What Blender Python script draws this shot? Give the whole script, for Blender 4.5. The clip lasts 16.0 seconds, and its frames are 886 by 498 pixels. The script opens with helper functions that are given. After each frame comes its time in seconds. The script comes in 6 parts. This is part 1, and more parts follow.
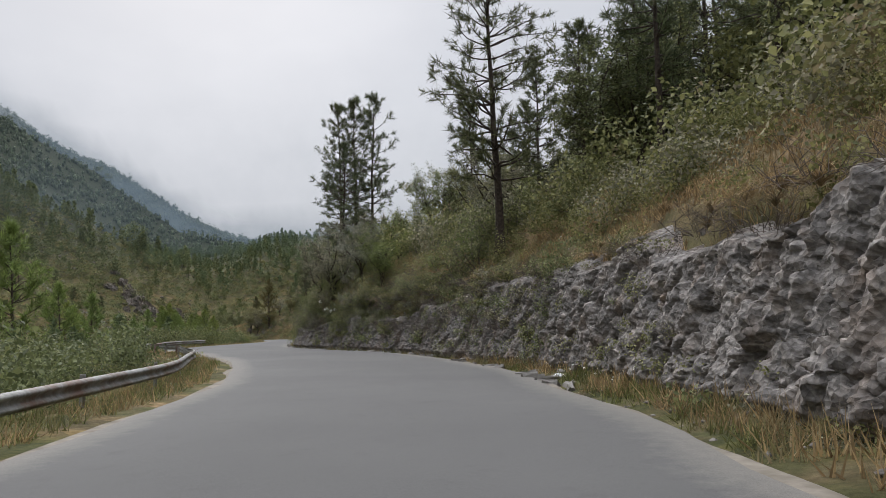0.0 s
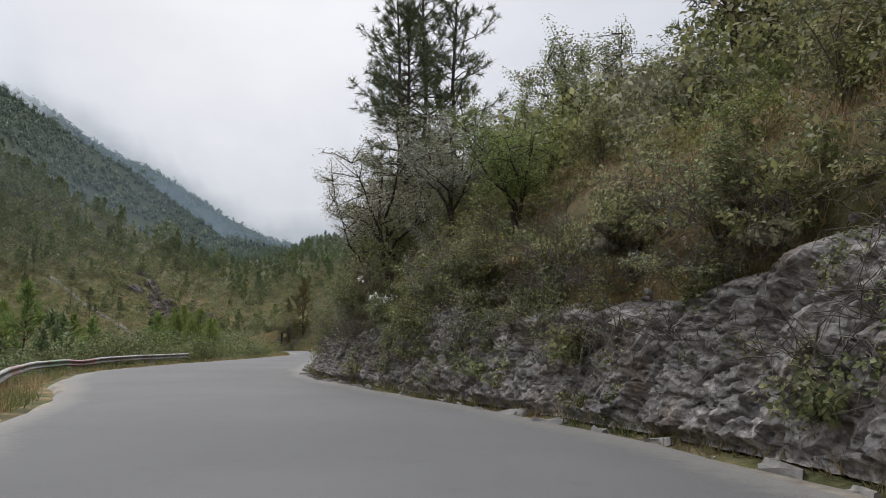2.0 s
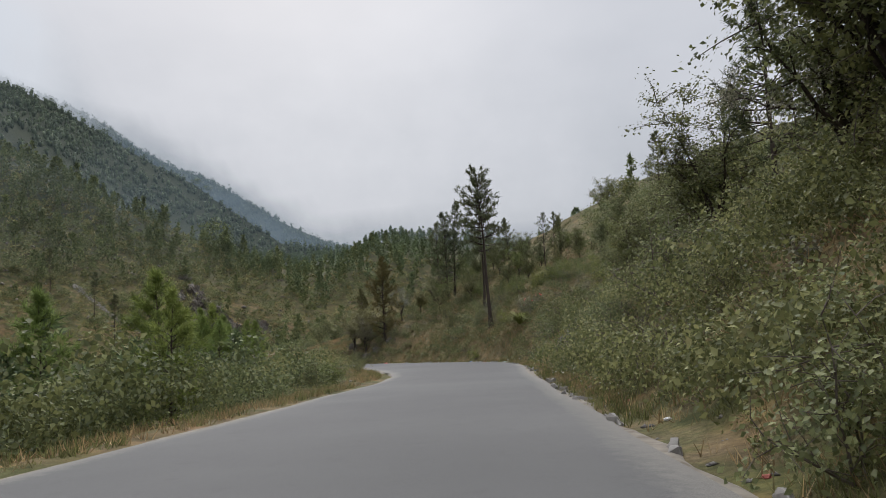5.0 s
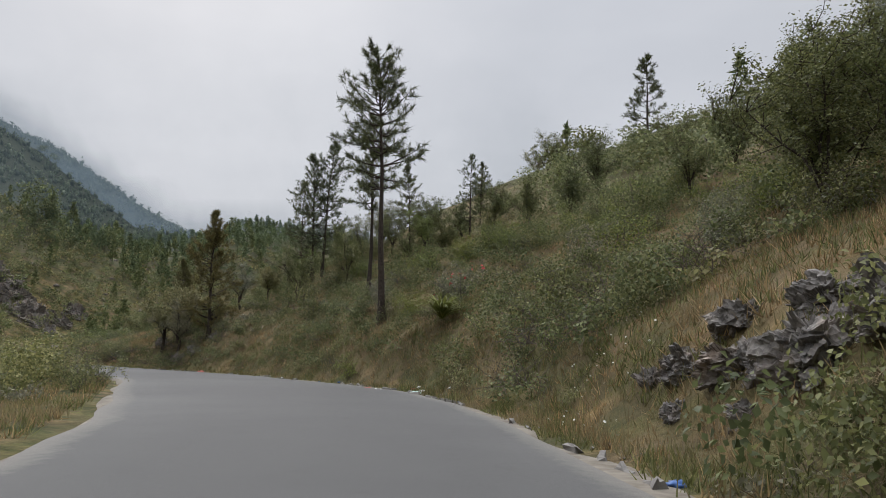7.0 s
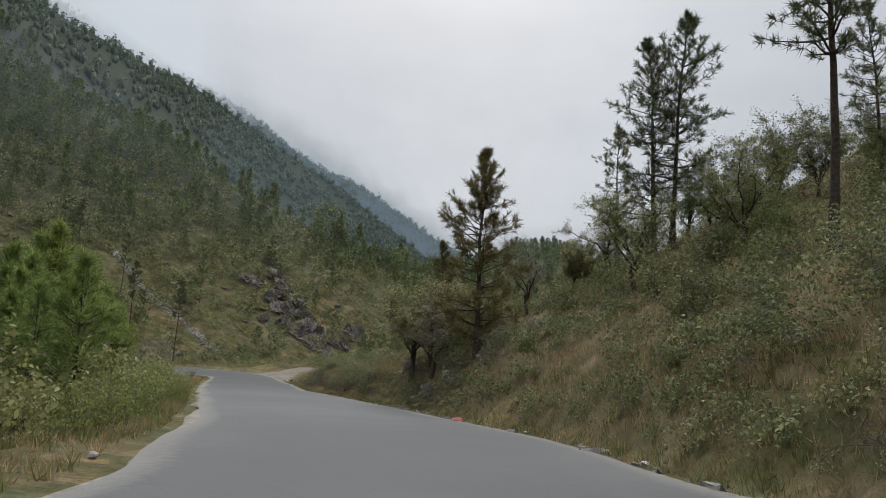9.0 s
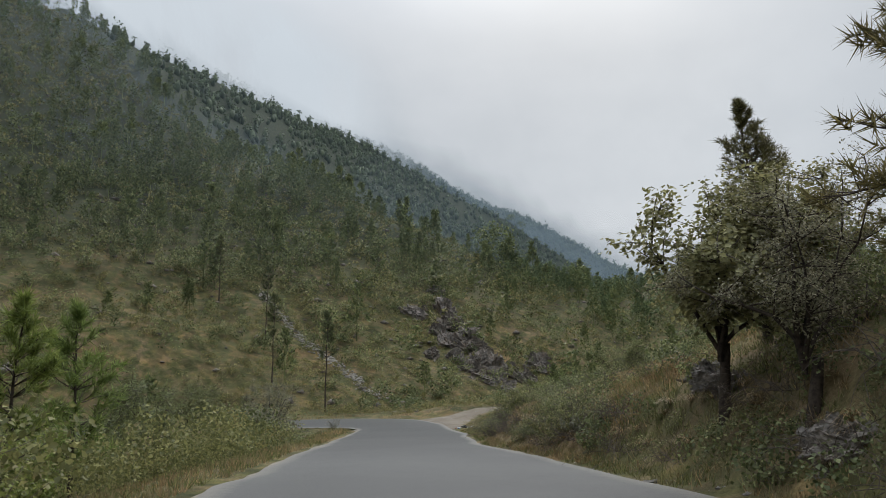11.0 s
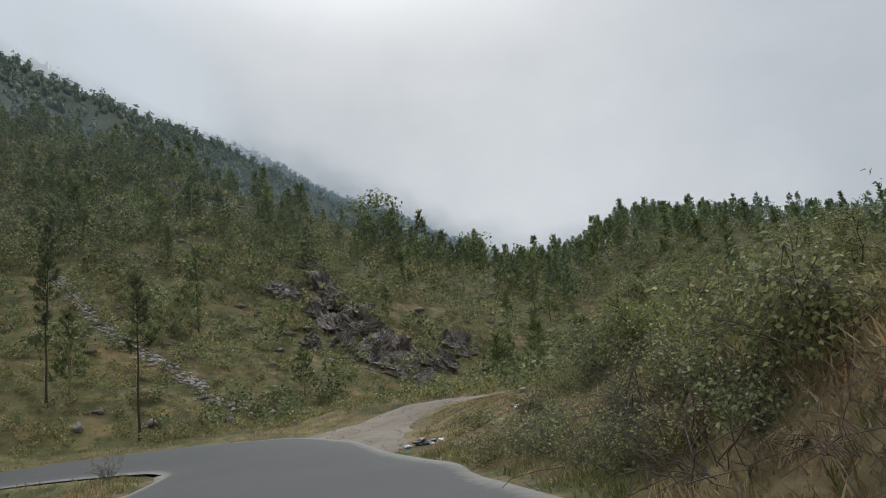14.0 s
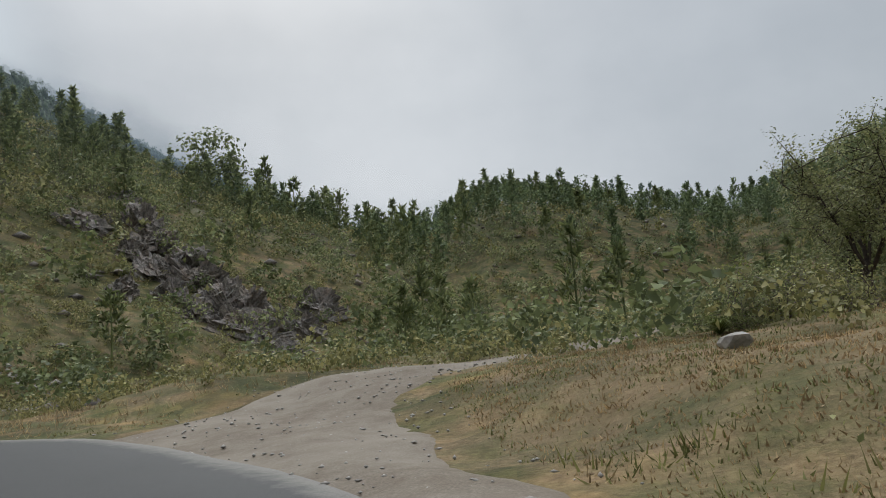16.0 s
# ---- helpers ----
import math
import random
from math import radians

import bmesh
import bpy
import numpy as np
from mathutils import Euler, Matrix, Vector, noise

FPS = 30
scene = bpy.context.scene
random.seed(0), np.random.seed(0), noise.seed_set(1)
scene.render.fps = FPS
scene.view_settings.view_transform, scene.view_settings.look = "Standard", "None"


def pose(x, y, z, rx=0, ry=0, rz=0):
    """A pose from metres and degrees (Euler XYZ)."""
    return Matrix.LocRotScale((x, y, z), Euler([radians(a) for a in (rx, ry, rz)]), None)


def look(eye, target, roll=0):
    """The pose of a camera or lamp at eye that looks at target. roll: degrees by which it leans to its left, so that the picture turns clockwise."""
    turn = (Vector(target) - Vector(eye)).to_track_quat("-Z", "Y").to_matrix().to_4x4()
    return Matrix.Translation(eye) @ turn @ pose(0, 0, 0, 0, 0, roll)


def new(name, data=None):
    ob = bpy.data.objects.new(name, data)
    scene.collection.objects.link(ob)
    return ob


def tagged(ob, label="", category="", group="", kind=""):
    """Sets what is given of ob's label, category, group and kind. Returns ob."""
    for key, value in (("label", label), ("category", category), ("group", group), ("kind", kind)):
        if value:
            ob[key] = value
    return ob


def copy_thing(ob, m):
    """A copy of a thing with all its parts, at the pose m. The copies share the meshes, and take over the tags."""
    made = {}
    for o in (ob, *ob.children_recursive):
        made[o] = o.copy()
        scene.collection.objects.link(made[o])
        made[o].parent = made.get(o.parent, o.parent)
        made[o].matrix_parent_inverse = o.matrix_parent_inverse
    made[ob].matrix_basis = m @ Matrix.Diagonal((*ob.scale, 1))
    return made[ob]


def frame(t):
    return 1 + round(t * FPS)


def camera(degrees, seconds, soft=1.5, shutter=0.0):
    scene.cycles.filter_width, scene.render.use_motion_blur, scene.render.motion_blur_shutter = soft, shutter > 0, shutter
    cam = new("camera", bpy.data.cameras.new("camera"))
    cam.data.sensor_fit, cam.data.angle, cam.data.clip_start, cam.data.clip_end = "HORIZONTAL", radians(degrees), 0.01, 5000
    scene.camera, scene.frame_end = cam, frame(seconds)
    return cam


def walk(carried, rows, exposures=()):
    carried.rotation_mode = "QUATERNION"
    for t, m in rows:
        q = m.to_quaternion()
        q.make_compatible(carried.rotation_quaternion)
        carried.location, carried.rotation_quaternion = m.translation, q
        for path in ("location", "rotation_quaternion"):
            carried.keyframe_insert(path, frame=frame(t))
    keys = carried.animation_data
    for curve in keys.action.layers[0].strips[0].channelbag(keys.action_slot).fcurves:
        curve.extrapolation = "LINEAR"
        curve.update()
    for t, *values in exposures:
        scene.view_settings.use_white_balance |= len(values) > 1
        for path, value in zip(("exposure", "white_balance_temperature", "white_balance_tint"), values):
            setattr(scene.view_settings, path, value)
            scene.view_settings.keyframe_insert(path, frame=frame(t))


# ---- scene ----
cam = camera(58.7, 16.0, soft=0.85)
METRES, EYE, TILT, LEAN, TURN = 200.0, 1.25, 5.8, 1.5, 0.0
ROWS = [
    (0.0, 0.0, 0.0, 0.0, 0.0, 0.0, -0.0),
    (0.5, -0.0029, 0.0339, -0.0031, -0.56, 0.08, -0.47),
    (1.0, -0.0068, 0.0686, -0.0067, -0.67, 0.47, -0.7),
    (1.5, -0.0127, 0.1038, -0.0104, 0.37, 0.66, -0.63),
    (2.0, -0.021, 0.139, -0.0139, 3.27, 0.8, -0.65),
    (2.5, -0.0311, 0.1734, -0.0177, 7.51, 0.69, -0.84),
    (3.0, -0.0423, 0.2073, -0.0212, 13.43, 0.5, -0.39),
    (3.5, -0.0537, 0.241, -0.0245, 17.9, 1.28, 0.38),
    (4.0, -0.0633, 0.274, -0.0283, 17.35, 1.76, 1.43),
    (4.5, -0.0721, 0.3068, -0.0318, 12.38, 1.13, 3.0),
    (7.0, -0.095, 0.4796, -0.0507, -1.87, 2.05, -2.92),
    (7.5, -0.1001, 0.5128, -0.0541, 3.52, 2.23, -2.74),
    (8.0, -0.106, 0.5448, -0.0574, 6.18, 2.78, -2.87),
    (8.5, -0.1135, 0.5761, -0.0606, 9.55, 3.02, -2.71),
    (9.0, -0.1229, 0.6066, -0.0638, 18.59, 3.31, -2.73),
    (9.5, -0.134, 0.6355, -0.0669, 25.31, 3.74, -3.15),
    (10.0, -0.1471, 0.6624, -0.07, 28.94, 4.06, -1.38),
    (12.5, -0.2219, 0.7787, -0.0852, 29.31, 8.22, 6.69),
    (13.0, -0.2368, 0.8005, -0.0878, 28.08, 7.76, 7.57),
    (13.5, -0.2514, 0.8226, -0.0904, 27.67, 7.72, 7.82),
    (14.0, -0.2653, 0.8439, -0.093, 21.97, 5.76, 7.34),
    (14.5, -0.2788, 0.8648, -0.0955, 18.84, 4.86, 6.12),
    (15.0, -0.2922, 0.8852, -0.0979, 16.09, 4.46, 5.11),
    (15.5, -0.3055, 0.9055, -0.1002, 12.87, 4.07, 4.55),
    (16.0, -0.3179, 0.9247, -0.1012, 9.02, 3.26, 4.11),
]
walk(cam, [(t, pose(0, 0, EYE, TILT, LEAN, TURN) @ pose(METRES * x, METRES * y, METRES * z, 90 + pitch, roll, yaw)) for t, x, y, z, yaw, pitch, roll in ROWS],
     [(0.0, 0.24, 6500, 11), (1.0, 0.3, 6500, 11), (2.0, 0.36, 6480, 11), (3.0, 0.32, 6450, 11), (3.5, 0.2, 6480, 11), (4.0, 0.16, 6500, 11), (4.5, 0.18, 6500, 11), (8.0, 0.16, 6500, 10), (9.5, 0.14, 6450, 8), (12.5, 0.1, 6400, 7), (16.0, 0.08, 6400, 7)])

# ---------------------------------------------------------------- light
SUN_AZ, SUN_EL = 20.0, 40.0
world = bpy.data.worlds.new("overcast_sky")
scene.world = world
world.use_nodes = True
wt = world.node_tree
wt.nodes.clear()


def wnode(kind, **kw):
    n = wt.nodes.new(kind)
    for k, v in kw.items():
        if k in n.inputs:
            n.inputs[k].default_value = v
    return n


w_out = wnode("ShaderNodeOutputWorld")
w_bg = wnode("ShaderNodeBackground")
w_sky = wnode("ShaderNodeTexSky")
w_sky.sky_type = "NISHITA"
w_sky.sun_disc = False
w_sky.sun_elevation = radians(SUN_EL)
w_sky.sun_rotation = radians(-SUN_AZ)
w_sky.dust_density = 4.0
w_co = wnode("ShaderNodeTexCoord")
w_map = wnode("ShaderNodeMapping", Scale=(1.0, 1.0, 2.2))
w_n = wnode("ShaderNodeTexNoise", Scale=1.7, Detail=5.0, Roughness=0.5)
w_ramp = wnode("ShaderNodeValToRGB")
w_ramp.color_ramp.elements[0].position = 0.3
w_ramp.color_ramp.elements[0].color = (4.95, 5.28, 5.85, 1)
w_ramp.color_ramp.elements[1].position = 0.72
w_ramp.color_ramp.elements[1].color = (6.85, 7.1, 7.6, 1)
# the cloud cover glows more towards the hidden sun
w_dot = wnode("ShaderNodeVectorMath")
w_dot.operation = "DOT_PRODUCT"
w_dot.inputs[1].default_value = (-math.sin(radians(SUN_AZ)) * math.cos(radians(30)), math.cos(radians(SUN_AZ)) * math.cos(radians(30)), math.sin(radians(30)))
w_glow = wnode("ShaderNodeMapRange")
w_glow.inputs[1].default_value = 0.55
w_glow.inputs[2].default_value = 1.0
w_glow.inputs[3].default_value = 0.86
w_glow.inputs[4].default_value = 1.14
w_mul = wnode("ShaderNodeMix", data_type="RGBA")
w_mul.data_type, w_mul.blend_type = "RGBA", "MULTIPLY"
w_mul.inputs[0].default_value = 1.0
# an overcast sky is brighter overhead than at the horizon
w_sep = wnode("ShaderNodeSeparateXYZ")
w_zen = wnode("ShaderNodeMapRange")
w_zen.interpolation_type = "SMOOTHSTEP"
w_zen.inputs[1].default_value = 0.42
w_zen.inputs[2].default_value = 1.0
w_zen.inputs[3].default_value = 1.0
w_zen.inputs[4].default_value = 4.6
w_mul2 = wnode("ShaderNodeMix")
w_mul2.data_type, w_mul2.blend_type = "RGBA", "MULTIPLY"
w_mul2.inputs[0].default_value = 1.0
w_mix = wnode("ShaderNodeMix")
w_mix.data_type = "RGBA"
w_mix.inputs[0].default_value = 0.93
wt.links.new(w_co.outputs["Generated"], w_map.inputs[0])
wt.links.new(w_map.outputs[0], w_n.inputs["Vector"])
wt.links.new(w_n.outputs[0], w_ramp.inputs[0])
wt.links.new(w_co.outputs["Generated"], w_dot.inputs[0])
wt.links.new(w_dot.outputs["Value"], w_glow.inputs[0])
wt.links.new(w_ramp.outputs[0], w_mul.inputs[6])
wt.links.new(w_glow.outputs[0], w_mul.inputs[7])
wt.links.new(w_sky.outputs[0], w_mix.inputs[6])
wt.links.new(w_co.outputs["Generated"], w_sep.inputs[0])
wt.links.new(w_sep.outputs["Z"], w_zen.inputs[0])
wt.links.new(w_mul.outputs[2], w_mul2.inputs[6])
wt.links.new(w_zen.outputs[0], w_mul2.inputs[7])
wt.links.new(w_mul2.outputs[2], w_mix.inputs[7])
wt.links.new(w_mix.outputs[2], w_bg.inputs[0])
w_bg.inputs[1].default_value = 0.083
wt.links.new(w_bg.outputs[0], w_out.inputs[0])

sun = bpy.data.lights.new("sun", "SUN")
sun.energy, sun.angle, sun.color = 1.3, radians(40), (1.0, 0.97, 0.93)
sun_ob = new("sun", sun)
sun_ob.matrix_world = look((0, 0, 60), (60 * math.sin(radians(SUN_AZ)), -60 * math.cos(radians(SUN_AZ)), 60 - 60 * math.tan(radians(SUN_EL))))

# ---------------------------------------------------------------- materials


class Mat:
    """A small builder for node materials."""

    def __init__(self, name, rough=0.8, metal=0.0, spec=0.3):
        self.m = bpy.data.materials.new(name)
        self.m.use_nodes = True
        self.t = self.m.node_tree
        self.b = self.t.nodes["Principled BSDF"]
        self.b.inputs["Roughness"].default_value = rough
        self.b.inputs["Metallic"].default_value = metal
        self.b.inputs["Specular IOR Level"].default_value = spec
        self.co = None

    def n(self, kind, **kw):
        k = self.t.nodes.new(kind)
        for a, v in kw.items():
            k.inputs[a].default_value = v
        return k

    def link(self, a, b):
        self.t.links.new(a, b)

    def where(self):
        if self.co is None:
            self.co = self.n("ShaderNodeNewGeometry").outputs["Position"]
        return self.co

    def noise(self, scale, detail=4.0, rough=0.55, stretch=None):
        k = self.n("ShaderNodeTexNoise", Scale=scale, Detail=detail, Roughness=rough)
        src = self.where()
        if stretch:
            mp = self.n("ShaderNodeMapping", Scale=stretch)
            self.link(src, mp.inputs[0])
            src = mp.outputs[0]
        self.link(src, k.inputs["Vector"])
        return k.outputs[0]

    def ramp(self, fac, *stops):
        r = self.n("ShaderNodeValToRGB")
        el = r.color_ramp.elements
        while len(el) < len(stops):
            el.new(0.5)
        for e, (p, c) in zip(el, stops):
            e.position, e.color = p, (*c, 1)
        self.link(fac, r.inputs[0])
        return r.outputs[0]

    def mix(self, fac, a, b, how="MIX"):
        k = self.n("ShaderNodeMix")
        k.data_type, k.blend_type = "RGBA", how
        for v, i in ((fac, 0), (a, 6), (b, 7)):
            if isinstance(v, (int, float)):
                k.inputs[i].default_value = v
            elif isinstance(v, tuple):
                k.inputs[i].default_value = (*v, 1)
            else:
                self.link(v, k.inputs[i])
        return k.outputs[2]

    def span(self, fac, lo, hi, a=0.0, b=1.0):
        k = self.n("ShaderNodeMapRange")
        for i, v in ((1, lo), (2, hi), (3, a), (4, b)):
            k.inputs[i].default_value = v
        self.link(fac, k.inputs[0])
        return k.outputs[0]

    def colour(self, c):
        if isinstance(c, tuple):
            self.b.inputs["Base Color"].default_value = (*c, 1)
        else:
            self.link(c, self.b.inputs["Base Color"])
        return self

    def bump(self, h, strength=0.4, distance=0.05):
        k = self.n("ShaderNodeBump", Strength=strength, Distance=distance)
        self.link(h, k.inputs["Height"])
        self.link(k.outputs[0], self.b.inputs["Normal"])
        return self


def leafy(name, dark, light, dry=None, glow=0.3, dry_from=0.62):
    """Foliage: colour varies from clump to clump and plant to plant, and light passes through."""
    m = Mat(name, rough=0.55, spec=0.25)
    geo = m.n("ShaderNodeNewGeometry")
    info = m.n("ShaderNodeObjectInfo")
    c = m.ramp(geo.outputs["Random Per Island"], (0.0, tuple(0.9 * k for k in dark)), (0.6, tuple(0.5 * (a + b) for a, b in zip(dark, light))), (1.0, tuple(1.25 * k for k in light)))
    big = m.noise(0.35, 3.0)
    c = m.mix(m.span(big, 0.3, 0.7), c, m.mix(1.0, c, (0.74, 0.77, 0.72), "MULTIPLY"))
    c = m.mix(m.span(info.outputs["Random"], 0.0, 1.0, 0.0, 0.55), c, m.mix(1.0, c, (1.25, 1.0, 0.72), "MULTIPLY"))
    if dry:
        c = m.mix(m.span(m.noise(0.6, 3.0), dry_from, dry_from + 0.12), c, dry)
    m.colour(c)
    glow *= 0.8
    tr = m.n("ShaderNodeBsdfTranslucent")
    m.link(c, tr.inputs[0])
    ms = m.n("ShaderNodeMixShader")
    ms.inputs[0].default_value = glow
    m.link(m.b.outputs[0], ms.inputs[1])
    m.link(tr.outputs[0], ms.inputs[2])
    m.link(ms.outputs[0], m.t.nodes["Material Output"].inputs[0])
    return m.m


def make_ground():
    m = Mat("hillside_earth", rough=0.95, spec=0.1)
    fine, mid, broad = m.noise(9.0, 6.0, 0.65), m.noise(0.9, 5.0), m.noise(0.07, 4.0)
    earth = m.ramp(fine, (0.25, (0.09, 0.066, 0.042)), (0.55, (0.205, 0.152, 0.094)), (0.8, (0.32, 0.25, 0.155)))
    green = m.ramp(fine, (0.25, (0.045, 0.05, 0.022)), (0.75, (0.14, 0.138, 0.062)))
    c = m.mix(m.span(mid, 0.36, 0.56), earth, green)
    c = m.mix(m.span(broad, 0.47, 0.64, 0.0, 0.5), c, green)
    c = m.mix(m.span(m.noise(0.4, 5.0, 0.6), 0.5, 0.62, 0.0, 0.7), c, m.mix(1.0, c, (0.5, 0.52, 0.45), "MULTIPLY"))
    red = m.span(m.noise(0.16, 3.0), 0.55, 0.7, 0.0, 0.45)
    c = m.mix(red, c, (0.24, 0.15, 0.09))
    # tussocks and cushions of growth, each with its own tone
    for size, lo, hi in ((0.55, 0.6, 1.15), (1.7, 0.65, 1.2)):
        v = m.n("ShaderNodeTexVoronoi", Scale=size)
        v.inputs["Randomness"].default_value = 1.0
        m.link(m.where(), v.inputs["Vector"])
        sep = m.n("ShaderNodeSeparateColor")
        m.link(v.outputs["Color"], sep.inputs[0])
        tone = m.ramp(sep.outputs[0], (0.0, (lo, lo * 1.06, lo * 0.95)), (0.5, (0.85, 0.85, 0.8)), (1.0, (hi * 1.08, hi, hi * 0.86)))
        c = m.mix(m.span(v.outputs["Distance"], 0.35, 0.75, 1.0, 0.2), c, m.mix(1.0, c, tone, "MULTIPLY"))
    att = m.n("ShaderNodeAttribute")
    att.attribute_name = "dry"
    straw = m.ramp(m.noise(14.0, 6.0, 0.7), (0.3, (0.1, 0.068, 0.04)), (0.5, (0.215, 0.15, 0.088)), (0.74, (0.34, 0.255, 0.155)))
    straw = m.mix(m.span(m.noise(1.1, 6.0, 0.7), 0.44, 0.6, 0.0, 0.8), straw, m.ramp(fine, (0.3, (0.05, 0.052, 0.024)), (0.7, (0.13, 0.125, 0.058))))
    c = m.mix(att.outputs["Fac"], c, straw)
    alt = m.n("ShaderNodeSeparateXYZ")
    m.link(m.where(), alt.inputs[0])
    wood = m.ramp(fine, (0.3, (0.02, 0.027, 0.014)), (0.75, (0.05, 0.058, 0.03)))
    c = m.mix(m.span(alt.outputs["Z"], 10.0, 42.0, 0.0, 0.9), c, wood)
    m.colour(c).bump(m.noise(16.0, 5.0, 0.7), 0.6, 0.06)
    return m.m


def make_asphalt():
    m = Mat("worn_asphalt", rough=0.82, spec=0.35)
    grain, patch, broad = m.noise(60.0, 3.0, 0.7), m.noise(0.7, 5.0), m.noise(0.12, 3.0)
    c = m.ramp(grain, (0.25, (0.05, 0.049, 0.048)), (0.75, (0.1, 0.098, 0.095)))
    c = m.mix(m.span(patch, 0.35, 0.7, 0.0, 0.5), c, (0.085, 0.083, 0.08))
    c = m.mix(m.span(broad, 0.4, 0.65, 0.0, 0.35), c, (0.14, 0.136, 0.13))
    spot = m.noise(2.6, 6.0, 0.7)
    c = m.mix(m.span(spot, 0.56, 0.68, 0.0, 0.5), c, (0.062, 0.06, 0.058))
    # the newer, darker surface of the bend
    far = m.n("ShaderNodeSeparateXYZ")
    m.link(m.where(), far.inputs[0])
    c = m.mix(m.span(far.outputs["Y"], 158.0, 182.0, 0.0, 1.0), c, m.mix(1.0, c, (0.44, 0.45, 0.46), "MULTIPLY"))
    att = m.n("ShaderNodeAttribute")
    att.attribute_name = "to_edge"
    rim = m.n("ShaderNodeMath")
    rim.operation = "SUBTRACT"
    m.link(att.outputs["Fac"], rim.inputs[0])
    m.link(m.span(m.noise(5.0, 5.0, 0.65), 0.3, 0.7, 0.0, 0.4), rim.inputs[1])
    c = m.mix(m.span(att.outputs["Fac"], 1.0, 2.6, 0.0, 0.5), c, m.mix(1.0, c, (0.8, 0.8, 0.81), "MULTIPLY"))
    dust = m.ramp(grain, (0.3, (0.12, 0.111, 0.096)), (0.7, (0.215, 0.2, 0.178)))
    c = m.mix(m.span(rim.outputs[0], -0.1, 0.5, 0.85, 0.0), c, dust)
    m.colour(c).bump(grain, 0.35, 0.01)
    return m.m


def make_rock(name, dark, mid, light, scale=1.0):
    m = Mat(name, rough=0.88, spec=0.25)
    fine, big = m.noise(14.0 * scale, 6.0, 0.65), m.noise(1.6 * scale, 5.0)
    c = m.ramp(fine, (0.2, dark), (0.5, mid), (0.8, light))
    c = m.mix(m.span(big, 0.5, 0.7, 0.0, 0.6), c, (0.17, 0.12, 0.085))
    rnd = m.n("ShaderNodeObjectInfo").outputs["Random"]
    c = m.mix(m.span(rnd, 0.0, 1.0, 0.0, 0.55), c, m.mix(1.0, c, (0.66, 0.62, 0.55), "MULTIPLY"))
    vein = m.noise(4.2 * scale, 6.0, 0.72)
    c = m.mix(m.span(vein, 0.54, 0.7, 0.0, 0.3), c, light)
    # broken facets, each with its own tone
    for size, lo in ((3.0, 0.7), (8.0, 0.7)):
        v = m.n("ShaderNodeTexVoronoi", Scale=size * scale)
        m.link(m.where(), v.inputs["Vector"])
        sep = m.n("ShaderNodeSeparateColor")
        m.link(v.outputs["Color"], sep.inputs[0])
        c = m.mix(1.0, c, m.ramp(sep.outputs[0], (0.0, (lo, lo, lo)), (0.55, (1.0, 1.0, 1.0)), (1.0, (1.22, 1.2, 1.18))), "MULTIPLY")
    chip = m.n("ShaderNodeTexVoronoi", Scale=11.0 * scale)
    m.link(m.where(), chip.inputs["Vector"])
    m.colour(c).bump(chip.outputs["Distance"], 0.8, 0.05)
    return m.m


def make_plain(name, dark, light, rough=0.8, metal=0.0, scale=8.0, bump=0.3):
    m = Mat(name, rough=rough, metal=metal)
    f = m.noise(scale, 5.0, 0.6)
    m.colour(m.ramp(f, (0.3, dark), (0.7, light))).bump(f, bump, 0.02)
    return m.m


def make_gravel():
    m = Mat("gravel_track", rough=0.95, spec=0.1)
    fine, mid, broad = m.noise(34.0, 4.0, 0.7), m.noise(3.2, 5.0, 0.65), m.noise(0.45, 4.0)
    c = m.ramp(fine, (0.3, (0.11, 0.09, 0.07)), (0.7, (0.225, 0.193, 0.155)))
    c = m.mix(m.span(mid, 0.42, 0.62, 0.0, 0.55), c, (0.115, 0.088, 0.063))
    c = m.mix(m.span(broad, 0.45, 0.65, 0.0, 0.5), c, (0.25, 0.22, 0.18))
    m.colour(c).bump(m.noise(9.0, 6.0, 0.7), 0.3, 0.03)
    return m.m


def make_rail():
    m = Mat("galvanised_rail", rough=0.6, metal=0.35)
    f = m.noise(6.0, 5.0)
    c = m.ramp(f, (0.3, (0.15, 0.15, 0.145)), (0.7, (0.32, 0.32, 0.3)))
    rust = m.noise(1.1, 6.0, 0.7)
    c = m.mix(m.span(rust, 0.48, 0.64, 0.0, 0.9), c, (0.13, 0.07, 0.045))
    # faded bands of red and green paint
    way = m.n("ShaderNodeSeparateXYZ")
    m.link(m.where(), way.inputs[0])
    worn = m.span(m.noise(2.2, 5.0, 0.7), 0.42, 0.6, 0.75, 0.05)
    for a, paint in ((52.0, (0.2, 0.06, 0.055)), (60.5, (0.075, 0.17, 0.075)), (64.2, (0.24, 0.075, 0.07))):
        on = m.n("ShaderNodeMath")
        on.operation = "COMPARE"
        m.link(way.outputs["Y"], on.inputs[0])
        on.inputs[1].default_value, on.inputs[2].default_value = a, 1.7
        both = m.n("ShaderNodeMath")
        both.operation = "MULTIPLY"
        m.link(on.outputs[0], both.inputs[0])
        m.link(worn, both.inputs[1])
        c = m.mix(both.outputs[0], c, paint)
    m.colour(c)
    return m.m


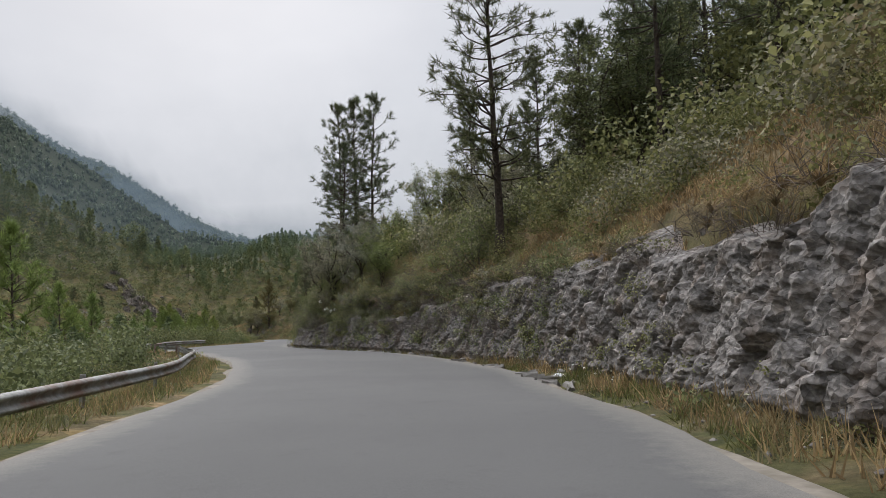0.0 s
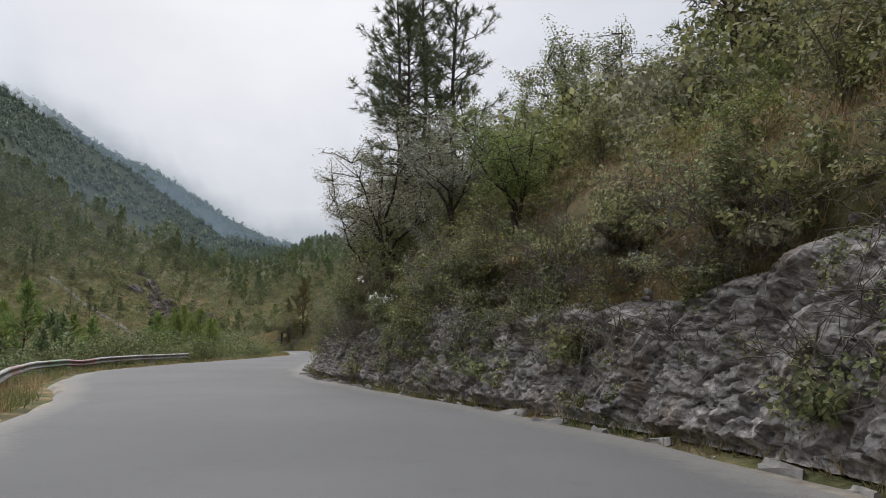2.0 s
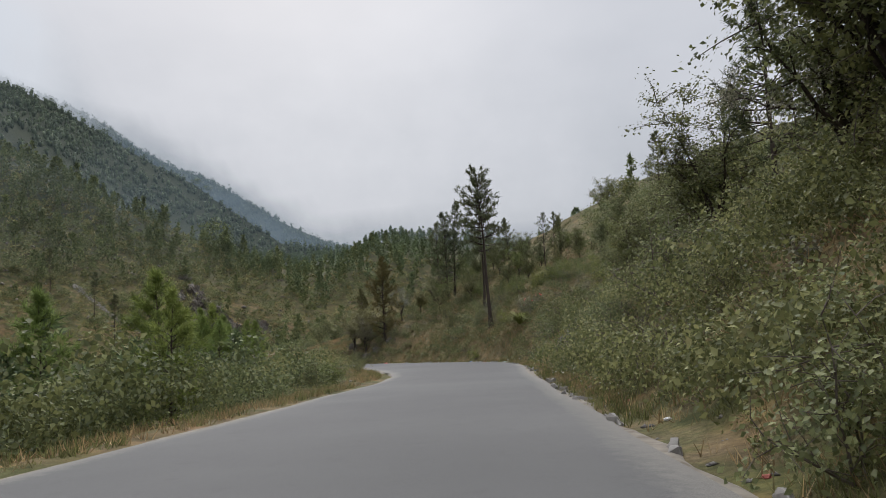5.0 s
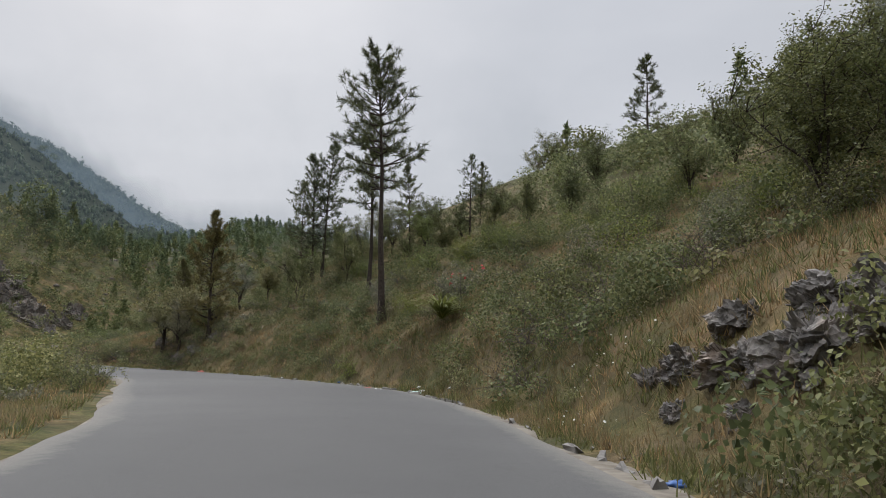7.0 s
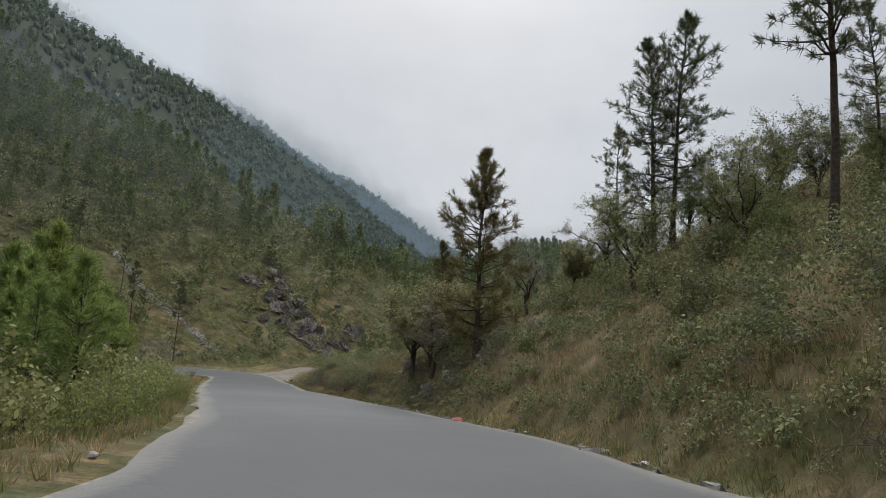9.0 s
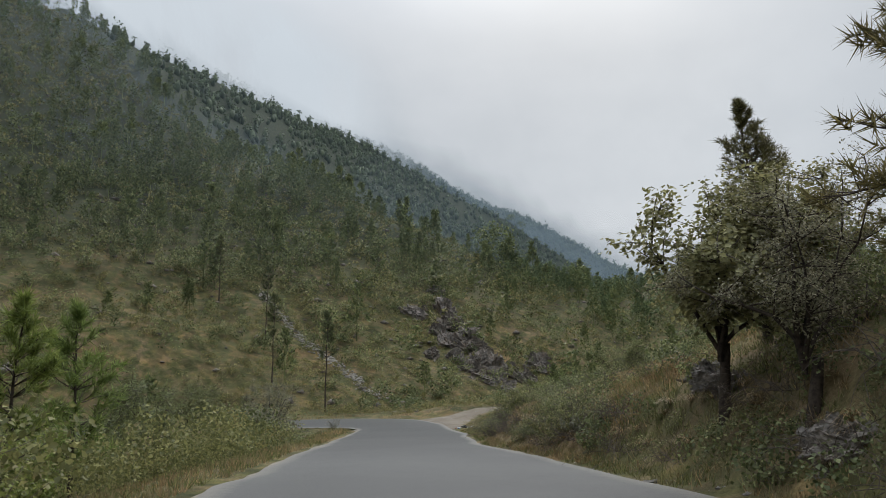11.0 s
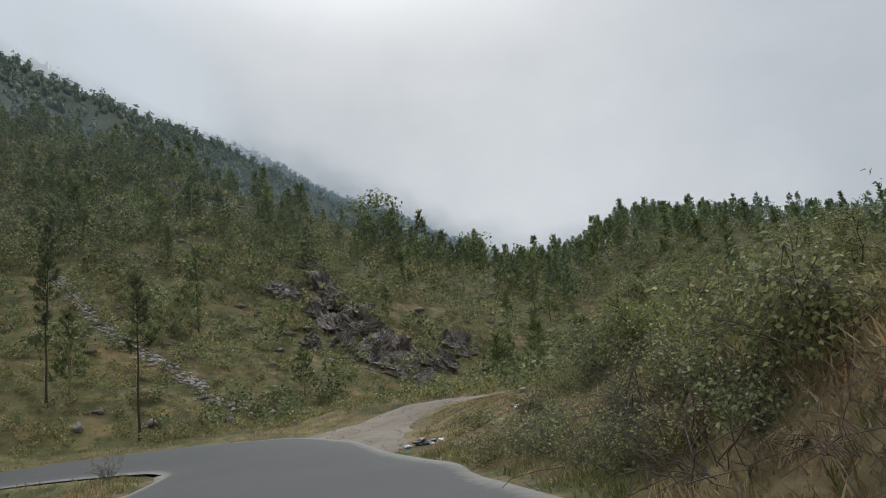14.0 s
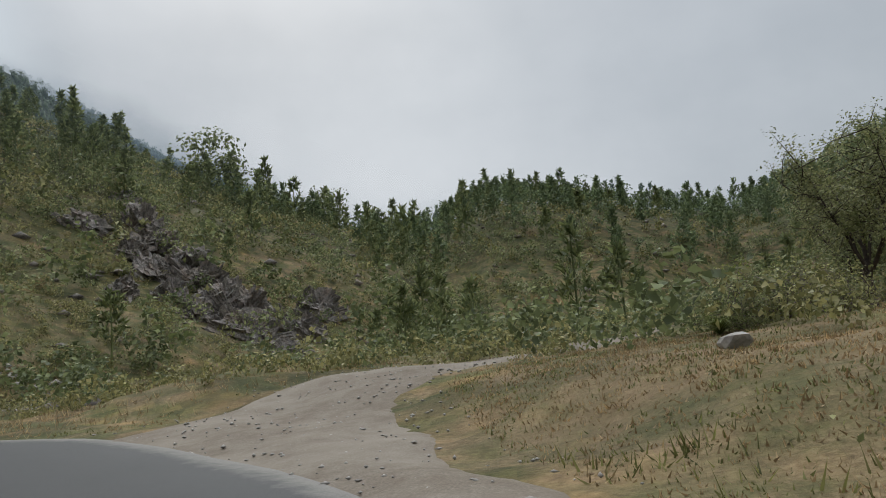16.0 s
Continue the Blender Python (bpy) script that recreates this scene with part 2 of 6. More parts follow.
M_GROUND = make_ground()
M_ASPHALT = make_asphalt()
M_ROCK = make_rock("cut_rock", (0.085, 0.077, 0.073), (0.225, 0.209, 0.197), (0.39, 0.366, 0.345))
M_CRAG = make_rock("weathered_crag", (0.075, 0.068, 0.062), (0.19, 0.172, 0.158), (0.34, 0.31, 0.285), 0.6)
M_PALE = make_plain("pale_stone", (0.17, 0.155, 0.135), (0.38, 0.355, 0.32), 0.9)
M_GRAVEL = make_gravel()
M_SHOULDER = make_plain("dusty_shoulder", (0.12, 0.1, 0.075), (0.27, 0.24, 0.198), 0.95, 0.0, 3.0, 0.5)
M_KERB = make_plain("stained_concrete", (0.12, 0.112, 0.1), (0.29, 0.27, 0.25), 0.9, 0.0, 4.0, 0.4)
M_RAIL = make_rail()
M_BARK = make_plain("pine_bark", (0.022, 0.017, 0.014), (0.085, 0.065, 0.05), 0.95, 0.0, 11.0, 0.8)
M_TWIG = make_plain("dry_twigs", (0.07, 0.055, 0.045), (0.17, 0.14, 0.12), 0.9)
M_NEEDLE = leafy("pine_needles", (0.054, 0.0696, 0.036), (0.15, 0.174, 0.084), glow=0.4)
M_NEEDLE_YOUNG = leafy("young_pine_needles", (0.129, 0.186, 0.0515), (0.283, 0.361, 0.116), glow=0.5)
M_NEEDLE_BROWN = leafy("yellowing_pine_needles", (0.09, 0.088, 0.04), (0.2, 0.185, 0.085), glow=0.5)
M_LEAF = leafy("broad_leaves", (0.109, 0.131, 0.0556), (0.291, 0.309, 0.151), (0.291, 0.23, 0.139), 0.5)
M_LEAF_BRIGHT = leafy("bright_leaves", (0.12, 0.15, 0.038), (0.25, 0.3, 0.1), glow=0.5)
M_LEAF_GREY = leafy("grey_green_leaves", (0.13, 0.135, 0.095), (0.37, 0.37, 0.29), glow=0.5)
M_LEAF_OLIVE = leafy("olive_leaves", (0.13, 0.135, 0.06), (0.32, 0.32, 0.17), glow=0.5)
M_LEAF_DARK = leafy("dark_leaves", (0.0826, 0.102, 0.045), (0.21, 0.233, 0.105), glow=0.45)
M_GRASS_DRY = leafy("dry_grass", (0.19, 0.14, 0.08), (0.44, 0.345, 0.21), glow=0.5)
M_GRASS_GREEN = leafy("green_grass", (0.09, 0.1, 0.036), (0.22, 0.23, 0.095), (0.28, 0.22, 0.125), 0.5, 0.5)
M_GRASS_TAN = leafy("tan_grass", (0.17, 0.12, 0.066), (0.4, 0.305, 0.185), glow=0.5)
M_LEAF_YELLOW = leafy("yellowed_leaves", (0.25, 0.19, 0.04), (0.42, 0.33, 0.1), glow=0.5)
M_FLOWER = make_plain("white_flowers", (0.6, 0.6, 0.55), (0.8, 0.8, 0.75), 0.7)
M_FOREST = leafy("hill_pines", (0.0844, 0.118, 0.0607), (0.203, 0.25, 0.118), glow=0.45)
M_FAR = leafy("misty_woods", (0.09, 0.114, 0.066), (0.168, 0.198, 0.114), glow=0.45)
M_SCRUB = leafy("hill_scrub", (0.132, 0.143, 0.0634), (0.317, 0.31, 0.152), (0.33, 0.251, 0.145), 0.45)

# ---------------------------------------------------------------- plan of the road and hills
# edges of the road, from behind the first eye to round the hairpin: x, y
R_EDGE = np.array([(2.4, -40), (2.6, 0), (2.5, 6), (2.4, 10.5), (2.1, 15), (1.7, 20), (0.9, 24.5), (-0.2, 29.7), (-1.1, 33.5), (-2.4, 37.7), (-4.0, 41.3), (-5.9, 45.3), (-8.0, 49.8), (-9.7, 53.2), (-11.0, 57), (-12.2, 62), (-13.4, 68), (-14.2, 73),
                   (-15.0, 80), (-15.8, 90), (-16.7, 100), (-17.1, 107), (-18.0, 116), (-19.6, 123), (-22.0, 129), (-24.6, 134), (-27.5, 140.0), (-30.5, 145), (-34.0, 150), (-38.5, 156.5), (-43.0, 162.5)]
                  + [(-48.0, 169), (-51.8, 173.5), (-56.0, 180), (-60.0, 186), (-63.1, 189.6), (-66.3, 193.8), (-70.5, 198.3), (-75.0, 201), (-81.0, 202.2), (-87.0, 201.0), (-93.0, 197), (-99.0, 191), (-106.0, 181), (-118.0, 160)])
L_EDGE = np.array([(-4.4, -40), (-4.3, 0), (-4.4, 8.5), (-4.6, 12), (-4.9, 16), (-5.6, 21), (-6.9, 26), (-8.7, 32.5), (-11.3, 39), (-13.6, 45), (-16.9, 51.2), (-19.5, 56.5), (-21.0, 61), (-21.9, 66), (-22.2, 74), (-22.3, 85), (-22.4, 94), (-22.7, 101), (-23.7, 107.5), (-25.5, 114), (-27.8, 121), (-30.5, 128.5), (-33.0, 133)]
                  + [(-37.5, 140.5), (-42.0, 147), (-48.0, 155.5), (-56.0, 167), (-64.0, 179), (-68.4, 186), (-71.0, 189.7), (-74.0, 191.3), (-79.0, 191), (-84.0, 187.5), (-90.0, 181), (-97.0, 171), (-110.0, 150)])


def smooth_line(p, step):
    """A smooth line through p, about a step between its points."""
    out = []
    for i in range(len(p) - 1):
        a, b, c, d = p[max(i - 1, 0)], p[i], p[i + 1], p[min(i + 2, len(p) - 1)]
        k = max(1, int(np.linalg.norm(c - b) / step))
        for j in range(k):
            t = j / k
            out.append(0.5 * (2 * b + (c - a) * t + (2 * a - 5 * b + 4 * c - d) * t * t + (3 * b - a - 3 * c + d) * t ** 3))
    out.append(p[-1])
    return np.array(out)


R_LINE, L_LINE = smooth_line(R_EDGE, 1.0), smooth_line(L_EDGE, 1.0)


def road_z(y):
    return np.interp(y, [-40, 0, 14, 28, 48, 62, 96, 122, 133, 157, 178, 187, 192, 203, 215], [0, 0.0, 0.1, 0.15, 0.2, 0.22, 0.2, 0.2, 0.15, -0.02, -0.03, 0.15, 0.4, 1.0, 1.2])


def nearest(line, x, y):
    """Distance to a line and the place on it."""
    best = np.full(x.shape, 1e18)
    nx, ny, un = np.zeros(x.shape), np.zeros(x.shape), np.zeros(x.shape)
    for i in range(len(line) - 1):
        ax, ay = line[i]
        bx, by = line[i + 1] - line[i]
        t = np.clip(((x - ax) * bx + (y - ay) * by) / (bx * bx + by * by), 0, 1)
        qx, qy = ax + t * bx, ay + t * by
        d = (x - qx) ** 2 + (y - qy) ** 2
        m = d < best
        best[m], nx[m], ny[m], un[m] = d[m], qx[m], qy[m], (i + t)[m]
    return np.sqrt(best), nx, ny, un


def inside_road(x, y):
    poly = np.vstack((R_LINE, L_LINE[::-1]))
    r = np.zeros(x.shape, bool)
    for a, b in zip(poly, np.roll(poly, -1, 0)):
        if a[1] != b[1]:
            r ^= ((a[1] > y) != (b[1] > y)) & (x < (b[0] - a[0]) * (y - a[1]) / (b[1] - a[1]) + a[0])
    return r


def hash2(ix, iy, seed):
    v = np.sin(ix * 127.1 + iy * 311.7 + seed * 74.7) * 43758.5453
    return v - np.floor(v)


def vnoise(x, y, seed=0):
    ix, iy = np.floor(x), np.floor(y)
    fx, fy = x - ix, y - iy
    fx, fy = fx * fx * (3 - 2 * fx), fy * fy * (3 - 2 * fy)
    a, b = hash2(ix, iy, seed), hash2(ix + 1, iy, seed)
    c, d = hash2(ix, iy + 1, seed), hash2(ix + 1, iy + 1, seed)
    return (a + (b - a) * fx + (c - a) * fy + (a - b - c + d) * fx * fy) * 2 - 1


def fbm(x, y, size, octaves=4, seed=0):
    r, a = np.zeros(np.shape(x)), 1.0
    for o in range(octaves):
        r = r + a * vnoise(x / size + 17.3 * o, y / size - 9.1 * o, seed + o)
        size, a = size / 2.03, a * 0.5
    return r


def step(a, b, v):
    t = np.clip((v - a) / (b - a), 0, 1)
    return t * t * (3 - 2 * t)


# the cut bank along the right edge, by the edge's y: verge, height of the steep cut, slope above it
BANK_Y = [-40, 0, 15, 30, 40, 50, 60, 75, 90, 105, 115, 130, 140, 150, 158, 166, 174, 181, 188, 196]
BANK_VERGE = [1.4, 1.4, 1.2, 0.5, 0.5, 0.5, 0.5, 0.7, 0.9, 1.0, 0.9, 0.6, 0.7, 0.8, 0.9, 0.8, 0.9, 1.0, 1.5, 2.0]
BANK_CUT = [3.2, 3.2, 3.2, 3.3, 3.3, 3.1, 3.0, 2.6, 2.4, 1.9, 1.9, 2.2, 2.3, 2.7, 2.4, 1.5, 1.4, 1.3, 1.0, 0.8]
BANK_RUN = [0.32, 0.32, 0.32, 0.32, 0.32, 0.34, 0.4, 1.0, 1.1, 0.9, 0.8, 0.7, 0.7, 0.8, 0.8, 0.6, 0.7, 1.0, 2.5, 5.0]
BANK_SLOPE = [0.35, 0.35, 0.35, 0.32, 0.34, 0.38, 0.42, 0.5, 0.55, 0.56, 0.57, 0.62, 0.68, 0.71, 0.58, 0.38, 0.3, 0.26, 0.12, 0.05]


def polar(x, y, c):
    return np.hypot(x - c[0], y - c[1]), np.degrees(np.arctan2(-(x - c[0]), y - c[1]))


def hills(x, y):
    """The opposite mountain, its far ridge and the hill that closes the valley."""
    face = -0.502 * x + 0.2207 * y - 90.4
    r, az = polar(x, y, (-50.3, 165.5))
    crest = np.interp(az, [-30, 0, 10, 16, 24, 34, 44, 57, 75, 110, 160], [150, 165, 172, 172, 165, 180, 210, 270, 330, 380, 420])
    spur = face - 0.62 * np.maximum(0, r - crest) - 0.0006 * np.maximum(0, r - crest) ** 2
    spur = spur - 3 * np.exp(-((r - crest) / 25) ** 2) + 0.9 * fbm(x, y, 22, 4, 3) * step(-4, 12, face)
    r2, az2 = polar(x, y, (-10.7, 48.4))
    rr = np.interp(az2, [-40, 0, 9, 15, 19.3, 24.5, 29.7, 33.7, 41.4, 48.4, 60, 90, 150], [620, 640, 640, 660, 690, 720, 700, 670, 540, 390, 320, 290, 290])
    el = np.interp(az2, [-40, 0, 9, 15, 19.3, 24.5, 29.7, 33.7, 41.4, 48.4, 60, 90, 150], [6.4, 7.4, 7.9, 8.4, 9.6, 12.7, 15.2, 17.6, 20.2, 21.9, 23.0, 20, 15])
    top = rr * np.tan(np.radians(el))
    far = top - np.where(r2 < rr, 0.52, 0.5) * np.abs(r2 - rr) + 3 * fbm(x, y, 60, 4, 9)
    r3, az3 = polar(x, y, (-63.6, 186.0))
    top3 = np.interp(az3, [-180, -100, -60, -25, -18, -14, -10.4, -2.7, 5.1, 9.8, 13.6, 30, 60, 180], [-300, -150, 52, 60, 49, 45, 45, 51, 54, 48, 47, 44, -60, -300])
    end = top3 - np.where(r3 < 245, 0.22, 0.45) * np.abs(r3 - 245) - 0.3 * np.maximum(0, 130 - r3) + 1.2 * fbm(x, y, 25, 4, 5)
    return np.maximum(np.maximum(spur, far), end)


def ground(x, y, rough=True):
    """The height of the ground at x, y."""
    x, y = np.asarray(x, float), np.asarray(y, float)
    dr, rx, ry, ru = nearest(R_LINE, x, y)
    dl, lx, ly, lu = nearest(L_LINE, x, y)
    right = dr < dl
    d = np.minimum(dr, dl)
    edge_z = road_z(np.where(right, ry, ly))
    past = ru > len(R_LINE) - 62  # round the hairpin
    v, cut, k = (np.interp(ry, BANK_Y, b) for b in (BANK_VERGE, BANK_CUT, BANK_SLOPE))
    v, cut, k = np.where(past, 5.0, v), np.where(past, 0.0, cut), np.where(past, 0.03, k)
    run = np.interp(ry, BANK_Y, BANK_RUN) * cut + 0.25
    v = v + np.where(past, 0.0, np.interp(ry, [60, 70], [0.4, 0.0]))  # the rock face stands in front
    beyond = np.maximum(0, dr - v - run)
    zr = edge_z + 0.06 * np.minimum(dr, v) + cut * step(0, 1, (dr - v) / run) + np.minimum(beyond, 2.2) * np.interp(ry, [60, 80], [0.5, 0.05]) * (1 - past) + k * beyond / (1 + beyond / 110)
    zl = edge_z - 0.03 * np.minimum(dl, 1.6) - 6.5 * (1 - np.exp(-np.maximum(0, dl - 1.6) / 22))
    z = np.where(right, zr, zl)
    h = hills(x, y) - 0.9 * np.exp(-((x + 64) ** 2 + (y - 214) ** 2) / 55)
    z = z - 0.7 * np.exp(-((x + 64) ** 2 + (y - 213) ** 2) / 45)
    z = np.where(h > z, z + (h - z) * step(2, 14, d), z)
    if rough:
        z = z + (0.16 * fbm(x, y, 2.6, 3, 1) + 0.55 * fbm(x, y, 11, 3, 2) * step(5, 25, d)) * step(0.4, 3.0, d)
    return np.where(inside_road(x, y), road_z(y) - 0.09 - 0.22 * step(0.1, 0.9, d), z - 0.09 * step(0.9, 0, d))


def spread(lo, hi, fine, far_lo, far_hi):
    a = list(np.arange(lo, hi, fine))
    s = fine
    while a[-1] < far_hi:
        s *= 1.14
        a.append(a[-1] + s)
    s = fine
    while a[0] > far_lo:
        s *= 1.14
        a.insert(0, a[0] - s)
    return np.array(a)


def mesh_from(name, verts, faces_flat, size, materials, smooth=False, index=None):
    """A mesh from arrays; all faces have the same number of corners."""
    me = bpy.data.meshes.new(name)
    verts, faces_flat = np.asarray(verts, np.float32), np.asarray(faces_flat, np.int32).ravel()
    n = len(faces_flat) // size
    me.vertices.add(len(verts))
    me.vertices.foreach_set("co", verts.ravel())
    me.loops.add(len(faces_flat))
    me.loops.foreach_set("vertex_index", faces_flat)
    me.polygons.add(n)
    me.polygons.foreach_set("loop_start", np.arange(0, n * size, size, dtype=np.int32))
    me.polygons.foreach_set("loop_total", np.full(n, size, np.int32))
    if smooth:
        me.polygons.foreach_set("use_smooth", np.ones(n, bool))
    for m in materials:
        me.materials.append(m)
    if index is not None:
        me.polygons.foreach_set("material_index", np.asarray(index, np.int32))
    me.update(calc_edges=True)
    return me


def grid_faces(nx, ny):
    i = np.arange((nx - 1) * (ny - 1))
    a = (i // (nx - 1)) * nx + i % (nx - 1)
    return np.stack((a, a + 1, a + nx + 1, a + nx), 1)


gx, gy = spread(-108, 16, 0.62, -2300, 2300), spread(-10, 214, 0.62, -900, 3200)
GX, GY = np.meshgrid(gx, gy)
GZ = ground(GX.ravel(), GY.ravel())
ground_ob = new("ground", mesh_from("ground", np.stack((GX.ravel(), GY.ravel(), GZ), 1), grid_faces(len(gx), len(gy)), 4, [M_GROUND], True))
# where the grass has dried: the bank above the rock and the mound by the turnout
_dr, _, _ry, _ru = nearest(R_LINE, GX.ravel(), GY.ravel())
_dl = nearest(L_LINE, GX.ravel(), GY.ravel())[0]
_dry = (_dr < _dl) * (_ru < np.argmin(np.linalg.norm(R_LINE - (-69, 197), axis=1))) * (np.interp(_ry, [-40, 40, 60, 98, 112, 150, 164, 178, 188, 215], [0.75, 0.7, 0.25, 0.25, 0.45, 0.45, 0.85, 0.85, 0.5, 0.45]) * np.where(_ry < 100, step(2.2, 3.4, _dr), step(0.5, 2.0, _dr)) * step(34, 14, _dr))
_dry = np.clip(_dry * (1 + 0.5 * fbm(GX.ravel(), GY.ravel(), 5, 3, 77)), 0, 1)
ground_ob.data.attributes.new("dry", "FLOAT", "POINT").data.foreach_set("value", _dry.astype(np.float32))
tagged(ground_ob, "brown earth hillside with dry grass and low scrub", "ground", kind="structure")


def ribbon(name, a, b, across, material, lift, crown=0.0):
    """A strip between two lines of equal length."""
    v = []
    for p, q in zip(a, b):
        for j in range(across + 1):
            t = j / across
            m = p + (q - p) * t
            drop = 0.0
            if j in (0, across):
                m, drop = m + (q - p) * (t - 0.5) * 0.02, 0.02
            v.append((m[0], m[1], road_z(m[1]) + lift - drop + crown * 4 * t * (1 - t)))
    me = mesh_from(name, v, grid_faces(across + 1, len(a)), 4, [material], True)
    w = np.linalg.norm(b - a, axis=1)[:, None] * np.minimum(np.linspace(0, 1, across + 1), np.linspace(1, 0, across + 1))[None]
    me.attributes.new("to_edge", "FLOAT", "POINT").data.foreach_set("value", w.astype(np.float32).ravel())
    return new(name, me)


def resample(line, n):
    s = np.concatenate(([0], np.cumsum(np.linalg.norm(np.diff(line, axis=0), axis=1))))
    u = np.linspace(0, s[-1], n)
    return np.stack((np.interp(u, s, line[:, 0]), np.interp(u, s, line[:, 1])), 1)


# both edges are cut into matching stretches, so that the road's rungs lie square to it
R_TIP, L_TIP = int(np.argmin(np.linalg.norm(R_LINE - (-75, 201), axis=1))), int(np.argmin(np.linalg.norm(L_LINE - (-71, 189.7), axis=1)))
R_ROAD = np.vstack((resample(R_LINE[:R_TIP + 1], 260), resample(R_LINE[R_TIP:], 60)[1:]))
L_ROAD = np.vstack((resample(L_LINE[:L_TIP + 1], 260), resample(L_LINE[L_TIP:], 60)[1:]))
wob = np.array([vnoise(np.array(i * 0.35), np.array(3.0), 5) for i in range(len(L_ROAD))])[:, None] * 0.12
road_ob = ribbon("road", R_ROAD + wob, L_ROAD + wob[::-1], 24, M_ASPHALT, 0.02, 0.05)
tagged(road_ob, "worn grey asphalt mountain road without markings", "road", kind="structure")

# ---------------------------------------------------------------- building kit


class Geo:
    """Triangles gathered from many pieces."""

    def __init__(self):
        self.v, self.f, self.n = [], [], 0

    def add(self, v, f):
        v, f = np.asarray(v, float), np.asarray(f, int)
        self.v.append(v)
        self.f.append(f + self.n)
        self.n += len(v)

    def mesh(self, name, material, smooth=False):
        return mesh_from(name, np.vstack(self.v), np.vstack(self.f), 3, [material], smooth)


def part_of(parent, name, geo, material, label="", smooth=False):
    ob = new(name, geo.mesh(name, material, smooth) if isinstance(geo, Geo) else geo)
    ob.parent = parent
    if label:
        ob["label"] = label
    return ob


def part(name, bm, material, parent, label="", smooth=False):
    me = bpy.data.meshes.new(name)
    bm.to_mesh(me)
    bm.free()
    me.materials.append(material)
    if smooth:
        for p in me.polygons:
            p.use_smooth = True
    ob = new(name, me)
    ob.parent = parent
    if label:
        ob["label"] = label
    return ob


def unit(v):
    return v / np.maximum(np.linalg.norm(v, axis=-1, keepdims=True), 1e-9)


def tube(g, pts, radii, sides=6):
    pts = np.asarray(pts, float)
    d = unit(np.gradient(pts, axis=0))
    ref = np.where(np.abs(d[:, 2:3]) > 0.9, [[1.0, 0, 0]], [[0, 0, 1.0]])
    a = unit(np.cross(d, ref))
    b = np.cross(d, a)
    th = np.linspace(0, 2 * math.pi, sides, endpoint=False)
    v = pts[:, None] + np.asarray(radii)[:, None, None] * (np.cos(th)[None, :, None] * a[:, None] + np.sin(th)[None, :, None] * b[:, None])
    f = []
    for i in range(len(pts) - 1):
        for j in range(sides):
            p, q = i * sides + j, i * sides + (j + 1) % sides
            f += [(p, q, q + sides), (p, q + sides, p + sides)]
    g.add(v.reshape(-1, 3), f)


def tufts(g, centres, ways, size, blades, rng, wide=0.085):
    """Bursts of needles: slim spikes set along the end of a twig."""
    n = len(centres)
    w = unit(ways[:, None] * 0.7 + rng.normal(0, 0.62, (n, blades, 3)))
    ln = size * rng.uniform(0.6, 1.15, (n, blades, 1))
    s = unit(np.cross(w, rng.normal(0, 1, (n, blades, 3)))) * ln * wide
    root = centres[:, None] + unit(ways)[:, None] * rng.uniform(-0.6, 0.15, (n, blades, 1)) * size
    v = np.stack((root - s, root + s, root + w * ln), 2)
    g.add(v.reshape(-1, 3), np.arange(n * blades * 3).reshape(-1, 3))


def leaves(g, pos, size, rng, slim=0.55, lift=0.3, out=None):
    """Folded diamond leaves that mostly turn their faces outwards and up."""
    n = len(pos)
    face = rng.normal(0, 0.55, (n, 3)) + (0, 0, 0.35 + lift)
    if out is not None:
        face = face + out * 0.75
    face = unit(face)
    a = unit(np.cross(face, rng.normal(0, 1, (n, 3))))
    s = np.cross(face, a)
    ln = size * rng.uniform(0.6, 1.3, (n, 1))
    mid, half = pos + a * ln * 0.45, s * ln * slim * 0.5
    v = np.stack((pos, mid + half + face * ln * 0.08, pos + a * ln - face * ln * 0.12, mid - half + face * ln * 0.08), 1).reshape(-1, 3)
    k = np.arange(n)[:, None] * 4
    g.add(v, np.hstack((k, k + 1, k + 2, k, k + 2, k + 3)).reshape(-1, 3))


def curve_pts(p, way, length, n, rng, bend=0.25, up=0.0):
    pts, w = [np.array(p, float)], unit(np.array(way, float))
    for _ in range(n):
        w = unit(w + rng.normal(0, bend, 3) / math.sqrt(n) + np.array((0, 0, up / n)))
        pts.append(pts[-1] + w * length / n)
    return np.array(pts)


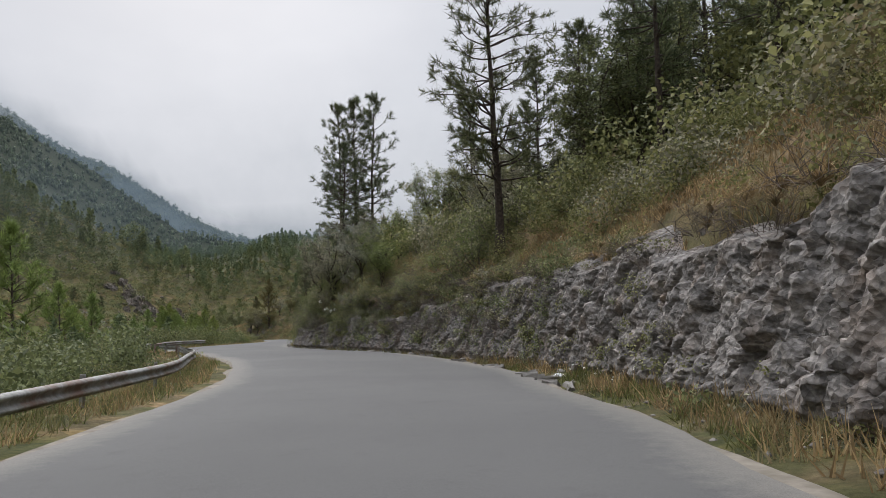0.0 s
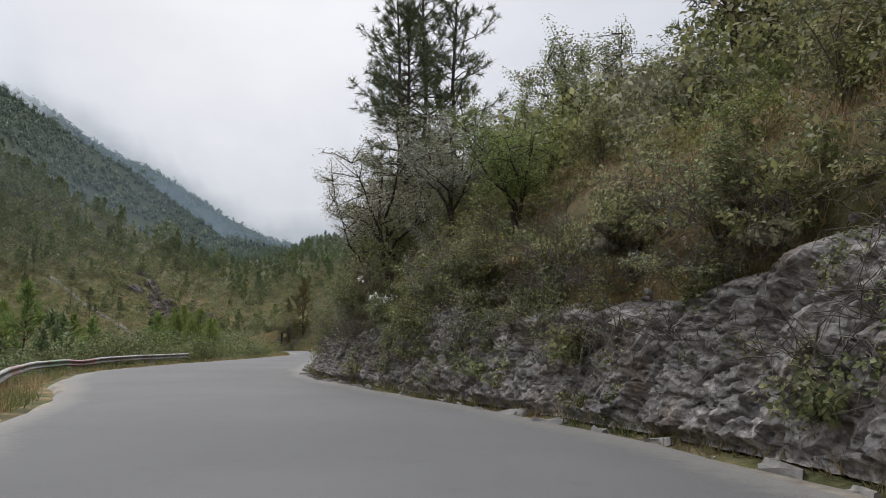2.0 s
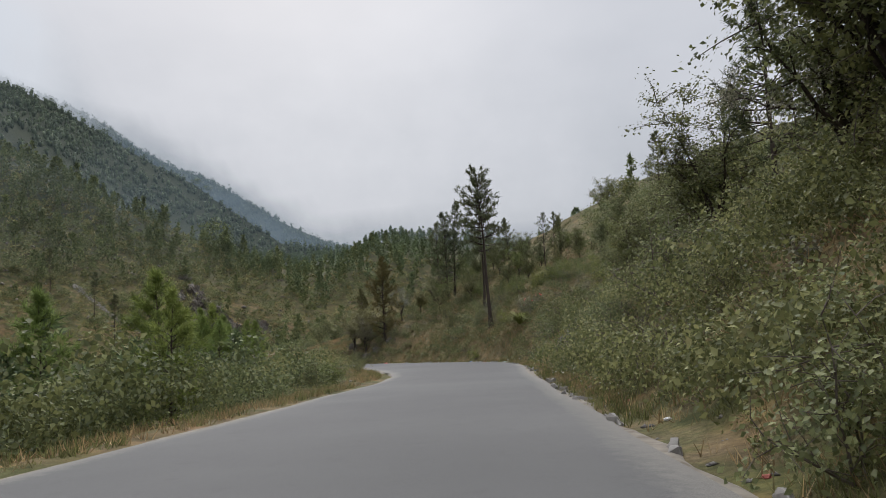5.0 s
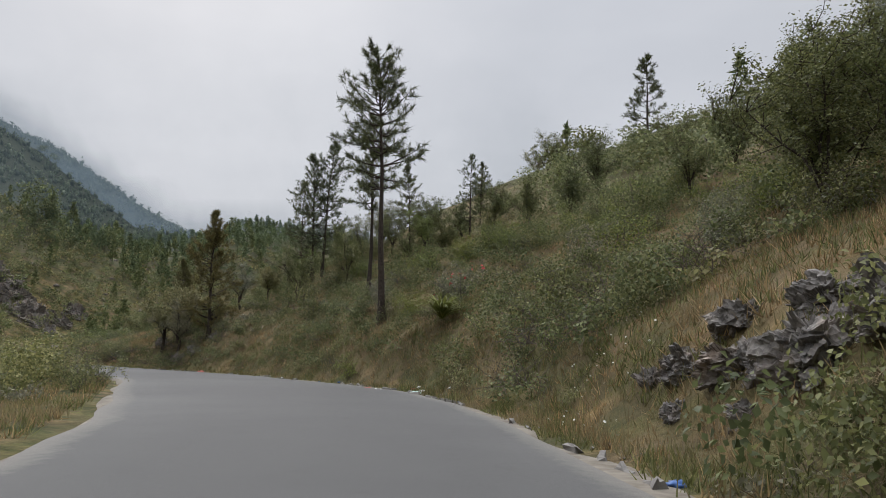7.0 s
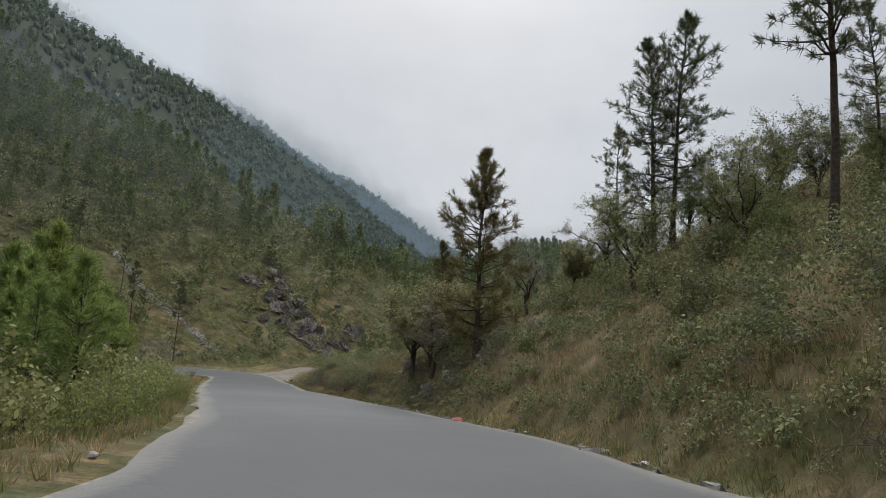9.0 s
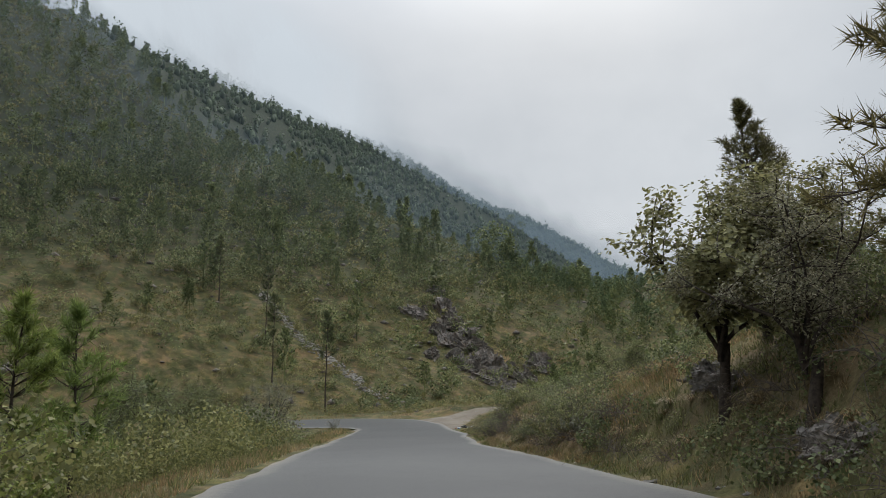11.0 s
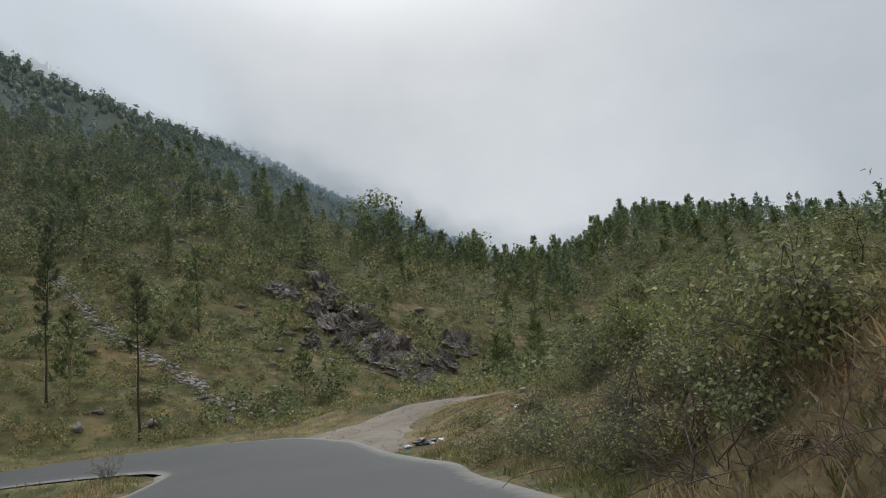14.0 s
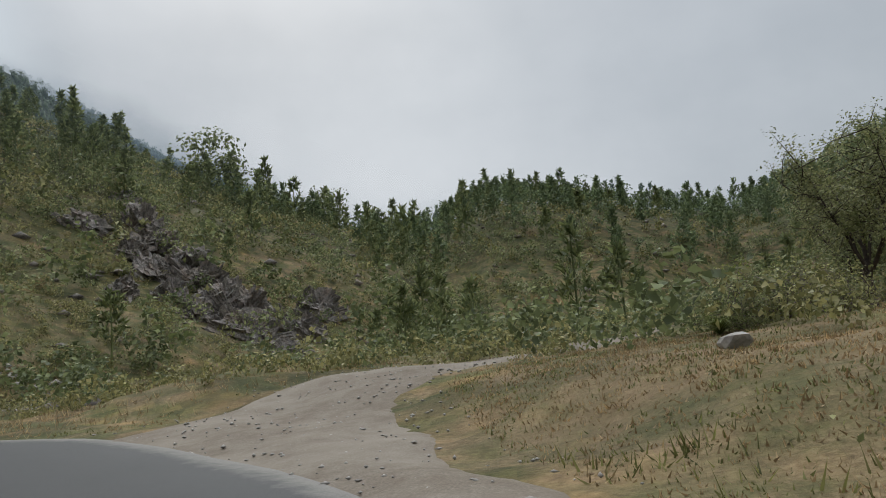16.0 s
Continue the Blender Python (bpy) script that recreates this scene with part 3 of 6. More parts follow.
def pine(seed, H, bare=0.35, reach=0.24, radius=None, tuft=0.3, blades=12, gap=0.5, per=9, droop=-0.1, lean=(0, 0), needles=None, label="", shape=0.75, dead=6, wide=0.085):
    """A pine: tapered trunk with limbs, and a crown of needle bursts."""
    rng = np.random.default_rng(seed)
    root = new("pine_tree")
    wood, crown = Geo(), Geo()
    radius = radius or H * 0.013 + 0.03
    ts = np.linspace(0, 1, 12)
    sway = np.cumsum(rng.normal(0, 0.006 * H, (12, 2)), 0) * ts[:, None]
    trunk = np.stack((lean[0] * H * ts + sway[:, 0], lean[1] * H * ts + sway[:, 1], ts * H), 1)
    tube(wood, trunk, radius * (1 - 0.92 * ts) * (1 + 0.6 * np.exp(-ts * 25)), 8)

    def on_trunk(t):
        return np.array([np.interp(t, ts, trunk[:, i]) for i in range(3)])

    z = bare * H
    cs, ws = [], []
    while z < H * 0.985:
        t = (z / H - bare) / (1 - bare)
        ln0 = H * reach * (math.sin(math.pi * min(1, 0.28 + 0.72 * t)) ** shape * 0.85 + 0.06)
        for _ in range(rng.integers(3, 6)):
            az = rng.uniform(0, 2 * math.pi)
            ln = ln0 * rng.uniform(0.45, 1.15)
            way = (math.cos(az), math.sin(az), droop + 0.85 * t * t + rng.uniform(-0.1, 0.3))
            pts = curve_pts(on_trunk(z / H), way, ln, 5, rng, 0.3, 0.35)
            tube(wood, pts, np.linspace(radius * 0.28 * (1 - 0.6 * t) + 0.008, 0.006, 6), 3)
            k = max(3, int(per * ln / (H * reach)))
            for q in rng.uniform(0.35, 1.0, k) ** 0.7:
                i = q * 5
                c = pts[min(int(i), 4)] + (pts[min(int(i), 4) + 1] - pts[min(int(i), 4)]) * (i - min(int(i), 4))
                side = rng.normal(0, 1, 3) * np.array((1, 1, 0.7))
                off = unit(side) * rng.uniform(0.05, 0.22) * ln * 0.9
                tipp = c + off
                if np.linalg.norm(off) > 0.3:
                    tube(wood, np.array((c, (c + tipp) / 2 - (0, 0, 0.02), tipp)), (0.012, 0.009, 0.006), 3)
                cs.append(tipp)
                ws.append(unit(off + np.array((0, 0, 0.25)) + 0.3 * np.array(way)))
            cs.append(pts[-1])
            ws.append(unit(pts[-1] - pts[-2]))
        z += gap * rng.uniform(0.6, 1.3) * (1.15 - 0.55 * t)
    for i in range(4):
        cs.append(on_trunk(1.0) - (0, 0, 0.12 * i))
        ws.append(np.array((rng.normal(0, 0.3), rng.normal(0, 0.3), 1.0)))
    for _ in range(dead):
        zz = rng.uniform(0.1, max(bare, 0.12)) * H
        az = rng.uniform(0, 6.28)
        tube(wood, curve_pts(on_trunk(zz / H), (math.cos(az), math.sin(az), 0.1), rng.uniform(0.3, 1.1), 3, rng), (0.016, 0.012, 0.008, 0.004), 3)
    tufts(crown, np.array(cs), np.array(ws), tuft, blades, rng, wide)
    part_of(root, "trunk", wood, M_BARK, smooth=True)
    part_of(root, "crown", crown, needles or M_NEEDLE)
    return tagged(root, label or "tall pine with dark bark and sparse needle bursts", "tree", "roadside pines")


def broadleaf(name, seed, H, R, stems, n, leaf, material, label, group, clump=0.08, slim=0.65, category="shrub", trunk=0.0, wood_mat=None, flat=1.0, twigs=2):
    """A shrub or small tree: branching stems and a ragged mass of leaves."""
    rng = np.random.default_rng(seed)
    root = new(name)
    wood, fol = Geo(), Geo()
    ends = []
    for i in range(stems):
        az = 6.28 * (i + rng.uniform(0, 0.8)) / stems
        tilt = rng.uniform(0.15, 1.0)
        way = np.array((math.cos(az) * tilt * R / H * 1.3, math.sin(az) * tilt * R / H * 1.3, 1.0))
        start = np.array((rng.normal(0, 0.05 * R), rng.normal(0, 0.05 * R), -0.1))
        if trunk:
            start = np.array((0, 0, trunk * H * rng.uniform(0.75, 1.0)))
        ln = (H - start[2]) * rng.uniform(0.7, 1.08)
        pts = curve_pts(start, way, ln, 6, rng, 0.5, 0.1)
        r0 = 0.012 * H + 0.006
        tube(wood, pts, np.linspace(r0, 0.006, 7), 3)
        for j in range(2, 7):
            for _ in range(twigs):
                w2 = unit(rng.normal(0, 1, 3) * (1, 1, 0.6) + 0.3 * way)
                p2 = curve_pts(pts[j], w2, R * rng.uniform(0.2, 0.62), 2, rng, 0.4, 0.2)
                tube(wood, p2, (0.004 + 0.003 * H, 0.003 + 0.002 * H, 0.004), 3)
                ends += [p2[-1], p2[-2], (p2[-1] + p2[-2]) / 2, (pts[j] + p2[1]) / 2]
        ends.append(pts[-1])
    if trunk:
        tube(wood, curve_pts((0, 0, -0.2), (rng.normal(0, 0.1), rng.normal(0, 0.1), 1), trunk * H + 0.25, 4, rng, 0.12), np.linspace(0.03 * H, 0.02 * H, 5), 7)
    ends = np.array(ends)
    ends[:, 2] = np.maximum(0.08, ends[:, 2] * flat)
    pick = ends[rng.integers(0, len(ends), n)]
    pos = pick + np.clip(rng.normal(0, 1, (n, 3)), -1.5, 1.5) * clump * R * (1, 1, 0.75)
    pos[:, 2] = np.maximum(0.03, pos[:, 2])
    out = unit(pos - np.array((0, 0, H * 0.4)))
    leaves(fol, pos, leaf, rng, slim, 0.2, out)
    part_of(root, "branchwork", wood, wood_mat or M_TWIG, smooth=True)
    part_of(root, "foliage", fol, material)
    return tagged(root, label, category, group)


def brush(seed, R, n, label):
    """A tangle of dry leafless twigs."""
    rng = np.random.default_rng(seed)
    root = new("dry_brush")
    g = Geo()
    for _ in range(n):
        az, r = rng.uniform(0, 6.28), R * math.sqrt(rng.uniform(0, 0.5))
        p = curve_pts((r * math.cos(az), r * math.sin(az), -0.05), (math.cos(az) * 0.7 + rng.normal(0, 0.4), math.sin(az) * 0.7 + rng.normal(0, 0.4), 1.0), R * rng.uniform(0.5, 1.3), 4, rng, 0.8, -0.9)
        tube(g, p, np.linspace(0.012, 0.004, 5), 3)
    part_of(root, "tangle", g, M_TWIG)["kind"] = "stuff"
    return tagged(root, label, "shrub", "dry brush on the bank")


def grass_clump(name, seed, n, length, material, label, droop=1.1, wide=0.03):
    """Long arching blades from one root."""
    rng = np.random.default_rng(seed)
    root = new(name)
    g = Geo()
    for _ in range(n):
        az, ln = rng.uniform(0, 6.28), length * rng.uniform(0.6, 1.15)
        h = np.array((math.cos(az), math.sin(az), 0))
        s = np.array((-h[1], h[0], 0)) * wide
        up, v = rng.uniform(0.5, 1.4), []
        for i in range(6):
            t = i / 5
            c = h * (ln * t * (0.35 + 0.65 * t) / up ** 0.5) + np.array((0, 0, ln * (up * t - droop * up * 0.8 * t * t)))
            v += [c + s * (1 - t * 0.9), c - s * (1 - t * 0.9)]
        f = []
        for i in range(5):
            f += [(2 * i, 2 * i + 1, 2 * i + 3), (2 * i, 2 * i + 3, 2 * i + 2)]
        g.add(v, f)
    part_of(root, "tuft", g, material)["kind"] = "stuff"
    return tagged(root, label, "plant", "grass clumps")


def boulder(name, seed, size, material, label, category="rock", group="", detail=3, squash=(1, 1, 0.8)):
    rng = np.random.default_rng(seed)
    bm = bmesh.new()
    bmesh.ops.create_icosphere(bm, subdivisions=detail, radius=1)
    planes = unit(rng.normal(0, 1, (11, 3)))
    cuts = rng.uniform(0.42, 0.85, 11)
    for v in bm.verts:
        c = np.array(v.co)
        for p, k in zip(planes, cuts):
            e = c @ p - k
            if e > 0:
                c = c - p * e * 0.95
        c = c * (1 + 0.09 * noise.noise(Vector(c * 2.3) + Vector((seed, 0, 0))) + 0.06 * noise.noise(Vector(c * 6.0) + Vector((0, seed, 0))) - (0.22 * abs(noise.noise(Vector(c * 3.1) + Vector((0, 0, seed)))) + 0.1 * abs(noise.noise(Vector(c * 9.0)))) * (detail > 3))
        v.co = Vector(c * np.array(squash) * size)
    me = bpy.data.meshes.new(name)
    bm.to_mesh(me)
    bm.free()
    me.materials.append(material)
    ob = new(name, me)
    return tagged(ob, label, category, group)


def place(ob, spots):
    """The thing at the first spot and copies at the others: x, y, z, turn, size."""
    for i, (x, y, z, turn, size) in enumerate(spots):
        m = Matrix.Translation((x, y, z)) @ Matrix.Rotation(turn, 4, "Z") @ Matrix.Scale(size, 4)
        if i == 0:
            ob.matrix_basis = m
        else:
            c = copy_thing(ob, Matrix.Identity(4))
            c.matrix_basis = m


GRID = GZ.reshape(len(gy), len(gx))


def sheet(x, y):
    """The height of the ground sheet itself, which is coarser far off."""
    i, j = np.clip(np.searchsorted(gx, x) - 1, 0, len(gx) - 2), np.clip(np.searchsorted(gy, y) - 1, 0, len(gy) - 2)
    a, b = (x - gx[i]) / (gx[i + 1] - gx[i]), (y - gy[j]) / (gy[j + 1] - gy[j])
    return (GRID[j, i] * (1 - a) + GRID[j, i + 1] * a) * (1 - b) + (GRID[j + 1, i] * (1 - a) + GRID[j + 1, i + 1] * a) * b


def gz(x, y):
    return float(sheet(x, y))


def normals(line):
    d = unit(np.gradient(line, axis=0))
    return np.stack((d[:, 1], -d[:, 0]), 1)  # to the right of the way


R_NORM, L_NORM = normals(R_LINE), -normals(L_LINE)


def beside(right, y, d):
    """A spot d metres off an edge, where that edge passes y."""
    line, nrm = (R_LINE, R_NORM) if right else (L_LINE, L_NORM)
    cut = int(np.argmax(line[:, 1]))
    i = int(np.argmin(np.abs(line[:cut + 1, 1] - y)))
    return line[i] + nrm[i] * d


def bank_spots(rng, n, right, y0, y1, d0, d1, s0, s1, power=1.0, sink=0.12):
    xy = np.array([beside(right, rng.uniform(y0, y1), d0 + (d1 - d0) * rng.uniform() ** power) for _ in range(n)])
    ok = ~inside_road(xy[:, 0], xy[:, 1])
    dr = np.minimum(nearest(R_LINE, xy[:, 0], xy[:, 1])[0], nearest(L_LINE, xy[:, 0], xy[:, 1])[0])
    # keep the long-leaved plant and the turnout clear
    clear = np.minimum(np.hypot(xy[:, 0] + 18.6, xy[:, 1] - 124.6), np.hypot(xy[:, 0] + 58.4, xy[:, 1] - 210)) > 2.4
    clear &= (np.hypot(xy[:, 0] + 14.9, xy[:, 1] - 107.4) > 3.4)
    xy = xy[ok & (dr > d0 * 0.8) & clear]
    z = ground(xy[:, 0], xy[:, 1])
    return [(p[0], p[1], h - sink, rng.uniform(0, 6.28), rng.uniform(s0, s1)) for p, h in zip(xy, z)]


# ---------------------------------------------------------------- cut rock along the bank


def cells(u, w, seed):
    """Cell noise: the nearest cell's chance value and the gap to its edge."""
    iu, iw = np.floor(u), np.floor(w)
    f1, f2, val = np.full(u.shape, 9.0), np.full(u.shape, 9.0), np.zeros(u.shape)
    for a in (-1, 0, 1):
        for b in (-1, 0, 1):
            cu, cw = iu + a, iw + b
            du, dw = cu + hash2(cu, cw, seed) - u, cw + hash2(cu, cw, seed + 3) - w
            # each block is a tilted facet
            d = np.hypot(du, dw)
            v = hash2(cu, cw, seed + 7) + 1.3 * du * (hash2(cu, cw, seed + 11) - 0.5) + 1.3 * dw * (hash2(cu, cw, seed + 13) - 0.5)
            near = d < f1
            f2 = np.where(near, f1, np.minimum(f2, d))
            val = np.where(near, v, val)
            f1 = np.where(near, d, f1)
    return val, f2 - f1


def rock_face(name, y0, y1, lo, hi, label, proud=0.08, fine=0.057):
    a = int(np.argmin(np.hypot(*(R_LINE - beside(True, y0, 0)).T)))
    b = int(np.argmin(np.hypot(*(R_LINE - beside(True, y1, 0)).T)))
    line = R_LINE[a:b + 1]
    s = np.concatenate(([0], np.cumsum(np.linalg.norm(np.diff(line, axis=0), axis=1))))
    nu, nv = int(s[-1] / fine), 76
    u = np.linspace(0, s[-1], nu)
    ex, ey = np.interp(u, s, line[:, 0]), np.interp(u, s, line[:, 1])
    nn = normals(np.stack((ex, ey), 1))
    U, T = np.meshgrid(u, np.linspace(lo, hi, nv), indexing="ij")
    EY = np.repeat(ey[:, None], nv, 1)
    v, cut = np.interp(EY, BANK_Y, BANK_VERGE), np.interp(EY, BANK_Y, BANK_CUT)
    run = np.interp(EY, BANK_Y, BANK_RUN) * cut + 0.25
    top = (1.0 + 0.2 * fbm(U, U * 0, 3.0, 4, 21)) * np.interp(EY, [14, 26, 45, 62], [1.0, 0.78, 0.62, 0.5])
    TT = np.clip(T * top, 0.0, 1.06)
    S = 0.5 - np.sin(np.arcsin(np.clip(1 - 2 * np.clip(TT, 0, 1), -1, 1)) / 3)
    H = TT * cut
    tilt = 0.35 * H  # beds dip along the road
    wu, wh = 0.12 * fbm(U, H, 0.9, 2, 4), 0.12 * fbm(U, H, 0.9, 2, 14)
    c1, g1 = cells((U + tilt) / 0.55 + wu, H / 0.8 + wh, 2)
    c2, g2 = cells((U + tilt) / 0.24 + wu, H / 0.34 + wh, 6)
    c3, g3 = cells((U - tilt) / 0.12, H / 0.1, 9)
    disp = 0.17 * c1 + 0.1 * c2 + 0.055 * c3 - 0.06 * (g1 < 0.06) - 0.05 * (g2 < 0.08) + 0.08 * fbm(U, H, 2.2, 3, 12)
    fade = np.clip(np.minimum(TT * 12 + 0.35, (0.93 - T) * 9), 0, 1)
    fade = fade * np.clip(np.minimum(U, s[-1] - U) / 1.5, 0, 1)[...]
    off = v + run * S - (proud + disp) * fade + 0.1 * (1 - fade) + 0.6 * np.clip((T - 0.78) / 0.12, 0, 1)
    X, Y = ex[:, None] + nn[:, 0:1] * off, ey[:, None] + nn[:, 1:2] * off
    Z = road_z(EY) + 0.06 * v + H + 0.05 * (c2 - 0.5) * fade
    ob = new(name, mesh_from(name, np.stack((X, Y, Z), 2).reshape(-1, 3), grid_faces(nv, nu), 4, [M_ROCK]))
    return tagged(ob, label, "rock", kind="structure")


face = rock_face("rock_face", -8, 61, -0.02, 0.9, "blocky grey limestone face cut beside the road")


def face_spots(r, n, y0, y1, t0, t1, s0, s1):
    """Spots on the steep cut itself, between two shares of its height."""
    out = []
    for _ in range(n):
        y, t = r.uniform(y0, y1), r.uniform(t0, t1)
        cut, v = np.interp(y, BANK_Y, BANK_CUT), np.interp(y, BANK_Y, BANK_VERGE)
        q = 0.5 - math.sin(math.asin(1 - 2 * t) / 3)
        p = beside(True, y, v + (np.interp(y, BANK_Y, BANK_RUN) * cut + 0.25) * q - 0.12)
        out.append((p[0], p[1], road_z(y) + 0.06 * v + cut * t - 0.25, r.uniform(0, 6.28), r.uniform(s0, s1)))
    return out

rng = np.random.default_rng(11)
# loose blocks that stand out of the cut face
blocks = [boulder("stone", 40 + i, 1.0, M_ROCK, "", detail=2, squash=(1, 0.8, 0.75)) for i in range(4)]
for b in blocks:
    for key in ("category", "label"):
        if key in b:
            del b[key]
made = 0
for i in range(240):
    y = rng.uniform(2, 66)
    cut, v = np.interp(y, BANK_Y, BANK_CUT), np.interp(y, BANK_Y, BANK_VERGE)
    t = rng.uniform(0.02, 0.9) ** 1.3
    s = 0.5 - math.sin(math.asin(1 - 2 * t) / 3)
    p = beside(True, y, v + (np.interp(y, BANK_Y, BANK_RUN) * cut + 0.25) * s - 0.1)
    size = rng.uniform(0.05, 0.13) * (1.3 - 0.5 * t)
    o = blocks[i] if i < 4 else blocks[i % 4].copy()
    if i >= 4:
        scene.collection.objects.link(o)
    o.parent = face
    o.matrix_basis = Matrix.Translation((p[0], p[1], road_z(y) + 0.06 * v + cut * t)) @ Euler([rng.uniform(0, 6) for _ in range(3)]).to_matrix().to_4x4() @ Matrix.Diagonal((size * rng.uniform(0.8, 1.4), size, size * rng.uniform(0.6, 1.0), 1))

# broken kerb blocks along the right edge
kerb = tagged(new("kerb"), "broken concrete gutter blocks along the asphalt", "kerb", kind="structure")


def kerb_block(seed):
    r = random.Random(seed)
    bm = bmesh.new()
    bmesh.ops.create_cube(bm, size=1)
    bmesh.ops.subdivide_edges(bm, edges=bm.edges, cuts=1)
    for v in bm.verts:
        v.co = Vector((v.co.x * 0.26 * (1 - 0.5 * (v.co.z > 0)), v.co.y * r.uniform(0.6, 0.9), v.co.z * 0.2)) + Vector([r.uniform(-0.06, 0.06) for _ in range(3)])
    me = bpy.data.meshes.new("kerb_stone")
    bm.to_mesh(me)
    bm.free()
    me.materials.append(M_KERB)
    return me


kerb_meshes = [kerb_block(i) for i in range(5)]
y = 14.0
while y < 158:
    y += rng.uniform(0.75, 1.2)
    if rng.uniform() < (0.45 if y < 40 else 0.25 if y < 80 else 0.4):
        continue
    off = rng.uniform(0.1, 0.35)
    p, q = beside(True, y, off), beside(True, y + 0.6, off)
    o = new("kerb_stone", kerb_meshes[int(rng.integers(5))])
    o.parent = kerb
    turn = math.atan2(q[1] - p[1], q[0] - p[0]) - math.pi / 2
    o.matrix_basis = Matrix.Translation((p[0], p[1], road_z(p[1]) - 0.015)) @ Euler((rng.normal(0, 0.08), rng.normal(0, 0.22), turn + rng.normal(0, 0.25))).to_matrix().to_4x4() @ Matrix.Scale(rng.uniform(0.35, 0.7), 4)

# dusty shoulders on both sides


def shoulder(right, y0, y1, inner, outer, name, label, material, seed):
    line = R_LINE if right else L_LINE
    cut = int(np.argmax(line[:, 1])) + (0 if right else 1)
    pts = [(p, n) for p, n in zip(line[:cut], (R_NORM if right else L_NORM)[:cut]) if y0 <= p[1] <= y1]
    fine = smooth_line(np.array([p for p, _ in pts]), 0.4)
    nn = normals(fine) * (1 if right else -1)
    k = np.arange(len(fine))
    w = outer * (0.75 + 0.45 * fbm(k * 0.4, k * 0.0, 2.2, 3, seed))
    e = inner - 0.3 + 0.06 * fbm(k * 0.4, k * 0.0, 1.1, 3, seed + 5)
    rows = []
    for t in (0.0, 0.25, 0.5, 0.75, 1.0):
        q = fine + nn * (e + (w - e) * t)[:, None]
        low = ground(q[:, 0], q[:, 1])
        zz = np.maximum(low + 0.012, road_z(q[:, 1]) - 0.004) if 0 < t < 0.9 else low - 0.04 if t > 0 else road_z(q[:, 1]) - 0.05
        rows.append(np.column_stack((q, zz)))
    V = np.stack(rows, 1).reshape(-1, 3)
    ob = new(name, mesh_from(name, V, grid_faces(5, len(fine)), 4, [material], True))
    return tagged(ob, label, "verge", kind="structure")


shoulder(False, -8, 190, -0.06, 0.36, "verge_left", "dusty beige shoulder beside worn asphalt", M_SHOULDER, 3)
shoulder(True, -8, 182, -0.06, 0.42, "verge_right", "dusty gravel strip beside the cut bank", M_SHOULDER, 9)

# ---------------------------------------------------------------- guard rail


def guard_rail():
    root = new("guard_rail")
    cut = int(np.argmax(L_LINE[:, 1]))
    spine = [(p + n * 1.45, p[1]) for p, n in zip(L_LINE[:cut], L_NORM[:cut]) if -12 <= p[1] <= 79.5]
    line = smooth_line(np.array([p for p, _ in spine]), 0.5)
    nn = -normals(line)
    # the cross-section of a two-wave beam: outwards from the posts towards the road, and up
    prof = [(0.0, 0.155), (-0.02, 0.14), (-0.075, 0.11), (-0.08, 0.075), (-0.02, 0.035), (-0.005, 0.0), (-0.02, -0.035), (-0.08, -0.075), (-0.075, -0.11), (-0.02, -0.14), (0.0, -0.155)]
    base = np.array([road_z(p[1]) for p in line])
    k = np.arange(len(line))
    dent = 0.10 * np.exp(-((line[:, 1] - 64.5) / 1.6) ** 2) + 0.05 * np.exp(-((line[:, 1] - 55) / 1.0) ** 2)
    mid = base + np.interp(line[:, 1], [10, 45], [0.32, 0.4]) + 0.02 * fbm(k * 0.5, k * 0.0, 6.0, 3, 2) - dent
    V, F = [], []
    for side in (0.0, 0.012):
        for i, p in enumerate(line):
            for o, h in prof:
                q = p + nn[i] * (o + side + dent[i] * 1.5)
                V.append((q[0], q[1], mid[i] + h))
    n, m = len(line), len(prof)
    for s in (0, 1):
        for i in range(n - 1):
            for j in range(m - 1):
                a = s * n * m + i * m + j
                F.append((a, a + 1, a + m + 1, a + m))
    for i in range(n - 1):
        for j in (0, m - 1):
            a, b = i * m + j, n * m + i * m + j
            F.append((a, a + m, b + m, b))
    beam = part_of(root, "beam", mesh_from("beam", V, F, 4, [M_RAIL], True), None, "dented galvanised beam streaked with rust")
    bm = bmesh.new()
    bmesh.ops.create_cube(bm, size=1, matrix=Matrix.Diagonal((0.06, 0.14, 1.15, 1)))
    bmesh.ops.create_cube(bm, size=1, matrix=Matrix.Translation((-0.05, 0, 0.4)) @ Matrix.Diagonal((0.07, 0.12, 0.2, 1)))
    bmesh.ops.bevel(bm, geom=bm.edges, offset=0.006, segments=1, affect="EDGES")
    me = bpy.data.meshes.new("post")
    bm.to_mesh(me)
    bm.free()
    me.materials.append(M_RAIL)
    for i in range(3, n, 7):
        o = new("post", me)
        o.parent = root
        turn = math.atan2(nn[i][1], nn[i][0])
        q = line[i] + nn[i] * (0.1 + dent[i] * 1.5)
        o.matrix_basis = Matrix.Translation((q[0], q[1], base[i] - 0.04)) @ Euler((rng.normal(0, 0.02), rng.normal(0, 0.03), turn)).to_matrix().to_4x4()
    return tagged(root, "long galvanised guard rail with rust stains", "guard rail")


guard_rail()

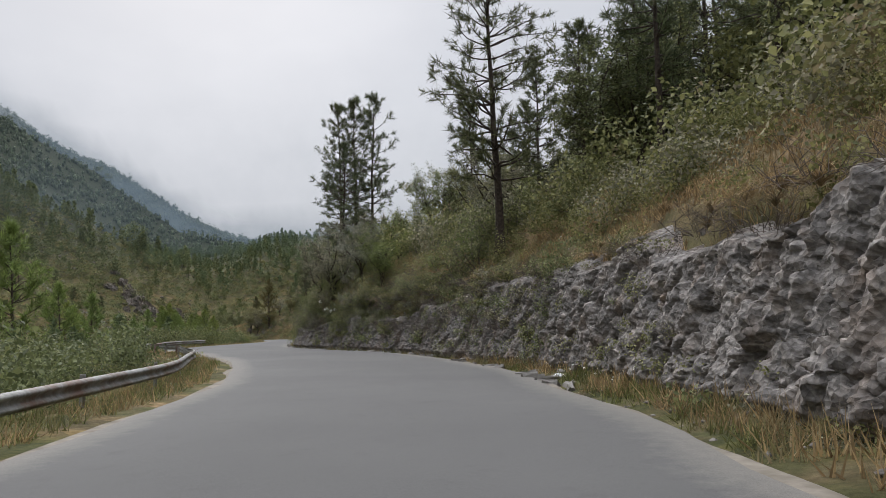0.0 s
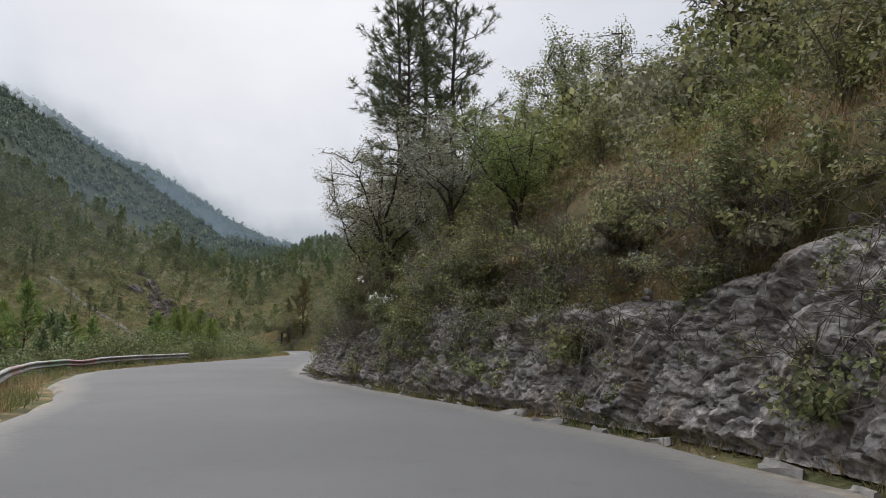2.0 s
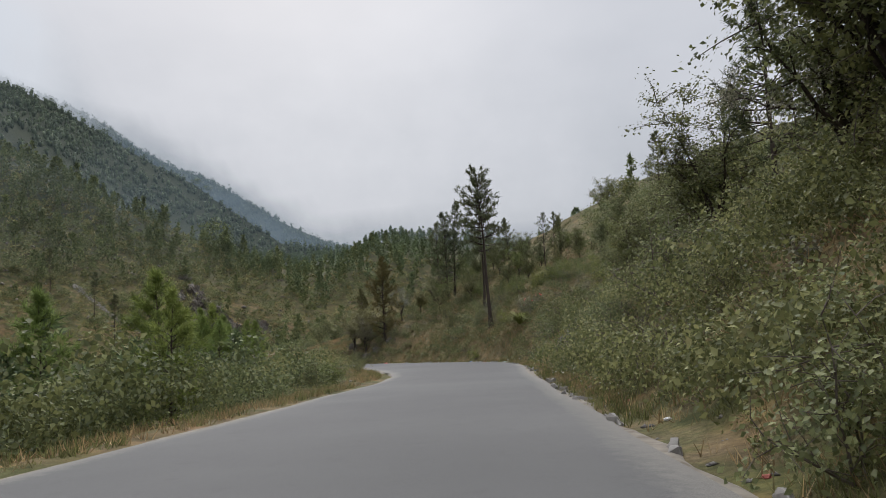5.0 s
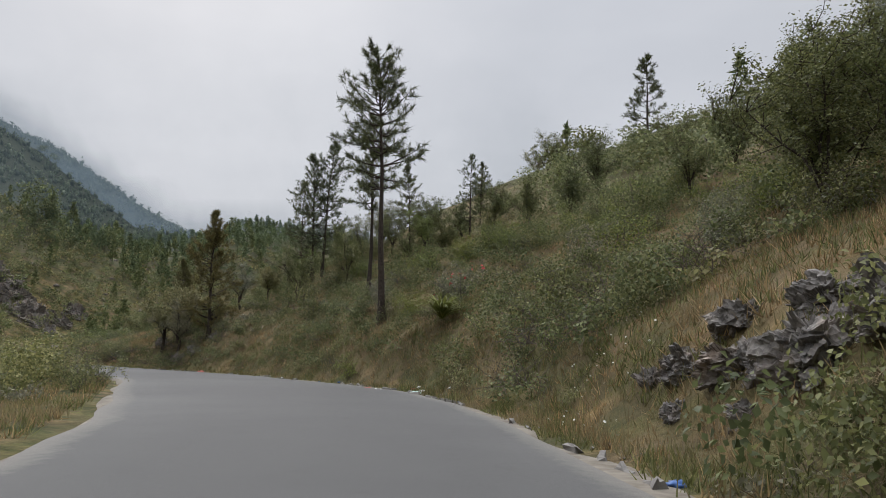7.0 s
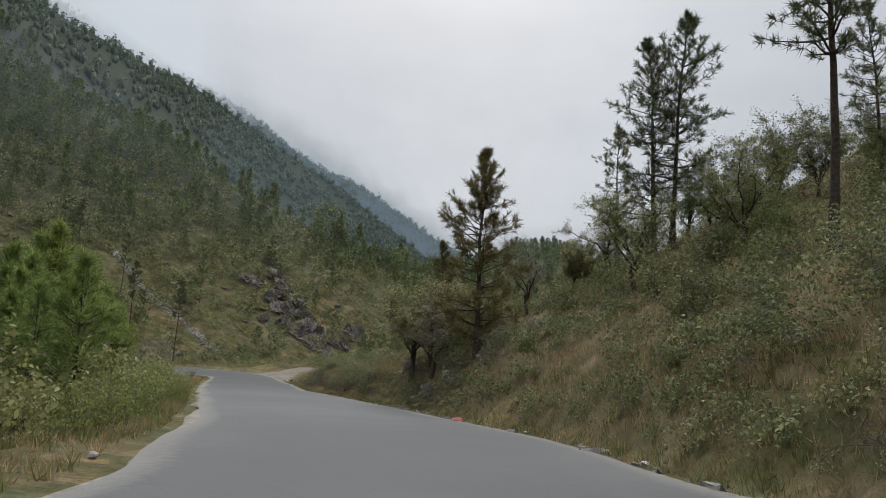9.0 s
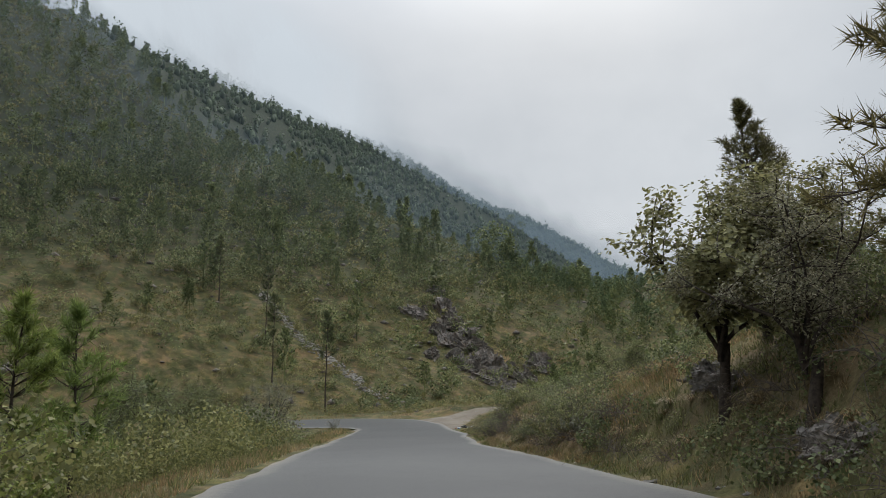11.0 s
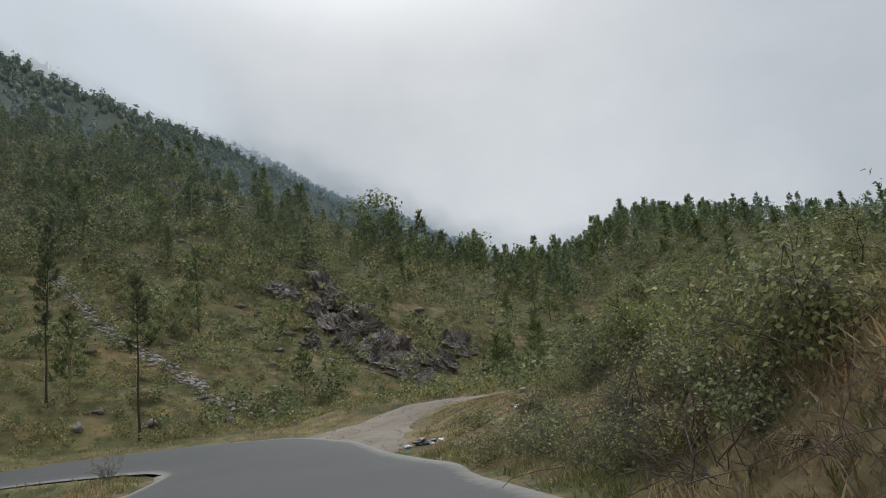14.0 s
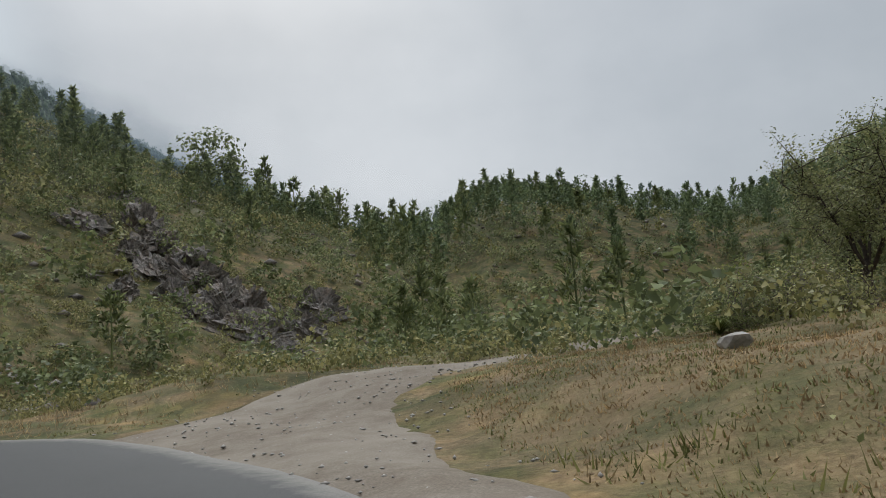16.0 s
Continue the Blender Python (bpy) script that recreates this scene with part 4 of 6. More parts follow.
# ---------------------------------------------------------------- pines that stand out
P_SPARSE = pine(3, 14.0, 0.24, 0.24, 0.19, 0.36, 28, 0.5, 10, -0.05, (-0.02, 0.0), wide=0.04, label="tall sparse pine with long bare limbs on the bank")
place(P_SPARSE, [(2.4, 31.6, gz(2.4, 31.6) - 0.15, 0.4, 1.0), (-7.6, 60.6, gz(-7.6, 60.6) - 0.2, 2.4, 0.8)])
P_TALL = pine(5, 14.5, 0.22, 0.19, 0.16, 0.36, 22, 0.6, 9, 0.0, (0.0, 0.0), wide=0.045, label="tall slender pine with a dense upper crown", shape=0.6)
z0 = gz(-6.9, 65.6)
place(P_TALL, [(-8.3, 65.5, z0 - 0.3, 0.0, (20.7 - z0) / 14.5), (-5.7, 65.8, z0 - 0.3, 2.1, (21.6 - z0) / 14.5), (-7.0, 65.2, z0 - 0.3, 4.0, (21.2 - z0) / 14.5), 
               (-15.8, 143.0, gz(-15.8, 143), 3.0, 0.36), (-30.0, 172.0, gz(-30, 172), 3.5, 0.7)])
P_CROWN = pine(8, 13.4, 0.48, 0.18, 0.17, 0.34, 24, 0.46, 10, 0.0, (0.0, 0.0), wide=0.045, label="tall pine with bare trunk and compact crown", shape=0.6)
place(P_CROWN, [(-20.5, 132.6, gz(-20.5, 132.6) - 0.2, 0.3, 1.0), (-21.7, 142.4, gz(-21.7, 142.4) - 0.2, 2.3, (15.6 - gz(-21.7, 142.4)) / 13.4)])
P_PAIR = pine(13, 12.0, 0.2, 0.23, 0.15, 0.34, 20, 0.52, 11, 0.0, wide=0.045, label="dark pine with open layered crown on the slope", shape=0.9)
place(P_PAIR, [(-25.9, 154.8, gz(-25.9, 154.8), 0.5, (17.3 - gz(-25.9, 154.8)) / 12.0), (-26.6, 154.6, gz(-26.6, 154.6), 2.5, (16.3 - gz(-26.6, 154.6)) / 12.0), (-14.8, 147.8, gz(-14.8, 147.8), 1.4, 0.36), (-19.4, 148.6, gz(-19.4, 148.6), 4.0, 0.5)])
P_CONE = pine(21, 9.6, 0.1, 0.25, 0.14, 0.32, 20, 0.32, 14, 0.0, wide=0.045, needles=M_NEEDLE_BROWN, label="conical pine with yellowing needles above the rocks", shape=1.1)
place(P_CONE, [(-34.1, 155.4, gz(-34.1, 155.4) - 0.1, 0.0, (12.0 - gz(-34.1, 155.4)) / 9.6), (-38.4, 163.2, gz(-38.4, 163.2), 2.0, (9.0 - gz(-38.4, 163.2)) / 9.6)])
P_YOUNG = pine(34, 6.6, 0.05, 0.3, 0.09, 0.4, 15, 0.48, 11, 0.15, wide=0.05, needles=M_NEEDLE_YOUNG, label="bushy young pine with fresh green needles below the road", shape=1.0, dead=0)
spots = [(-51.6, 149.0, gz(-51.6, 149.0) - 0.2, 0.0, (7.3 - gz(-51.6, 149.0)) / 6.6), (-46.2, 145.0, gz(-46.2, 145.0), 1.7, 0.9), (-44.4, 143.3, gz(-44.4, 143.3), 5.0, 0.85), (-47.5, 141.2, gz(-47.5, 141.2), 0.6, 1.0), (-49.0, 145.5, gz(-49.0, 145.5), 3.7, 1.0), (-43.5, 140.5, gz(-43.5, 140.5), 3.0, 0.7), (-50.5, 146.0, gz(-50.5, 146), 4.4, 0.9), (-53.5, 155.5, gz(-53.5, 155.5), 5.1, 0.75)]
for x, y, top in ((-41.8, 77.1, 12.6), (-35.6, 80.1, 5.6), (-34.7, 71.9, 6.2), (-36.3, 75.8, 4.6), (-27.1, 90.5, 4.1), (-36.4, 87.6, 3.6), (-30.2, 89.5, 3.6), (-25.6, 88.0, 3.3), (-39.0, 83.0, 4.5), (-33.0, 84.0, 3.2)):
    spots.append((x, y, gz(x, y), x * 1.7, (top - gz(x, y)) / 6.6))
spots += [(x, y, gz(x, y) - 0.1, y, k) for x, y, k in ((-53.1, 149.9, 1.3), (-50.4, 149.6, 1.1), (-48.8, 146.9, 0.9), (-51.5, 146.4, 1.15), (-47.4, 147.8, 0.75), (-54.8, 146.6, 1.3), (-51.0, 145.8, 1.0), (-52.1, 148.4, 1.15), (-49.8, 148.6, 0.95), (-50.5, 152.0, 0.7), (-46.6, 142.6, 0.75), (-46.0, 146.5, 0.6), (-48.2, 144.2, 0.9))]
spots += bank_spots(rng, 9, False, 20, 100, 12.0, 28, 0.5, 0.9)
spots += bank_spots(rng, 5, False, 0, 34, 12.0, 22, 0.6, 0.9)
place(P_YOUNG, spots)
P_SLIM = pine(55, 11.0, 0.55, 0.12, 0.1, 0.32, 12, 0.5, 9, 0.0, label="slim young pine with a long bare trunk", shape=0.7)
place(P_SLIM, [(-91.0, 210.2, gz(-91.0, 210.2) - 0.2, 0.0, 1.0), (-97.5, 208.8, gz(-97.5, 208.8) - 0.2, 2.0, 0.95), (-106.6, 217.0, gz(-106.6, 217), 1.0, 0.9), (-118.0, 219.5, gz(-118.0, 219.5), 3.0, 0.85)])
P_BANK = pine(71, 10.5, 0.3, 0.22, 0.15, 0.36, 18, 0.5, 10, -0.05, wide=0.055, label="pine with drooping limbs in the bank's thicket")
spots = [(9.0, 34.0, 0, 2.9, 1.1), (11.0, 38.0, 0, 1.1, 1.1), (8.0, 40.0, 0, 5.1, 0.9), (13.0, 42.0, 0, 0.1, 1.1), (6.6, 35.0, 0, 3.1, 0.85), (12.2, 33.0, 0, 4.1, 1.1), (7.5, 26, 0, 0.3, 1.0), (5.0, 39, 0, 1.3, 0.85), (11.0, 31, 0, 2.2, 1.1), (9.0, 20, 0, 4.0, 0.9), (13.0, 18.5, 0, 5.0, 1.15), (2.0, 47, 0, 3.0, 0.8), (6.0, 52, 0, 0.9, 0.8), (-6.5, 76.0, 0, 2.4, 0.65), (-9, 92, 0, 1.5, 0.7), (-4.5, 144.5, 0, 2.0, 0.7), (0, 118, 0, 4.1, 0.8)]
place(P_BANK, [(x, y, gz(x, y) - 0.15, r, s) for x, y, _, r, s in spots])

# ---------------------------------------------------------------- shrubs and trees of the bank
S_LEAF = broadleaf("shrub", 1, 2.0, 1.5, 7, 2000, 0.095, M_LEAF, "dense green shrub with small leaves on the bank", "bank shrubs")
S_LEAF2 = broadleaf("shrub", 2, 1.6, 1.6, 8, 1900, 0.09, M_LEAF_DARK, "low dark green shrub on the slope", "bank shrubs")
S_GREY = broadleaf("shrub", 3, 2.4, 1.4, 7, 1800, 0.1, M_LEAF_GREY, "grey-green shrub with pale narrow leaves", "bank shrubs", slim=0.48)
S_BRIGHT = broadleaf("shrub", 4, 1.9, 1.5, 7, 2000, 0.095, M_LEAF_BRIGHT, "bright green leafy shrub on the slope", "bank shrubs")
S_LOW = broadleaf("low_shrub", 5, 0.8, 0.9, 7, 420, 0.12, M_LEAF, "knee-high green scrub beside the road", "low scrub", flat=0.8, twigs=1)
S_LOWG = broadleaf("low_shrub", 6, 0.7, 0.8, 7, 380, 0.11, M_LEAF_GREY, "knee-high grey-green scrub beside the road", "low scrub", flat=0.8, twigs=1)
T_LEAF = broadleaf("broadleaf_tree", 7, 6.0, 2.6, 7, 11000, 0.098, M_LEAF, "spreading green tree in the thicket", "bank trees", category="tree", trunk=0.25, wood_mat=M_BARK, clump=0.062, slim=0.7, twigs=4)
T_GREY = broadleaf("broadleaf_tree", 8, 5.2, 1.9, 6, 11000, 0.075, M_LEAF_GREY, "small tree with pale drooping leaves", "bank trees", category="tree", trunk=0.25, wood_mat=M_BARK, slim=0.48, clump=0.065, twigs=4)
T_DARK = broadleaf("broadleaf_tree", 9, 6.5, 2.8, 7, 10000, 0.125, M_LEAF_DARK, "dark green tree in the thicket", "bank trees", category="tree", trunk=0.22, wood_mat=M_BARK, clump=0.062, slim=0.7, twigs=4)
T_BRIGHT = broadleaf("broadleaf_tree", 10, 4.2, 2.4, 7, 8500, 0.075, M_LEAF_BRIGHT, "rounded bright green tree on the slope", "bank trees", category="tree", trunk=0.18, wood_mat=M_BARK, clump=0.062, slim=0.7, twigs=4)
T_OLIVE = broadleaf("broadleaf_tree", 17, 5.0, 2.3, 8, 11000, 0.14, M_LEAF_OLIVE, "small tree with dark trunk and pale olive leaves above the rocks", "bank trees", category="tree", trunk=0.34, wood_mat=M_BARK, clump=0.08, slim=0.7, twigs=4)
place(T_OLIVE, [(-38.9, 160.2, gz(-38.9, 160.2) - 0.1, 0.4, 0.95), (-37.2, 160.9, gz(-37.2, 160.9) - 0.1, 2.4, 0.72), (-30.2, 157.0, gz(-30.2, 157.0) - 0.1, 1.2, 0.5)])
B_DRY = brush(1, 1.4, 64, "tangle of dry grey twigs on the bank")

bank = bank_spots
place(T_LEAF, bank(rng, 9, True, 8, 62, 5.5, 22, 0.5, 0.8) + bank(rng, 5, True, 60, 100, 4, 20, 0.6, 0.95) + bank(rng, 8, True, 112, 150, 12, 30, 0.35, 0.55) + [(-56.6, 205.7, gz(-56.6, 205.7) - 0.1, 0.3, 0.78), (-54.4, 207.5, gz(-54.4, 207.5) - 0.1, 2.3, 0.8), (-54.8, 211.0, gz(-54.8, 211.0) - 0.1, 3.3, 0.7), (-51.6, 212.5, gz(-51.6, 212.5) - 0.1, 4.3, 0.9), (-53.0, 217.0, gz(-53.0, 217.0) - 0.1, 5.3, 0.8), (-49.6, 208.6, gz(-49.6, 208.6) - 0.1, 0.8, 0.9), (-50.0, 219.0, gz(-50.0, 219.0) - 0.1, 1.8, 0.9), (-47.5, 214.0, gz(-47.5, 214.0) - 0.1, 2.8, 1.0), (-27.0, 151.0, gz(-27, 151), 2.3, 0.62), (-23.5, 148.0, gz(-23.5, 148), 4.3, 0.55), (-0.5, 57.7, gz(-0.5, 57.7), 1.0, 1.0)])
place(T_GREY, [(-70.2, 179.9, gz(-70.2, 179.9) - 0.1, 1.0, 0.8), (-68.3, 177.8, gz(-68.3, 177.8) - 0.1, 3.0, 0.82), (-29.0, 158.5, gz(-29.0, 158.5), 1.0, 0.8), (-33.0, 160.5, gz(-33, 160.5), 3.0, 0.75), (-7.5, 53.2, gz(-7.5, 53.2) - 0.2, 0.0, 1.1), (-5.2, 51.0, gz(-5.2, 51.0) - 0.2, 2.0, 0.85), (-8.6, 56.6, gz(-8.6, 56.6) - 0.2, 4.0, 0.9), (-37.0, 157.6, gz(-37.0, 157.6), 1.0, 0.85), (-10.0, 84, gz(-10, 84), 0.5, 0.85)] + bank(rng, 4, True, 30, 60, 3, 10, 0.6, 0.9))
place(T_DARK, [(x, y, gz(x, y) - 0.3, y, k) for x, y, k in ((-11.4, 110.6, 0.55), (-10.2, 112.6, 0.6), (-9.6, 109.2, 0.6), (-8.0, 112.0, 0.7), (-9.0, 116.0, 0.6), (-69.8, 173.6, 0.7), (-71.8, 175.6, 0.75), (-68.8, 170.8, 0.7), (-73.4, 177.4, 0.75), (-75.5, 174.0, 0.9), (-72.0, 171.0, 0.85), (-66.6, 168.6, 0.55), (8.0, 37.0, 0.9), (10.0, 41.0, 1.0), (12.0, 36.0, 1.0), (9.5, 31.5, 0.85), (-10.4, 80.3, 1.0), (-9.2, 77.4, 0.95), (-10.0, 83.4, 0.9), (-4.6, 130.9, 0.5), (-4.4, 125.8, 0.6), (-4.9, 120.8, 0.65), (-5.2, 136.9, 0.5), (-5.0, 118.8, 0.7), (-3.4, 122.8, 0.7), (-2.6, 128.0, 0.7))] + [(x, y, gz(x, y) - 0.2, x * 1.7, k) for x, y, k in ((-17.9, 149.0, 0.42), (-16.2, 145.3, 0.4), (-14.3, 143.3, 0.45), (-23.0, 154.5, 0.5), (-20.7, 152.7, 0.5), (-12.8, 139.4, 0.42), (-25.3, 158.6, 0.5), (-10.9, 137.0, 0.45), (-19.5, 145.5, 0.35), (-17.4, 142.0, 0.35), (-34.4, 157.0, 0.34))] + bank(rng, 12, True, 10, 30, 6, 16, 0.6, 0.95) + bank(rng, 9, True, 5, 60, 8, 24, 0.5, 0.8) + bank(rng, 6, True, 62, 100, 6, 22, 0.6, 0.95) + bank(rng, 12, True, 110, 150, 14, 34, 0.35, 0.55))
place(T_BRIGHT, [(-46.8, 143.6, gz(-46.8, 143.6), 1.0, 0.95), (-49.0, 146.6, gz(-49.0, 146.6), 2.0, 1.1), (-45.2, 141.4, gz(-45.2, 141.4), 3.0, 0.8), (-55.3, 187.7, gz(-55.3, 187.7) - 0.1, 1.1, 0.5), (-54.0, 188.6, gz(-54.0, 188.6) - 0.1, 2.1, 0.45), (-3.4, 46.2, gz(-3.4, 46.2) - 0.2, 0.5, 0.8)] + bank(rng, 5, True, 36, 58, 2.2, 7, 0.5, 0.9) + bank(rng, 8, True, 118, 156, 7, 18, 0.45, 0.75))
place(S_LEAF, face_spots(rng, 20, 37, 68, 0.35, 0.98, 0.4, 0.8) + bank(rng, 11, True, 62, 104, 0.9, 2.6, 0.4, 0.75) + bank(rng, 16, True, 30, 64, 1.6, 7, 0.7, 1.25) + bank(rng, 16, True, 62, 104, 1.6, 9, 0.6, 1.1) + bank(rng, 20, True, 104, 160, 2.4, 14, 0.5, 0.95) + bank(rng, 8, False, 20, 112, 3.2, 8, 0.5, 0.85) + [(-29.2, 122.3, gz(-29.2, 122.3) - 0.1, 0.5, 0.62), (-30.6, 123.6, gz(-30.6, 123.6) - 0.1, 2.5, 0.7), (-28.3, 118.9, gz(-28.3, 118.9) - 0.1, 1.5, 0.5), (-32.2, 121.8, gz(-32.2, 121.8) - 0.1, 4.0, 0.75)])
place(S_LEAF2, face_spots(rng, 8, 159, 182, 0.1, 0.95, 0.35, 0.7) + bank(rng, 10, True, 30, 64, 1.6, 9, 0.8, 1.3) + bank(rng, 12, True, 64, 108, 1.6, 9, 0.6, 1.1) + bank(rng, 13, True, 106, 164, 2.0, 11, 0.5, 0.95) + [(-57.0, 190.0, gz(-57.0, 190.0), 0, 1.0), (-52.5, 184.5, gz(-52.5, 184.5), 2, 0.65), (-55.5, 187.0, gz(-55.5, 187.0), 4, 0.9), (-50.5, 181.0, gz(-50.5, 181.0), 1, 0.6), (-58.4, 188.0, gz(-58.4, 188.0), 1, 0.55), (-55.0, 192.5, gz(-55.0, 192.5), 2, 1.0)])
foot = [(-53.3, 178.8, 0.62), (-53.0, 179.6, 0.85), (-52.4, 178.6, 0.8), (-54.4, 181.6, 0.5), (-57.3, 185.8, 0.5), (-58.2, 194.2, 0.8), (-57.2, 195.2, 0.95), (-57.0, 193.4, 0.85), (-68.6, 176.6, 1.6), (-67.2, 173.6, 1.4), (-69.6, 178.6, 1.5), (-66.2, 172.2, 1.2), (-70.6, 181.0, 1.2), (-58.5, 184.9, 0.5), (-57.9, 185.3, 0.62), (-57.0, 184.0, 0.6), (-55.0, 180.6, 0.55), (-54.4, 180.0, 0.5), (-60.9, 190.9, 0.5), (-56.0, 182.4, 0.45), (-52.8, 182.2, 0.75), (-54.5, 182.3, 0.6), (-53.9, 183.4, 0.7), (-52.4, 179.4, 0.6), (-50.8, 178.0, 0.7), (-58.3, 190.9, 0.62), (-57.4, 190.0, 0.55), (-56.8, 191.6, 0.7), (-47.6, 171.6, 0.62), (-46.4, 170.0, 0.7), (-45.2, 168.6, 0.7), (-48.8, 173.2, 0.5), (-45.6, 171.6, 0.75), (-60.3, 202.0, 0.75), (-59.4, 202.6, 0.85), (-58.6, 201.6, 0.7)]
S_FOOT = broadleaf("shrub", 15, 1.7, 1.5, 8, 1700, 0.1, M_LEAF, "dense green bush at the foot of the mound", "bank shrubs", twigs=3, clump=0.16)
foot += [(*beside(True, y, d), k) for y, d, k in ((166.4, 1.5, 0.62), (167.4, 1.3, 0.7), (168.4, 1.5, 0.66), (169.6, 1.4, 0.55), (170.6, 1.3, 0.5), (165.0, 1.6, 0.5))]
place(S_FOOT, [(x, y, gz(x, y) - 0.1, x * 2.3, k) for x, y, k in foot])
place(S_GREY, [(-17.2, 128.2, gz(-17.2, 128.2), 2.0, 0.75)] + face_spots(rng, 13, 40, 68, 0.25, 0.95, 0.3, 0.6) + bank(rng, 8, True, 34, 64, 1.4, 6, 0.7, 1.1) + bank(rng, 7, True, 66, 160, 2.4, 9, 0.4, 0.8) + [(-27.7, 78.6, gz(-27.7, 78.6) - 0.2, 0, 1.2), (-73.0, 189.6, gz(-73.0, 189.6) - 0.1, 2, 0.35)])
hedge = [(-17.6 + 9.4 * k / 15 + rng.normal(0, 0.4), 138.0 - 9.6 * k / 15 + rng.normal(0, 0.5)) for k in range(16)]
place(S_BRIGHT, [(x, y, gz(x, y) - 0.1, x * 3, rng.uniform(0.45, 0.75)) for x, y in hedge] + [(-42.9, 146.3, gz(-42.9, 146.3) - 0.1, 0.5, 0.5), (-43.6, 147.6, gz(-43.6, 147.6) - 0.1, 1.5, 0.6), (-42.2, 144.6, gz(-42.2, 144.6) - 0.1, 2.5, 0.5), (-58.8, 206.6, gz(-58.8, 206.6) - 0.1, 2.0, 0.9), (-19.3, 131.2, gz(-19.3, 131.2), 1.0, 0.6), (-21.6, 129.9, gz(-21.6, 129.9), 2.0, 0.5), (-35.3, 133.9, gz(-35.3, 133.9) - 0.1, 0.2, 0.62), (-36.9, 136.9, gz(-36.9, 136.9) - 0.1, 2.2, 0.55), (-39.2, 140.3, gz(-39.2, 140.3) - 0.1, 4.0, 0.6), (-66.4, 174.5, gz(-66.4, 174.5) - 0.1, 1.0, 0.8), (-67.6, 175.8, gz(-67.6, 175.8) - 0.1, 3.0, 0.7)] + bank(rng, 7, True, 34, 62, 1.6, 6, 0.6, 1.0) + bank(rng, 14, True, 108, 150, 7, 13, 0.5, 0.9) + bank(rng, 8, False, 128, 158, 1.8, 4.0, 0.5, 0.85) + bank(rng, 3, False, 108, 122, 2.2, 4.0, 0.5, 0.7))
place(S_LOW, bank(rng, 36, True, 34, 64, 1.5, 2.3, 0.5, 0.95) + face_spots(rng, 40, 22, 52, 0.1, 0.95, 0.4, 0.8) + face_spots(rng, 26, 2, 66, 0.05, 0.9, 0.25, 0.5) + bank(rng, 30, True, 4, 60, 2.6, 5, 0.5, 1.2) + bank(rng, 40, True, 4, 110, 0.9, 2.4, 0.4, 0.8) + bank(rng, 40, True, 108, 166, 1.2, 8, 0.5, 1.1) + bank(rng, 34, False, 4, 188, 1.8, 4.5, 0.5, 1.0))
place(S_LOWG, face_spots(rng, 50, 20, 56, 0.2, 0.95, 0.4, 0.85) + bank(rng, 30, True, 4, 110, 0.9, 3, 0.4, 0.8) + bank(rng, 28, True, 108, 168, 1.0, 8, 0.5, 1.1) + bank(rng, 18, False, 4, 188, 1.8, 4.0, 0.5, 0.9))
S_YELLOW = broadleaf("shrub", 16, 2.2, 1.4, 7, 1300, 0.11, M_LEAF_YELLOW, "yellowed leafy shrub below the bend", "bank shrubs")
place(S_YELLOW, [(-67.6, 174.6, gz(-67.6, 174.6) - 0.1, 0.3, 1.2), (-67.0, 175.6, gz(-67.0, 175.6) - 0.1, 2.3, 0.8)])
place(B_DRY, face_spots(rng, 26, 150, 182, 0.2, 1.0, 0.4, 0.8) + face_spots(rng, 44, 24, 68, 0.35, 1.0, 0.4, 0.8) + face_spots(rng, 14, 4, 34, 0.75, 1.0, 0.35, 0.6) + bank(rng, 12, True, 34, 66, 1.8, 4, 0.6, 1.0) + bank(rng, 12, True, 70, 120, 1.2, 6, 0.6, 1.0) + bank(rng, 34, True, 112, 166, 1.2, 7, 0.5, 1.0) + bank(rng, 16, True, 174, 187, 1.3, 7, 0.5, 1.0))

AGAVE = grass_clump("long_leaf_plant", 4, 190, 1.5, M_LEAF_BRIGHT, "clump of long arching green blades on the slope", 1.02, 0.024)
place(AGAVE, [(-17.95, 126.2, gz(-17.95, 126.2) + 0.3, 0, 1.5), (-60.9, 201.2, gz(-60.9, 201.2), 1.0, 0.6)])
CLUMP = grass_clump("grass_clump", 7, 90, 0.75, M_GRASS_DRY, "clump of long dry grass hanging over the bank", 1.15, 0.012)
place(CLUMP, face_spots(rng, 70, 152, 182, 0.1, 1.0, 0.5, 1.0) + face_spots(rng, 50, 2, 60, 0.85, 1.0, 0.6, 1.0) + bank(rng, 50, True, 4, 60, 2.0, 6.5, 0.7, 1.3, sink=0.03) + bank(rng, 60, True, 96, 176, 1.0, 9, 0.6, 1.2, sink=0.03) + bank(rng, 25, False, 30, 186, 1.4, 4, 0.5, 1.0, sink=0.03))

# ---------------------------------------------------------------- gravel turnout and track
TRACK = smooth_line(np.array([(-63.6, 189.4), (-66.6, 193.6), (-69.0, 198.5), (-68.2, 204), (-65.2, 211), (-61.6, 221), (-58.3, 231), (-53.0, 246), (-43.0, 268)]), 0.7)
TRACK_U = np.linspace(0, 1, len(TRACK))
TRACK_W = np.interp(TRACK[:, 1], [189, 193, 198.5, 204, 211, 219, 268], [2.0, 5.4, 4.6, 3.0, 1.9, 1.5, 1.3])


TRACK_RIGHT = np.minimum(TRACK_W, np.interp(TRACK[:, 1], [189, 193, 196, 204, 211], [1.6, 2.6, 3.4, 2.9, 1.9]))
TRACK_N = normals(TRACK)


